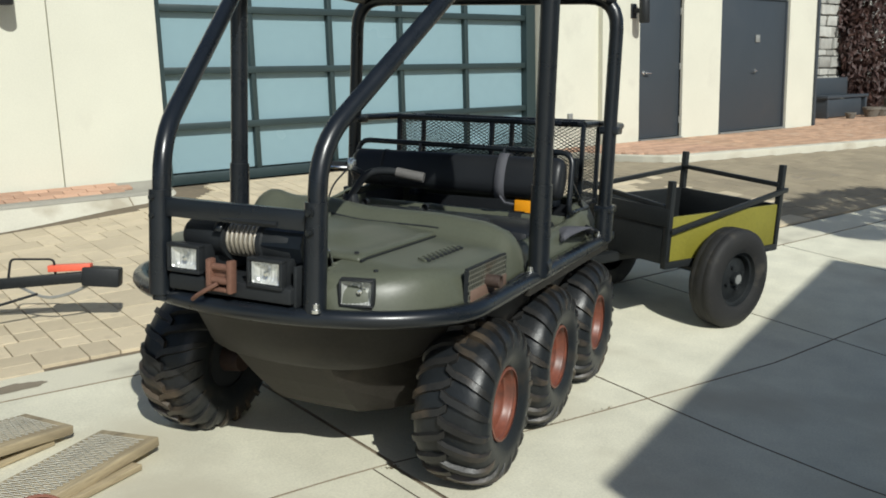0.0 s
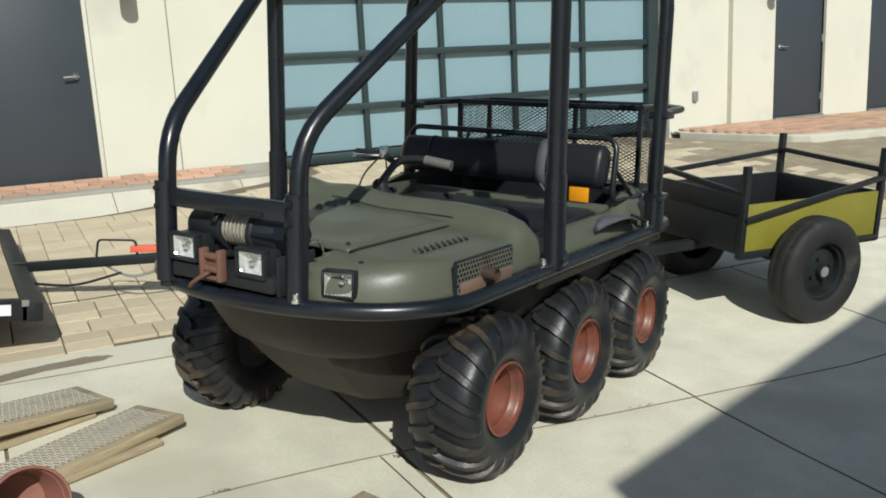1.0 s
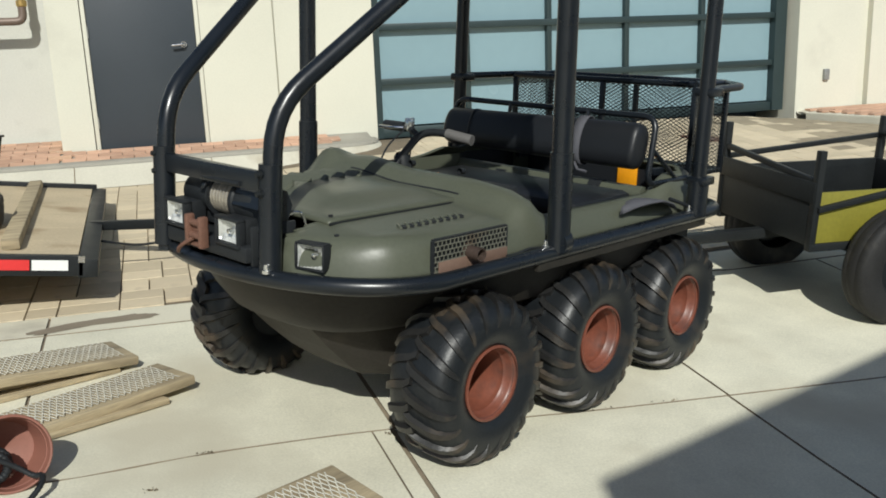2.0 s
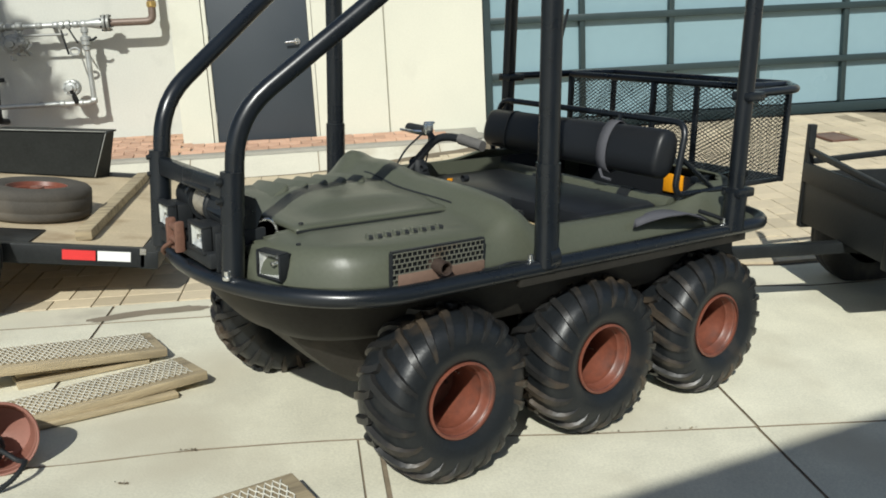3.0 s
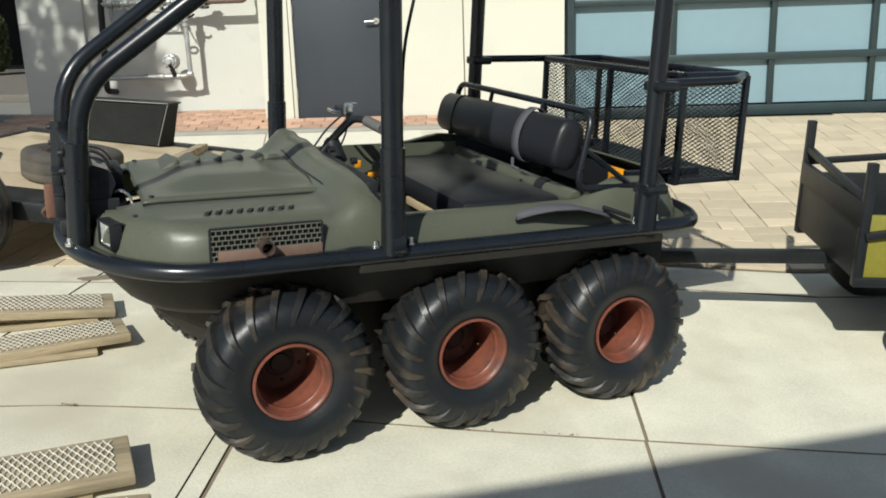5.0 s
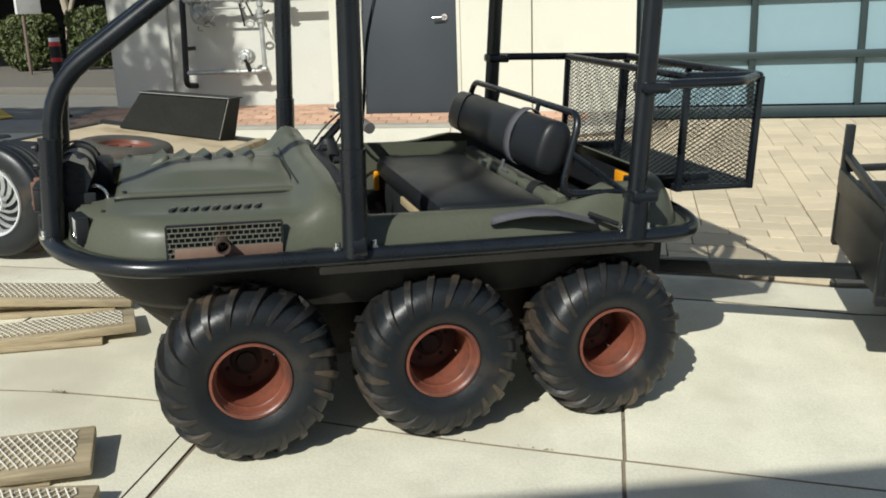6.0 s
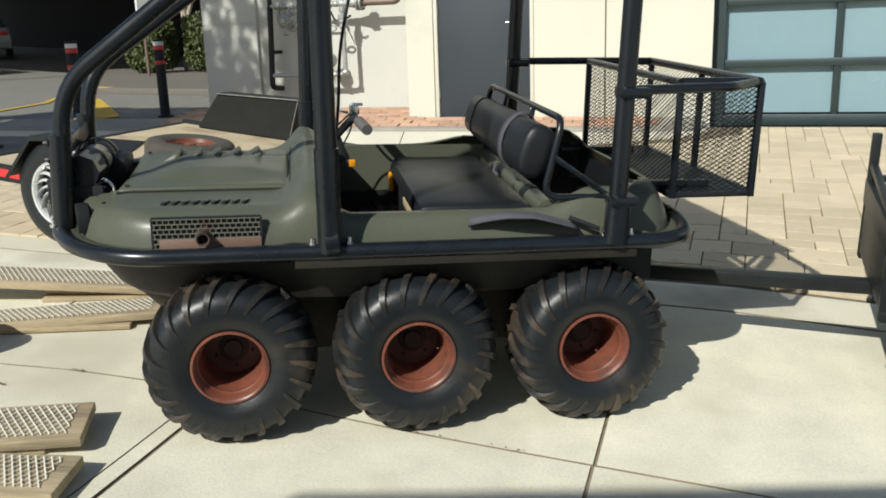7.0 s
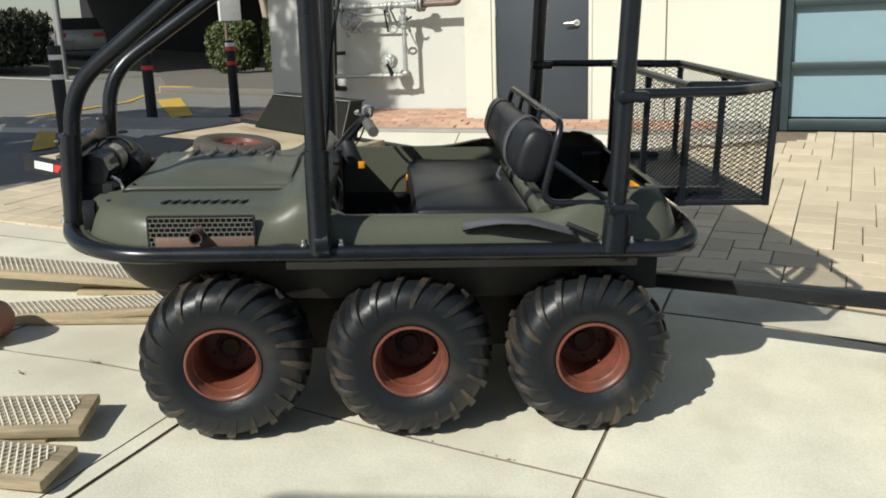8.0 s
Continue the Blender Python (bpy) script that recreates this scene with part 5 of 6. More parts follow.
def road_tyre(r, w):
    h = w / 2
    return lathe(bmesh.new(), [(r * 0.55, -h * 0.85), (r * 0.62, -h), (r * 0.8, -h * 1.06), (r * 0.93, -h * 0.95), (r * 0.985, -h * 0.78), (r, -h * 0.5), (r * 0.992, -h * 0.40), (r * 0.992, -h * 0.34), (r, -h * 0.3),
                               (r, 0.0), (r, h * 0.3), (r * 0.992, h * 0.34), (r * 0.992, h * 0.4), (r, h * 0.5), (r * 0.985, h * 0.78), (r * 0.93, h * 0.95), (r * 0.8, h * 1.06), (r * 0.62, h), (r * 0.55, h * 0.85)], 44)


def steel_rim(r, w):
    h = w / 2
    bm = bmesh.new()
    lathe(bm, [(r * 0.57, -h * 0.86), (r * 0.545, -h * 0.86), (r * 0.52, -h * 0.6), (r * 0.48, -h * 0.55), (r * 0.46, -h * 0.15), (r * 0.34, -h * 0.25), (r * 0.24, -h * 0.42), (r * 0.14, -h * 0.45), (r * 0.13, -h * 0.8), (0, -h * 0.85)], 32)
    for k in range(4):
        a = math.tau * k / 4 + 0.4
        lathe(bm, [(0, -h * 0.6), (0.011, -h * 0.58), (0.012, -h * 0.3)], 6, Matrix.Translation((r * 0.24 * math.cos(a), 0, r * 0.24 * math.sin(a))))
    return bm


ME_TT, ME_TR = finish("tyre", road_tyre(0.29, 0.155), M_DUSTY), finish("rim", steel_rim(0.29, 0.155), M_TSTEEL)
ME_TH = finish("wheel", lathe(bmesh.new(), [(0, -0.068), (0.028, -0.066), (0.03, -0.03), (0.05, -0.02), (0.05, 0.05), (0, 0.05)], 18), M_GALV)
for s in (-1, 1):
    w = new("wheel", ME_TH)
    w.parent = CT
    w.matrix_local = pose(0.45, s * (W + 0.115), 0.290, 0, 0, 0 if s < 0 else 180)
    for nm, me in (("tyre", ME_TT), ("rim", ME_TR)):
        o = new(nm, me)
        o.parent = w

# ---- ramps: wooden planks with expanded steel treads ----
def ramp(back, front, ang, rise, length, under):
    """A ramp whose short end runs between the two upper corners; its length goes back along ang (degrees), climbing by rise.
    under gives the lower plank: where it begins and ends along the length, how far it is set in and how it is turned."""
    back, front = Vector(back), Vector(front)
    u = Vector((-math.cos(radians(ang)), -math.sin(radians(ang)), rise)).normalized()
    v = (back - front) - u * u.dot(back - front)
    wd = v.length
    v.normalize()
    n = v.cross(u) if v.cross(u).z > 0 else u.cross(v)
    mid = (back + front) / 2
    base = Matrix((u, v, n)).transposed().to_4x4()
    if base.determinant() < 0:
        base = Matrix((u, -v, n)).transposed().to_4x4()
    base.translation = mid
    R = thing("loading_ramp", base, "weathered wooden loading ramp plank topped with expanded steel mesh", "ramp", "loading ramps")
    part("plank", box(bmesh.new(), (length / 2, 0, -0.018), (length, wd, 0.036), None, bevel=0.006), M_WOOD, R)
    bm = bmesh.new()
    expanded(bm, (0.05, wd / 2 - 0.026, 0.0065), (0, -1, 0), (1, 0, 0), wd - 0.052, length - 0.09, (0.044, 0.0125), 0.0046, 0.005)
    part("tread_mesh", bm, M_MESHGREY, R, "bright galvanised steel tread", smooth=False)
    level = Matrix.Rotation(math.atan2(u.y, u.x), 4, "Z")
    a, b, inset, skew = under
    cx, cy = mid.x + u.x * (a + b) / 2, mid.y + u.y * (a + b) / 2
    slope = math.atan2(side_z(mid.x + u.x * b, mid.y + u.y * b) - side_z(mid.x + u.x * a, mid.y + u.y * a), b - a)
    lay = base.inverted() @ Matrix.Translation((cx, cy, side_z(cx, cy) + 0.011)) @ level @ Matrix.Rotation(-slope, 4, "Y")
    part("under_plank", box(bmesh.new(), (0, 0, 0), (b - a, wd - 2 * inset, 0.021), None, bevel=0.003), M_WOOD, R, m=lay @ Matrix.Rotation(radians(skew), 4, "Z"))
    # packing set back between the lower plank and the upper one
    p = mid + u * ((a + b) / 2)
    gap = p.z - 0.036 - side_z(p.x, p.y) - 0.019
    if gap > 0.004:
        part("packing", box(bmesh.new(), ((a + b) / 2, 0, -0.036 - gap / 2), (b - a - 0.02, wd - 0.13, gap + 0.004), None), M_WOOD, R)
    return R


ramp((1.116, 3.113, 0.213), (1.234, 2.894, 0.215), 31, 0.015, 1.15, (0.13, 0.95, -0.012, -3))
ramp((0.934, 3.435, 0.228), (1.046, 3.213, 0.217), 26, 0.12, 1.25, (0.08, 0.585, 0.015, 0))
ramp((1.571, 2.031, 0.184), (1.675, 1.824, 0.157), 26.8, 0.03, 1.05, (0.12, 0.95, 0.02, 0))
ramp((1.73, 1.74, 0.144), (1.818, 1.548, 0.124), 14, 0.04, 1.0, (0.12, 0.9, 0.02, 0))

# ---- flower pot with hose ----
def corrugated(bm, pts, r, pitch=0.012, sides=12):
    """A ribbed hose along pts."""
    path = smooth_path(pts, 0.09, 10)
    fine = [path[0]]
    for p in path[1:]:
        while (p - fine[-1]).length > pitch / 2:
            fine.append(fine[-1] + (p - fine[-1]).normalized() * pitch / 2)
    side, rings = None, []
    for i, p in enumerate(fine):
        d = (fine[min(i + 1, len(fine) - 1)] - fine[max(i - 1, 0)]).normalized()
        side = d.orthogonal().normalized() if side is None else (side - d * side.dot(d)).normalized()
        up = d.cross(side)
        k = r if i % 2 else r * 0.82
        rings.append([bm.verts.new(p + (side * math.cos(q * math.tau / sides) + up * math.sin(q * math.tau / sides)) * k) for q in range(sides)])
    for u, v in zip(rings, rings[1:]):
        for q in range(sides):
            bm.faces.new((u[q], u[(q + 1) % sides], v[(q + 1) % sides], v[q]))
    bm.faces.new(rings[0][::-1])
    bm.faces.new(rings[-1])
    return bm


PZ = side_z(0.68, 2.28)
mouth = Vector((0.24, -0.91, 0.24)).normalized()
rim_at = Vector((0.68, 2.262, PZ + 0.113))
POT = thing("plant_pot", Matrix.Translation(rim_at - mouth * 0.175) @ mouth.to_track_quat("Z", "Y").to_matrix().to_4x4() @ Matrix.Scale(0.72, 4), "terracotta-coloured plastic pot tipped over with ribbed black hose inside", "pot")
part("pot_body", lathe(bmesh.new(), [(0.0, 0.0), (0.10, 0.0), (0.112, 0.02), (0.140, 0.20), (0.156, 0.203), (0.160, 0.238), (0.156, 0.243), (0.149, 0.242), (0.142, 0.20), (0.112, 0.05), (0.0, 0.03)], 44, Matrix.Rotation(radians(90), 4, "X")), M_POT, POT)
HOSE = thing("ribbed_hose", pose(0, 0, 0), "ribbed black hose looping out of the tipped pot", "hose")
cs = mouth.cross(Vector((0, 0, 1))).normalized()
cu = cs.cross(mouth)
coil = []
for k in range(34):
    a = 0.5 + k * 0.42
    r_ = 0.050 - 0.0006 * k
    coil.append(rim_at - mouth * (0.075 - 0.0028 * k) + cs * (r_ * math.cos(a)) + cu * (r_ * math.sin(a) - 0.030) + cs * 0.048)
part("hose_coil", corrugated(bmesh.new(), coil, 0.013), M_MATTE, HOSE)
part("hose_tail", corrugated(bmesh.new(), [coil[-1], rim_at + mouth * 0.02 + Vector((0.01, 0, -0.04)), (0.735, 2.235, PZ + 0.045), (0.765, 2.215, PZ + 0.055), (0.762, 2.17, PZ + 0.045), (0.725, 2.13, PZ + 0.016), (0.66, 2.09, PZ + 0.012), (0.56, 2.06, PZ + 0.014)], 0.009), M_MATTE, HOSE)

# ---- flatbed trailer ----
FT = thing("flatbed_trailer", pose(0, 0, 0), "low flatbed trailer with weathered plywood deck and black frame", "trailer")
D_TILT = math.degrees(math.atan(0.13))
FT.matrix_world = pose(0.80, 0, 0.45, 0, D_TILT, 0)
NY, FY, DL = 4.16, 6.52, 1.80
for k in range(6):
    w = (FY - NY) / 6
    part("deck_board", boxes(((-DL / 2, NY + w * (k + 0.5), -0.01), (DL, w - 0.0025, 0.02))), M_PLY, FT, "weathered plywood deck board")
for nm, c, sz in (("near_rail", (-DL / 2, NY - 0.025, -0.035), (DL + 0.06, 0.05, 0.10)), ("far_rail", (-DL / 2, FY + 0.025, -0.02), (DL + 0.06, 0.05, 0.10)),
                  ("front_rail", (0.05, (NY + FY) / 2, -0.045), (0.09, FY - NY + 0.1, 0.09)), ("rear_rail", (-DL - 0.03, (NY + FY) / 2, -0.04), (0.05, FY - NY, 0.09))):
    part(nm, boxes((c, sz), bevel=0.004), M_TSTEEL, FT)
for k in range(4):
    part("deck_joist", boxes(((-0.3 - 0.42 * k, (NY + FY) / 2, -0.05), (0.05, FY - NY - 0.02, 0.06))), M_TSTEEL, FT)
for k, col in ((0, M_WHITE), (1, M_RED), (9, M_WHITE), (8, M_RED)):
    part("tape", boxes(((-0.12 - 0.17 * k, NY - 0.053, -0.03), (0.16, 0.004, 0.05))), col, FT, "white reflective tape" if col is M_WHITE else "red reflective tape")
part("near_bracket", boxes(((0.02, NY - 0.052, 0.0), (0.03, 0.006, 0.03))), M_CHROME, FT)
FTI = FT.matrix_world.inverted()


def ft(*p):
    return FTI @ Vector(p)


bm = bmesh.new()
bar(bm, ft(0.82, 5.17, 0.42), ft(1.58, 4.68, 0.455), 0.055, 0.055)
part("tongue", bm, M_TSTEEL, FT)
bm = bmesh.new()
bar(bm, ft(1.42, 4.80, 0.505), ft(1.60, 4.68, 0.505), 0.06, 0.035)
part("coupler_cover", bm, M_ORANGERED, FT, "faded orange-red coupler cover")
bm = bmesh.new()
bar(bm, ft(1.56, 4.70, 0.46), ft(1.72, 4.60, 0.44), 0.10, 0.10)
part("coupler", bm, M_MATTE, FT)
part("latch_loop", tube(bmesh.new(), [ft(1.24, 4.90, 0.46), ft(1.26, 4.89, 0.565), ft(1.44, 4.77, 0.555), ft(1.44, 4.77, 0.46)], 0.0065, 6, bend=0.025), M_MATTE, FT)
part("safety_chain", tube(bmesh.new(), [ft(1.28, 4.86, 0.42), ft(1.38, 4.78, 0.35), ft(1.50, 4.72, 0.37), ft(1.62, 4.64, 0.44)], 0.008, 6, bend=0.06), M_GALV, FT)
part("brake_cable", tube(bmesh.new(), [ft(0.86, 4.80, 0.40), ft(1.1, 4.85, 0.33), ft(1.35, 4.80, 0.38)], 0.008, 6, bend=0.1), M_MATTE, FT)
bm = bmesh.new()
bar(bm, (0.495, 4.30, 0.519), (0.437, 6.46, 0.527), 0.085, 0.055)
solid("loose_board", bm, M_WOOD, "weathered grey beam lying across the trailer deck", "board")
# thin dark quad on the left part of the deck
bm = bmesh.new()
prism(bm, [(-1.86, 5.31), (-1.47, 5.48), (-1.17, 4.77), (-1.55, 4.60)], 0.001, 0.012)
part("dark_deck_sheet", bm, M_MATTE, FT, "thin dark sheet on the deck", smooth=False)
part("deck_plate", boxes(((-0.90, NY + 0.17, 0.005), (0.70, 0.33, 0.010)), bevel=0.002), M_TSTEEL, FT, "dark steel plate over the wheel")
# trailer road wheel with a bright rim
TWM = FT.matrix_world.inverted() @ pose(-0.14, 4.0, 0.53, 0, 0, -4)
ME_FT = finish("tyre", road_tyre(0.315, 0.17), M_RUBBER)


def alloy_bm(r):
    """Turbine rim: swept blades between hub and lip."""
    bm = bmesh.new()
    lathe(bm, [(r * 0.69, -0.078), (r * 0.67, -0.094), (r * 0.63, -0.090), (r * 0.60, -0.07), (r * 0.58, -0.04)], 40)
    lathe(bm, [(r * 0.26, -0.05), (r * 0.24, -0.078), (r * 0.13, -0.086), (r * 0.12, -0.096), (0, -0.098)], 24)
    for k in range(15):
        a = math.tau * k / 15
        prev = None
        for j in range(6):
            f = j / 5
            rr = r * (0.20 + 0.43 * f)
            ang = a + 0.75 * f ** 1.2
            w = 0.16 - 0.03 * f
            ring = [bm.verts.new((rr * math.cos(ang + d * w), y, rr * math.sin(ang + d * w))) for d, y in ((-0.5, -0.066), (0.45, -0.082), (0.6, -0.070), (0.5, -0.05))]
            if prev:
                for q in range(4):
                    bm.faces.new((prev[q], prev[(q + 1) % 4], ring[(q + 1) % 4], ring[q]))
            prev = ring
    for k in range(5):
        a = math.tau * k / 5
        lathe(bm, [(0, -0.096), (0.008, -0.095), (0.009, -0.08)], 6, Matrix.Translation((r * 0.185 * math.cos(a), 0, r * 0.185 * math.sin(a))))
    return bm


tw = part("wheel", lathe(bmesh.new(), [(0.17, -0.04), (0.0, -0.04), (0, 0.06), (0.06, 0.06)], 24), M_MATTE, FT, "spoked silver trailer wheel", m=TWM)
o = new("tyre", ME_FT)
o.parent = tw
part("alloy_rim", alloy_bm(0.29), M_RIMWHITE, tw, "bright silver spoked rim")
bm = bmesh.new()
fpts = [(-0.37, 0.10), (-0.34, 0.13), (-0.14, 0.345), (0.0, 0.345), (0.02, 0.335)]
lerp_rows(bm, [[(x, -0.11, z - 0.03), (x, -0.11, z), (x, 0.13, z)] for x, z in fpts])
fender = part("fender", bm, M_TSTEEL, FT, m=TWM, smooth=False)
fm = fender.modifiers.new("thickness", "SOLIDIFY")
fm.thickness = 0.008


def deck_z(x):
    return 0.45 + 0.13 * (0.80 - x)


# spare tyre lying on the deck
SP = thing("spare_wheel", pose(0.11, 4.92, deck_z(0.11) + 0.095, 0, D_TILT, 0), "worn spare tyre with a rusty red rim lying on the deck", "spare wheel")
up = Matrix.Rotation(radians(-90), 4, "X")
part("tyre", road_tyre(0.30, 0.185), M_OLDRUBBER, SP, m=up)
part("rim", steel_rim(0.30, 0.185), M_RIM, SP, m=up)

# black tool box on the far side of the deck
TB = thing("tool_box", pose(-0.195, 6.28, deck_z(-0.195) + 0.006, 0, D_TILT, 0), "tilted black metal tool box on the trailer deck", "tool box")
bm = bmesh.new()
lo = [(-0.58, 0.10, 0.0), (0.30, 0.10, 0.0), (0.38, 0.25, 0.0), (-0.55, 0.25, 0.0)]
hi = [(-0.37, 0.06, 0.312), (0.38, 0.06, 0.345), (0.41, 0.25, 0.345), (-0.38, 0.25, 0.312)]
vl, vh = [bm.verts.new(p) for p in lo], [bm.verts.new(p) for p in hi]
for k in range(4):
    bm.faces.new((vl[k], vl[(k + 1) % 4], vh[(k + 1) % 4], vh[k]))
bm.faces.new(vh)
bm.faces.new(vl[::-1])
bmesh.ops.bevel(bm, geom=list(bm.edges), offset=0.008, segments=2, affect="EDGES")
part("case", bm, M_TOOLBOX, TB)
bm = bmesh.new()
bar(bm, (-0.38, 0.056, 0.319), (0.39, 0.056, 0.352), 0.008, 0.006)
part("lid_edge", bm, M_GALV, TB, "bright worn lid edge")
bm = bmesh.new()
bar(bm, (0.303, 0.098, 0.004), (0.386, 0.058, 0.342), 0.006, 0.006)
part("corner_edge", bm, M_GALV, TB)
bm = bmesh.new()
prism(bm, [(-0.39, 0.062), (0.395, 0.062), (0.415, 0.262), (-0.37, 0.262)], 0.0, 0.012)
part("lid", bm, M_TOOLBOX, TB, m=pose(0.008, 0, 0.326, 0, -2.3, 0), smooth=False)

# ---- gas pipes on the recessed wall ----
GP = thing("gas_piping", pose(0.023, 8.85, 0.443), "grey gas meter piping with valves fixed to the wall", "pipes")
RUN, PY = 1.285, -0.245
LOW = 0.55


def fitting(x, z, r, w, axis="Z", material=M_GALV, name="coupling", label="", y=PY):
    """A hexagonal or round pipe fitting with chamfered ends."""
    bm = bmesh.new()
    turn = Matrix.Rotation(radians(90), 4, axis)
    lathe(bm, [(0, -w), (r * 0.78, -w), (r, -w * 0.7), (r, w * 0.7), (r * 0.78, w), (0, w)], 10, Matrix.Translation((x, y, z)) @ turn)
    return part(name, bm, material, GP, label)


for pts, r, mt in [([(-1.20, PY, RUN), (-0.35, PY, RUN)], 0.024, M_GALVLIGHT), ([(-0.10, PY, RUN), (0.29, PY, RUN), (0.292, PY, 1.42)], 0.036, M_BROWNPIPE),
                   ([(0.292, PY, 1.46), (0.292, PY, 2.7)], 0.036, M_BROWNPIPE),
                   ([(-0.350, PY, RUN), (-0.345, PY, LOW), (-1.24, PY, LOW)], 0.025, M_GALVLIGHT),
                   ([(-1.20, PY, RUN), (-1.215, PY, 0.9), (-1.24, PY, 0.42), (-1.24, -0.02, 0.40)], 0.032, M_TSTEEL),
                   ([(-1.20, PY, RUN), (-1.20, PY, 1.6), (-1.20, -0.02, 1.64)], 0.026, M_TSTEEL),
                   ([(-0.90, PY - 0.03, 1.20), (-0.50, PY - 0.03, 1.197)], 0.012, M_GALV), ([(-1.10, PY, RUN), (-1.10, PY, 1.12)], 0.022, M_GALV),
                   ([(-0.93, PY, RUN), (-0.93, PY, 1.10), (-0.86, PY, 1.02)], 0.020, M_GALV)]:
    part("pipe", tube(bmesh.new(), pts, r, 12, bend=0.07), mt, GP)
# tapered reducer and flange between the grey run and the brown pipe
bm = bmesh.new()
lathe(bm, [(0, -0.16), (0.030, -0.16), (0.034, -0.12), (0.052, -0.02), (0.052, 0.02), (0, 0.02)], 18, Matrix.Translation((-0.19, PY, RUN)) @ Matrix.Rotation(radians(-90), 4, "Z"))
part("reducer", bm, M_GALVLIGHT, GP)
for x, r in ((-0.160, 0.082), (-0.122, 0.082)):
    fitting(x, RUN, r, 0.016, name="flange")
for k in range(6):
    a = math.tau * (k + 0.5) / 6
    part("bolt", tube(bmesh.new(), [(-0.19, PY + 0.064 * math.cos(a), RUN + 0.064 * math.sin(a)), (-0.09, PY + 0.064 * math.cos(a), RUN + 0.064 * math.sin(a))], 0.008, 6), M_TSTEEL, GP)
for x, r, w in ((-0.35, 0.038, 0.034), (-0.42, 0.034, 0.03), (-0.49, 0.046, 0.022), (-0.545, 0.040, 0.022), (-0.60, 0.034, 0.03), (-0.75, 0.032, 0.03), (-0.93, 0.042, 0.036), (-1.02, 0.036, 0.03), (-1.10, 0.046, 0.036)):
    fitting(x, RUN, r, w, material=M_GALVLIGHT if x > -0.7 else M_GALV)
for z, r in ((1.225, 0.036), (1.15, 0.050), (1.11, 0.046), (1.06, 0.036)):
    fitting(-0.349, z, r, 0.024, "X", M_GALVLIGHT, "valve_collar")
part("valve_lever", tube(bmesh.new(), [(-0.349, PY, 1.13), (-0.27, PY - 0.03, 1.14), (-0.24, PY - 0.03, 1.16)], 0.012, 8), M_TSTEEL, GP)
for x, z in ((-0.345, LOW + 0.02), (-0.47, LOW), (-0.64, LOW)):
    fitting(x, z, 0.034, 0.026, "Z", M_GALVLIGHT)
fitting(0.292, 1.44, 0.046, 0.03, "X", M_BRASS, "brass_union", "brass pipe union")
# flat levers and the vent ring under the run
for x, z, dx, dz in ((-0.550, 1.24, 0.045, -0.23), (-0.480, 1.25, 0.07, -0.14)):
    bm = bmesh.new()
    bar(bm, (x, PY - 0.05, z), (x + dx, PY - 0.06, z + dz), 0.024, 0.010)
    part("valve_lever", bm, M_TSTEEL, GP)
    part("lever_pivot", tube(bmesh.new(), [(x, PY, z + 0.03), (x, PY - 0.07, z + 0.01)], 0.018, 8), M_GALV, GP)
ring_ = [(-0.45 + 0.045 * math.cos(math.tau * k / 14), PY - 0.05, 1.035 + 0.032 * math.sin(math.tau * k / 14)) for k in range(14)]
part("vent_ring", tube(bmesh.new(), ring_, 0.011, 8, closed=True), M_GALVLIGHT, GP)
for x, z, r, mt in ((-0.529, 0.70, 0.078, M_GALVLIGHT), (-1.0, 1.13, 0.095, M_GALV), (-0.915, 1.13, 0.055, M_GALV)):
    bm = bmesh.new()
    c = Matrix.Translation((x, PY - 0.02, z))
    lathe(bm, [(0, -0.085), (r * 0.30, -0.085), (r * 0.36, -0.062), (r * 0.62, -0.058), (r * 0.74, -0.044), (r * 0.95, -0.040), (r, -0.028), (r, -0.004), (r * 0.9, 0.0), (r * 0.9, 0.02), (r, 0.03), (r, 0.05), (0, 0.06)], 26, c)
    for k in range(8):
        a = math.tau * k / 8
        lathe(bm, [(0, -0.056), (0.009, -0.054), (0.009, -0.036)], 6, c @ Matrix.Translation((r * 0.84 * math.cos(a), 0, r * 0.84 * math.sin(a))))
    part("regulator", bm, mt, GP, "round bolted gas regulator")
part("valve_body", tube(bmesh.new(), [(-0.525, PY - 0.07, 0.68), (-0.502, PY - 0.02, 0.555)], 0.024, 10), M_TSTEEL, GP)
for x0, z0, x1, z1 in ((-1.08, 1.20, -1.05, 1.05), (-0.98, 1.06, -0.90, 1.02), (-0.96, 1.24, -0.86, 1.08), (-0.90, 1.05, -0.84, 1.12), (-1.03, 1.02, -0.99, 0.98)):
    part("vent_tube", tube(bmesh.new(), [(x0, PY - 0.03, z0), ((x0 + x1) / 2, PY - 0.08, (z0 + z1) / 2 - 0.02), (x1, PY - 0.03, z1)], 0.010, 7, bend=0.03), M_GALV, GP)
for x, z in ((-1.15, RUN), (-0.68, RUN), (-0.9, LOW), (-1.225, 0.8)):
    part("bracket", boxes(((x, PY / 2, z), (0.03, -PY - 0.02, 0.04))), M_TSTEEL, GP)
# end strip of the recess: slightly proud grey pilaster with a level joint
wall_multi("wall_pilaster", [(-2.16, -1.47, 8.80, 8.85, 0.3, 1.55), (-2.16, -1.47, 8.81, 8.85, 1.55, 1.565), (-2.16, -1.47, 8.80, 8.85, 1.565, WALL_TOP)], M_GREYWALL, "grey concrete pilaster with a level joint")

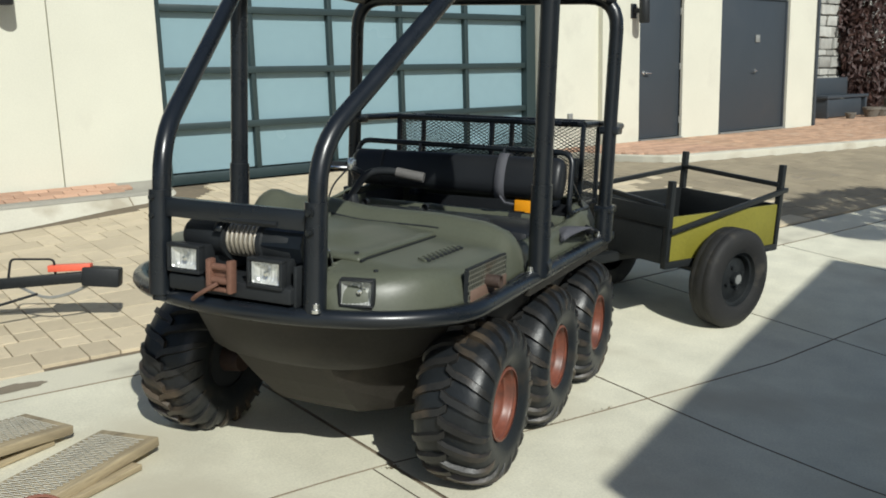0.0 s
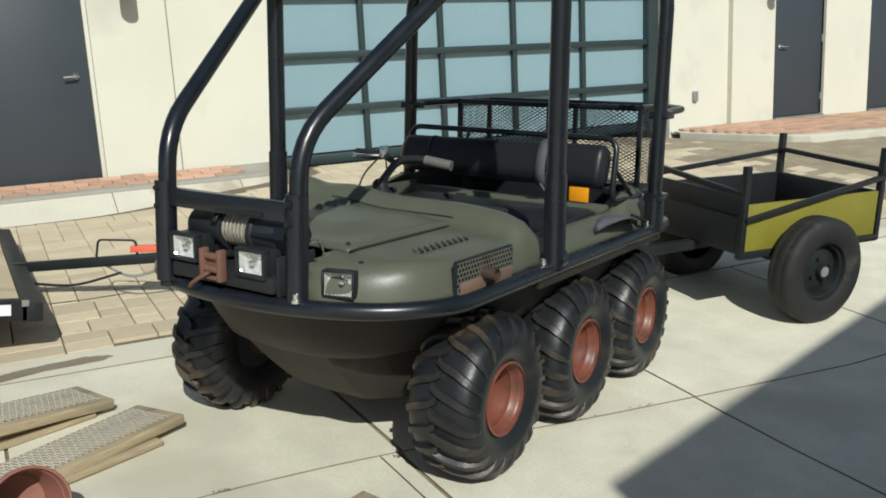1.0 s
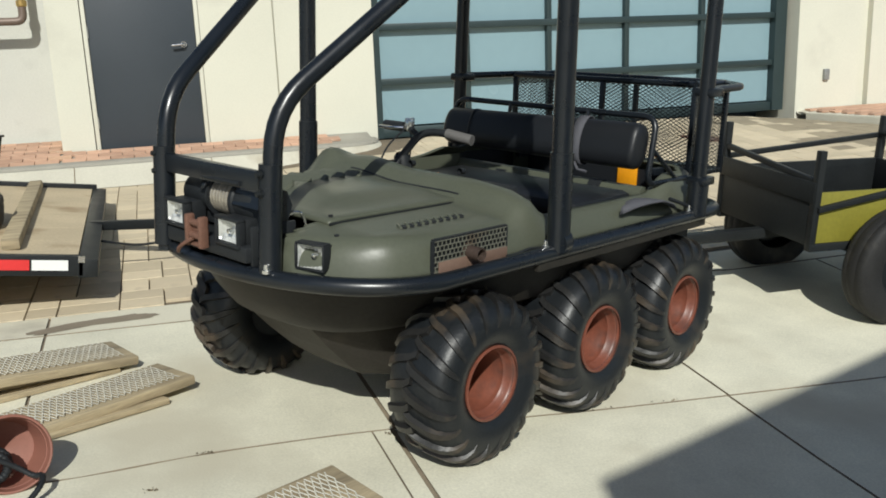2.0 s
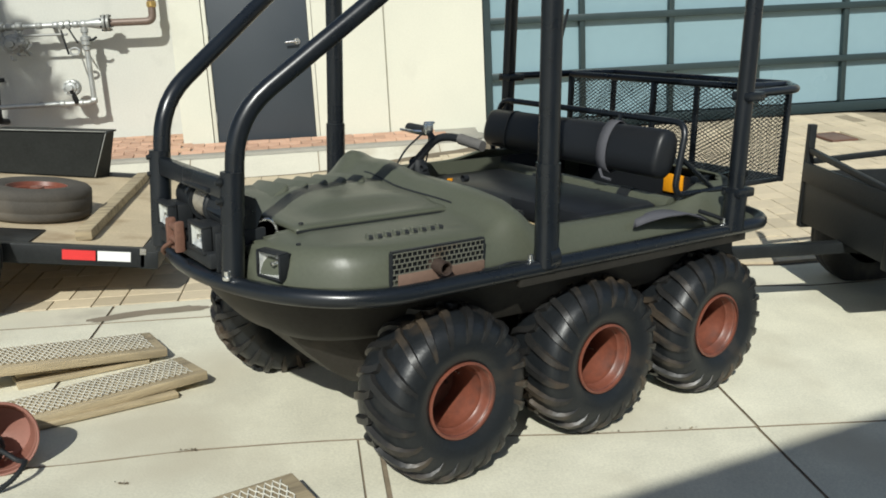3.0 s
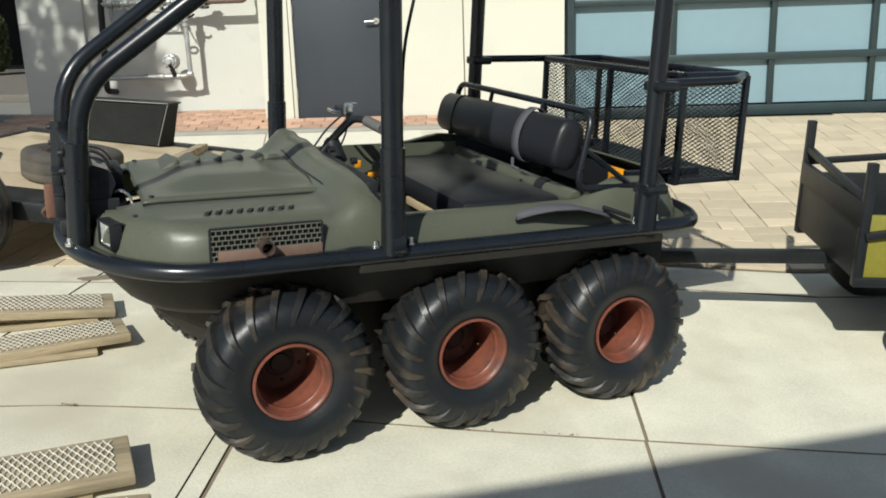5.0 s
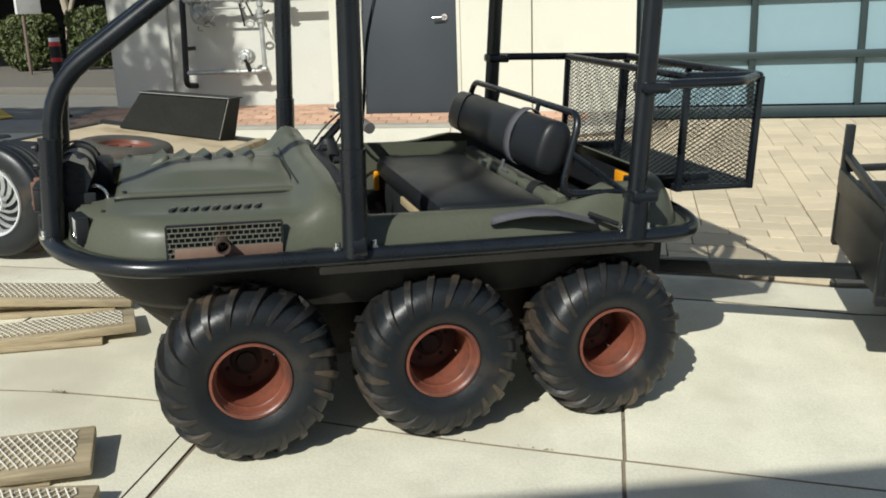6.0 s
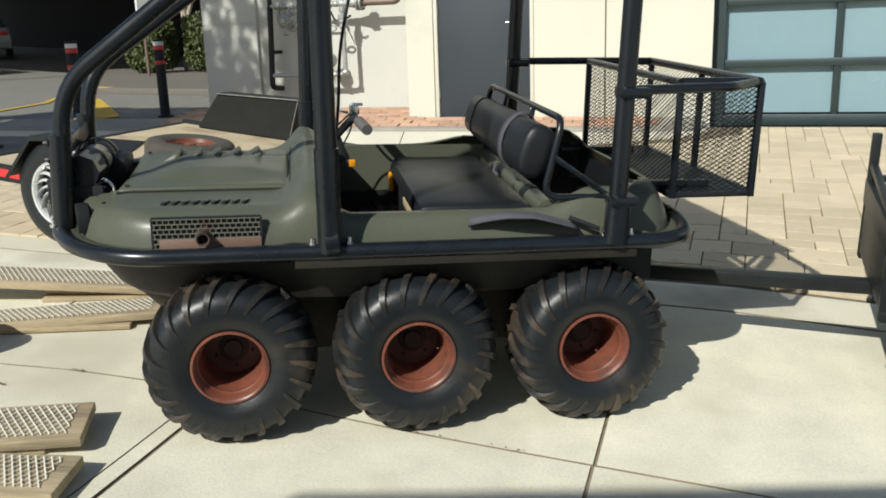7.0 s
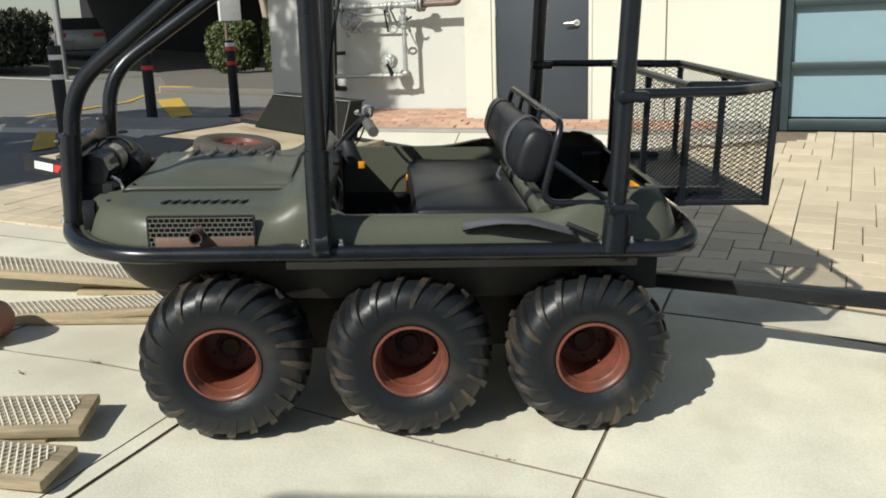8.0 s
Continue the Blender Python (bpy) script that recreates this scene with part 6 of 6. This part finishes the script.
# ---- bollards ----
for bx, by in ((-3.62, 10.0), (-3.72, 8.45), (-3.5, 6.85)):
    bo = thing("bollard", pose(bx, by, far_z(bx, by) - 0.045), "black steel bollard with white bands" if by < 7.5 else "black steel bollard with red and white bands", "bollard", "bollards")
    part("post", tube(bmesh.new(), [(0, 0, 0), (0, 0, 1.02)], 0.065, 18), M_MATTE, bo)
    part("base_collar", lathe(bmesh.new(), [(0.0, 0), (0.10, 0), (0.10, -0.02), (0.065, -0.03)], 18, Matrix.Rotation(radians(-90), 4, "X")), M_MATTE, bo)
    for z, mt in ((0.90, M_WHITE), (0.70, M_WHITE)) if by < 7.5 else ((0.965, M_WHITE), (0.91, M_RED), (0.72, M_RED)):
        part("band", tube(bmesh.new(), [(0, 0, z - 0.025), (0, 0, z + 0.025)], 0.0675, 18), mt, bo)


# ---- planting and street beyond ----
def foliage(c, s, n, material, leaf=0.05, seed=1):
    """A clipped hedge body of many small leaves."""
    rng = random.Random(seed)
    bm = bmesh.new()
    for _ in range(n):
        while True:
            p = Vector((rng.uniform(-1, 1), rng.uniform(-1, 1), rng.uniform(-1, 1)))
            q = abs(p.x) ** 4 + abs(p.y) ** 4 + abs(p.z) ** 4
            if 0.45 < q < 1.0:
                break
        k = 1 + 0.10 * noise.noise(p * 2.2 + Vector((seed, 0, 0)))
        w = Vector((c[0] + p.x * s[0] * k, c[1] + p.y * s[1] * k, c[2] + p.z * s[2] * k))
        r = Euler((rng.uniform(0, 6.3), rng.uniform(0, 6.3), rng.uniform(0, 6.3))).to_matrix()
        l = leaf * rng.uniform(0.6, 1.3)
        bm.faces.new([bm.verts.new(w + r @ Vector(v)) for v in ((-l, 0, 0), (0, -l * 0.45, 0), (l, 0, 0), (0, l * 0.45, l * 0.2))])
    return bm


def hedge(x, y, sx, sy, h, n, label, material=M_HEDGE, leaf=0.07, seed=1, z=None):
    z = far_z(x, y) - 0.045 if z is None else z
    hd = thing("hedge", pose(x, y, z), label, "hedge", "hedges")
    part("leaves", foliage((0, 0, h * 0.53), (sx, sy, h * 0.47), n, material, leaf, seed), material, hd, smooth=False)
    # solid filling whose near-black green paints the shade behind the leaves
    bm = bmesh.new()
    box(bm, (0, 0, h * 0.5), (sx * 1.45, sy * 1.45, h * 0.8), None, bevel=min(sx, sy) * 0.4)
    part("shade_core", bm, M_HEDGE_DARK, hd)
    return hd


hedge(-9.5, 18.1, 0.56, 0.5, 1.26, 4600, "clipped yellow-green hedge in a gravel bed", leaf=0.055, seed=3, z=0.68)
hedge(-8.0, 18.2, 0.50, 0.5, 1.36, 4200, "taller clipped yellow-green shrub in a gravel bed", leaf=0.055, seed=4, z=0.68)
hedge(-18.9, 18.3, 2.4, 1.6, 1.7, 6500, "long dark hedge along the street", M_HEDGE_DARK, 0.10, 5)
bm = bmesh.new()
bed_z = lambda x, y: 0.54 + 0.17 * step(14.5, 17.6, y)
slope_piece(bm, [(-9.2, 15.2), (-4.0, 13.6), (-3.8, 17.6), (-11.4, 17.6)], bed_z, 0.3)
slope_piece(bm, [(-11.4, 17.6), (-3.8, 17.6), (-3.0, 26.0), (-13.8, 26.0), (-13.4, 20.0)], bed_z, 0.3)
bed = solid("gravel_bed", bm, M_GRAVEL, "raised grey gravel planting bed with kerb", "planting bed", kind="structure", smooth=False)
bm = bmesh.new()
bar(bm, (-9.3, 15.2, 0.48), (-4.0, 13.55, 0.48), 0.16, 0.15)
part("bed_kerb", bm, M_GRAVEL, bed)
bm = bmesh.new()
bar(bm, (-9.35, 15.25, 0.485), (-8.3, 14.92, 0.485), 0.18, 0.16)
part("painted_kerb", bm, M_YELLOW_LINE, bed)
def paint(rows, name, material, label):
    """A thin coat of paint on the street, given as pairs of points across the line."""
    bm = bmesh.new()
    fine = []
    for (a, b), (c, d) in zip(rows, rows[1:]):
        for k in range(6):
            fine.append((Vector(a).lerp(Vector(c), k / 6), Vector(b).lerp(Vector(d), k / 6)))
    fine.append(tuple(Vector(p) for p in rows[-1]))
    lerp_rows(bm, [[(p.x, p.y, far_z(p.x, p.y) - 0.030) for p in (u, u.lerp(v, 0.5), v)] for u, v in fine])
    return solid(name, bm, material, label, "road marking", kind="structure", smooth=False)


paint([((-6.6, 7.6), (-6.72, 7.6)), ((-6.89, 9.0), (-7.02, 9.0)), ((-7.12, 10.4), (-7.26, 10.4)), ((-7.75, 12.5), (-7.9, 12.5)), ((-8.95, 14.3), (-9.1, 14.35)), ((-9.25, 15.1), (-9.4, 15.1))], "road_marking", M_YELLOW_LINE, "worn yellow line painted on the asphalt")
paint([((-7.55, 12.95), (-7.4, 13.45)), ((-5.31, 10.55), (-5.15, 10.91)), ((-4.3, 9.5), (-4.3, 9.94))], "road_patch", M_YELLOW_LINE, "yellow painted strip between the kerb end and the bollards")
paint([((-6.76, 9.62), (-6.86, 9.92)), ((-3.45, 6.34), (-3.41, 6.62))], "road_patch", M_YELLOW_LINE, "second worn yellow strip across the asphalt")
paint([((-17.0, 17.0), (-17.0, 17.35)), ((-12.5, 18.6), (-12.5, 18.95))], "road_line", M_WHITE, "faded white line across the street")
tree = thing("tree", pose(-9.3, 19.2, 0.66), "pale multi-stemmed tree behind the hedges", "tree")
bm = bmesh.new()
tube(bm, [(0, 0, 0), (0.1, 0, 1.2), (-0.1, 0, 2.4), (0.1, 0, 3.6)], 0.085, 8)
tube(bm, [(0.1, 0, 1.2), (0.35, 0.1, 2.0), (0.6, 0.1, 3.5)], 0.055, 8)
tube(bm, [(-0.05, 0, 2.2), (-0.5, 0, 3.0), (-0.7, 0, 3.6)], 0.045, 8)
part("trunk", bm, M_BARK, tree)
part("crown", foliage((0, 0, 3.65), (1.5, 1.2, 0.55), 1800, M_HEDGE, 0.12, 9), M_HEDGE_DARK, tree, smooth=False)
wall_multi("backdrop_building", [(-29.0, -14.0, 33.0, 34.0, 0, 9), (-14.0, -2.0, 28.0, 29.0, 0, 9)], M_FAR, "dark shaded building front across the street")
# slab above the view, added to keep sun off the far front
wall_multi("added_overhang", [(-29.0, -2.4, 16.5, 34.0, 5.0, 5.4)], M_GREYWALL, "unseen slab added to shade the building across the street")

board = thing("street_sign", pose(-8.85, 17.0, 0.62, 0, 0, 20), "grey street sign board on a rusty brown post by the hedge", "sign")
part("post", tube(bmesh.new(), [(0, 0, 0), (0, 0, 2.6)], 0.035, 10), M_BROWNPIPE, board)
# board grey is darkened to paint the shade it stands in
part("sign_board", boxes(((0.16, -0.05, 1.95), (0.46, 0.03, 1.3)), bevel=0.004), M_GALV, board)
part("edge_strip", boxes(((-0.10, -0.052, 1.95), (0.05, 0.04, 1.3)), bevel=0.004), M_WHITE, board, "white edge strip")
pole = thing("sign_post", pose(-14.95, 18.0, far_z(-14.95, 18.0) - 0.05), "pale painted steel post at the roadside", "post")
part("post", tube(bmesh.new(), [(0, 0, 0), (-0.03, 0, 3.0)], 0.085, 14), M_GALV, pole)
part("foot", lathe(bmesh.new(), [(0.0, 0), (0.14, 0), (0.14, -0.03), (0.09, -0.04)], 16, Matrix.Rotation(radians(-90), 4, "X")), M_GALV, pole)
CAR = thing("parked_car", pose(-22.0, 25.8, far_z(-22.0, 25.8) - 0.045, 0, 0, 134), "silver car with red tail lights parked across the street", "car")
bm = bmesh.new()
secs = [(-2.15, 0.45, 0.80, 0.78), (-2.1, 0.30, 0.98, 0.84), (-1.2, 0.25, 1.02, 0.88), (0.9, 0.25, 0.98, 0.88), (1.9, 0.28, 0.85, 0.84), (2.15, 0.40, 0.70, 0.74)]
prev = None
for x, z0, z1, w in secs:
    ring = [bm.verts.new(p) for p in ((x, -w, z0), (x, -w * 1.02, (z0 + z1) / 2), (x, -w * 0.93, z1), (x, w * 0.93, z1), (x, w * 1.02, (z0 + z1) / 2), (x, w, z0))]
    if prev:
        for q in range(6):
            bm.faces.new((prev[q], prev[(q + 1) % 6], ring[(q + 1) % 6], ring[q]))
    else:
        bm.faces.new(ring)
    prev = ring
bm.faces.new(prev[::-1])
part("body", bm, M_CAR, CAR)
bm = bmesh.new()
lo = [(-1.85, -0.78), (1.1, -0.78), (1.1, 0.78), (-1.85, 0.78)]
hi = [(-1.2, -0.6), (0.35, -0.6), (0.35, 0.6), (-1.2, 0.6)]
vl, vh = [bm.verts.new((*p, 0.97)) for p in lo], [bm.verts.new((*p, 1.42)) for p in hi]
for k in range(4):
    bm.faces.new((vl[k], vl[(k + 1) % 4], vh[(k + 1) % 4], vh[k]))
bm.faces.new(vh)
part("cabin", bm, M_DOOR, CAR)
for s in (-1, 1):
    part("tail_light", boxes(((-2.12, s * 0.62, 0.80), (0.08, 0.34, 0.14)), bevel=0.01), M_RED, CAR)
    for x in (-1.35, 1.35):
        w = part("wheel", road_tyre(0.31, 0.2), M_RUBBER, CAR, m=pose(x, s * 0.78, 0.31))
        part("rim", steel_rim(0.31, 0.2), M_CAR, w)

# street tree beside the trailer, whose crown shades the meter wall
shade = thing("tree", pose(-4.2, 2.4, side_z(-4.2, 2.4)), "leafy street tree standing beside the flatbed trailer", "tree")
bm = bmesh.new()
tube(bm, [(0, 0, -0.1), (0.05, 0, 1.8), (0.0, 0.1, 3.4), (0.1, 0.2, 5.0)], 0.10, 10)
for k in range(7):
    a = math.tau * k / 7
    tube(bm, [(0.03, 0.1, 3.2 + 0.15 * k), (0.6 * math.cos(a), 0.6 * math.sin(a), 4.1 + 0.15 * k), (1.3 * math.cos(a), 1.3 * math.sin(a), 4.85 + 0.15 * k)], 0.035, 6)
part("trunk", bm, M_BARK, shade)
part("crown", foliage((0.1, 0.2, 5.05), (1.7, 1.5, 1.3), 4000, M_HEDGE, 0.115, 21), M_HEDGE, shade, smooth=False)
# tree out of view, added to throw broad shade on the asphalt
big_tree = thing("tree", pose(-6.2, 1.7, side_z(-6.2, 1.7)), "broad leafy tree added out of view to shade the asphalt", "tree")
bm = bmesh.new()
tube(bm, [(0, 0, -0.1), (0.05, 0, 1.6), (-0.1, 0.1, 3.2), (0.1, 0.2, 5.0)], 0.16, 10)
for k in range(8):
    a = math.tau * k / 8
    tube(bm, [(0.0, 0.1, 2.9 + 0.15 * k), (0.9 * math.cos(a), 0.9 * math.sin(a), 4.0 + 0.15 * k), (1.9 * math.cos(a), 1.9 * math.sin(a), 4.7 + 0.12 * k)], 0.045, 6)
part("trunk", bm, M_BARK, big_tree)
part("crown", foliage((0.1, 0.1, 4.9), (2.5, 2.3, 1.4), 9500, M_HEDGE, 0.14, 22), M_HEDGE, big_tree, smooth=False)

# young tree behind the camera, whose thin crown dapples the far pavement
thin_tree = thing("tree", pose(7.1, -1.9, side_z(7.1, -1.9)), "thin young tree standing at the pavement's edge", "tree")
bm = bmesh.new()
tube(bm, [(0, 0, -0.1), (0.04, 0.02, 2.0), (0.0, 0.15, 3.6), (0.02, 0.2, 4.8)], 0.06, 8)
for k in range(6):
    a = math.tau * k / 6
    tube(bm, [(0.0, 0.12, 3.3 + 0.12 * k), (0.5 * math.cos(a), 0.2 + 0.3 * math.sin(a), 4.1 + 0.06 * k), (1.0 * math.cos(a), 0.2 + 0.45 * math.sin(a), 4.55)], 0.022, 6)
part("trunk", bm, M_BARK, thin_tree)
part("crown", foliage((0.0, 0.2, 4.6), (1.25, 0.55, 0.35), 1300, M_HEDGE, 0.12, 33), M_HEDGE, thin_tree, smooth=False)

# far end of the facade: ivy, bench, pots
solid("ivy", foliage((21.2, 9.55, 2.3), (2.3, 0.22, 1.8), 13000, M_REDLEAF, 0.085, 8), M_REDLEAF, "dark red ivy hanging over the stone wall", "ivy", kind="stuff", smooth=False)
BN = thing("bench", pose(18.2, 9.25, walk_z(18.2, 9.25)), "dark bench standing by the stone wall", "bench")
part("seat", boxes(((0, 0, 0.42), (1.7, 0.5, 0.06)), bevel=0.01), M_DOOR, BN)
part("backrest", boxes(((0, 0.25, 0.62), (1.7, 0.05, 0.36)), bevel=0.01), M_DOOR, BN)
for x in (-0.78, 0.78):
    part("leg", boxes(((x, 0, 0.20), (0.08, 0.46, 0.40)), bevel=0.01), M_DOOR, BN)
part("front_panel", boxes(((-0.1, -0.20, 0.20), (1.4, 0.03, 0.36)), bevel=0.01), M_DOOR, BN)
for px_, py_, r_, h_ in ((17.6, 8.65, 0.10, 0.12), (18.35, 8.6, 0.16, 0.20), (18.75, 8.6, 0.18, 0.18), (19.25, 8.6, 0.15, 0.36)):
    po = thing("garden_pot", pose(px_, py_, walk_z(px_, py_) + 0.001), "small pale stone pot beside the bench", "pot", "garden pots")
    part("pot_body", lathe(bmesh.new(), [(0, 0.0), (r_ * 0.7, 0), (r_, h_ * 0.7), (r_ * 1.08, h_ * 0.72), (r_ * 1.08, h_), (r_ * 0.9, h_), (r_ * 0.85, h_ * 0.7), (0, h_ * 0.7)], 16, Matrix.Rotation(radians(90), 4, "X")), M_GRAVEL, po)
    part("soil", lathe(bmesh.new(), [(0, h_ * 0.8), (r_ * 0.88, h_ * 0.8), (r_ * 0.88, h_ * 0.75)], 16, Matrix.Rotation(radians(90), 4, "X")), M_DIRT, po)

# drain cover in the apron
DX, DY = 6.51, 7.11
sl = math.degrees(math.atan((ground_z(DX, DY + 0.1) - ground_z(DX, DY - 0.1)) / 0.2))
dc = thing("drain_cover", pose(DX, DY, ground_z(DX, DY) - 0.004, sl, 0, 4), "rusty brown square access cover set in the pavers", "drain cover")
part("cover_plate", boxes(((0, 0, 0.0), (0.22, 0.31, 0.014)), bevel=0.003), M_BRUSH, dc)
part("cover_frame", boxes(((0.121, 0, -0.001), (0.020, 0.35, 0.016)), ((-0.121, 0, -0.001), (0.020, 0.35, 0.016)), ((0, 0.166, -0.001), (0.22, 0.018, 0.016)), ((0, -0.166, -0.001), (0.22, 0.018, 0.016))), M_RUST, dc)

# ---- apron pavers ----
bm = bmesh.new()
gx_ = [-2.3 + 0.2 * k for k in range(72)] + [12, 13, 14, 16, 18, 21, 24]
lerp_rows(bm, [[(x, y, ground_z(x, y) - 0.013) for y in [border_y(x) + (8.3 - border_y(x)) * k / 20 for k in range(21)]] for x in gx_])
apron = solid("paver_apron", bm, M_JOINT, "sloping apron of tan concrete pavers in mixed sizes", "paving", kind="structure", smooth=False)
PM = {}
main_rest, side_rest = bmesh.new(), bmesh.new()
rng = random.Random(7)
near = 0
# three sizes on one module, laid at random in a lattice turned a little to the border
UNIT, TURN = 0.0725, radians(-1.4)
E1, E2 = Vector((math.cos(TURN), math.sin(TURN), 0)), Vector((-math.sin(TURN), math.cos(TURN), 0))
LO = Vector((-2.3, border_y(-2.3) + 0.06, 0))


def laid(x, y):
    """Whether a point lies on the paved apron."""
    if y < border_y(x) + 0.002 or y > 8.19 or x < -2.3 or x > 13.0 or (x < 3.03 and y > 7.47):
        return False
    if 3.03 <= x < 3.75 and y > 8.2 - math.sqrt(max(0.0, 0.72 ** 2 - (x - 3.03) ** 2)):
        return False
    if x > 8.45 and y > walk_edge(x + 0.05) - 0.01:
        return False
    return not (abs(x - DX) < 0.135 and abs(y - DY) < 0.18)


def lay_paver(i, j, w, h):
    global near
    c = LO + E1 * ((i + w / 2) * UNIT) + E2 * ((j + h / 2) * UNIT)
    g = ground_z(c.x, c.y)
    gx, gy = (ground_z(c.x + 0.05, c.y) - g) / 0.05, (ground_z(c.x, c.y + 0.05) - g) / 0.05
    m = pose(c.x, c.y, g - 0.010 + rng.uniform(-0.0015, 0.0015), math.degrees(math.atan(gy)), -math.degrees(math.atan(gx)), math.degrees(TURN) + rng.uniform(-0.25, 0.25))
    lx, ly = w * UNIT - 0.007, h * UNIT - 0.007
    if near < 300 and -0.6 < c.x < 4.9 and c.y < 5.6 and w > 1:
        key = (w, h)
        if key not in PM:
            PM[key] = finish("paver", box(bmesh.new(), (0, 0, 0), (lx, ly, 0.026), None, bevel=0.0025), M_PAVER, smooth=False)
        p = new("paver", PM[key])
        p.parent = apron
        p.matrix_local = m
        near += 1
        return
    # pavers to the right take the darker tone, with a ragged border
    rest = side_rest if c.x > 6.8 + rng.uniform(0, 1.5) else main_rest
    sx, sy = lx / 2, ly / 2
    top = [rest.verts.new(m @ Vector(v)) for v in ((-sx, -sy, 0.013), (sx, -sy, 0.013), (sx, sy, 0.013), (-sx, sy, 0.013))]
    low = [rest.verts.new(m @ Vector(v)) for v in ((-sx - 0.003, -sy - 0.003, -0.004), (sx + 0.003, -sy - 0.003, -0.004), (sx + 0.003, sy + 0.003, -0.004), (-sx - 0.003, sy + 0.003, -0.004))]
    rest.faces.new(top)
    for k in range(4):
        rest.faces.new((low[k], low[(k + 1) % 4], top[(k + 1) % 4], top[k]))


def on_apron(i, j, w, h):
    return all(laid(*(LO + E1 * (u * UNIT) + E2 * (v * UNIT)).xy) for u in (i + 0.05, i + w - 0.05) for v in (j + 0.05, j + h - 0.05))


taken = set()
SIZES = ((4, 3), (4, 3), (3, 3), (3, 2), (3, 2), (2, 2), (4, 2), (2, 3))
for j in range(-1, 64):
    for i in range(0, 212):
        if (i, j) in taken or not on_apron(i, j, 1, 1):
            continue
        for w, h in rng.sample(SIZES, len(SIZES)) + [(2, 1), (1, 2), (1, 1)]:
            cells = [(i + a, j + b) for a in range(w) for b in range(h)]
            left_over = (i + w, j) not in taken and (i + w + 1, j) in taken
            if (left_over and w > 1) or taken.intersection(cells) or not on_apron(i, j, w, h):
                continue
            taken.update(cells)
            lay_paver(i, j, w, h)
            break
part("pavers_beyond", main_rest, M_PAVER_I, apron, smooth=False)["kind"] = "stuff"
part("pavers_beside", side_rest, M_PAVER_D, apron, "darker pavers", smooth=False)["kind"] = "stuff"

# damp stain on the band, dark patches on the pavers, debris in the joints
def stain(pts, f, seed, name="dark_patch"):
    rng = random.Random(seed)
    c = Vector((sum(p[0] for p in pts) / len(pts), sum(p[1] for p in pts) / len(pts)))
    ring = []
    for a, b in zip(pts, pts[1:] + pts[:1]):
        for k in range(5):
            q = Vector(a).lerp(Vector(b), k / 5)
            ring.append(q + (q - c) * rng.uniform(-0.09, 0.09))
    bm = bmesh.new()
    mid = bm.verts.new((c.x, c.y, f(c.x, c.y) + 0.0022))
    vs = [bm.verts.new((q.x, q.y, f(q.x, q.y) + 0.0022)) for q in ring]
    for k in range(len(vs)):
        bm.faces.new((mid, vs[k], vs[(k + 1) % len(vs)]))
    return solid(name, bm, M_DARK_PATCH, "dark patch on the ground", "stain", kind="structure", smooth=False)


stain([(0.54, 3.88), (0.77, 3.98), (1.02, 4.0), (1.15, 3.96), (1.09, 3.905), (0.84, 3.89), (0.63, 3.83)], side_z, 3)
# two irregular dark patches on the right-hand pavers
stain([(7.6, 4.42), (8.0, 4.62), (8.7, 4.75), (9.6, 4.8), (10.2, 4.6), (9.7, 4.45), (9.0, 4.5), (8.3, 4.38)], ground_z, 5)
stain([(8.9, 5.05), (9.4, 5.2), (10.2, 5.15), (10.6, 4.98), (9.8, 4.92)], ground_z, 6)
deb = bmesh.new()
rng = random.Random(17)
for cx, cy, rx, ry, n in ((1.3, 7.44, 1.6, 0.02, 160), (6.0, 8.33, 2.3, 0.03, 90), (1.23, 2.352, 0.035, 0.012, 16), (1.845, 2.348, 0.04, 0.014, 18), (0.66, 2.352, 0.03, 0.012, 8), (1.05, 2.15, 0.02, 0.015, 12), (2.75, 2.345, 0.4, 0.006, 16), (3.24, 2.9, 0.006, 0.5, 20)):
    for _ in range(n):
        x, y = rng.gauss(cx, rx * 0.5), rng.gauss(cy, ry * 0.5)
        l = rng.uniform(0.003, 0.007)
        r = Euler((rng.uniform(-0.6, 0.6), rng.uniform(-0.6, 0.6), rng.uniform(0, 6.3))).to_matrix()
        w = Vector((x, y, ground_z(x, y) + 0.004))
        deb.faces.new([deb.verts.new(w + r @ Vector(v)) for v in ((-l, 0, 0), (0, -l * 0.5, 0.002), (l, 0, 0), (0, l * 0.5, 0.002))])
solid("joint_debris", deb, M_DEBRIS, "dry leaf crumbs caught in the pavement joints", "debris", kind="stuff", smooth=False)
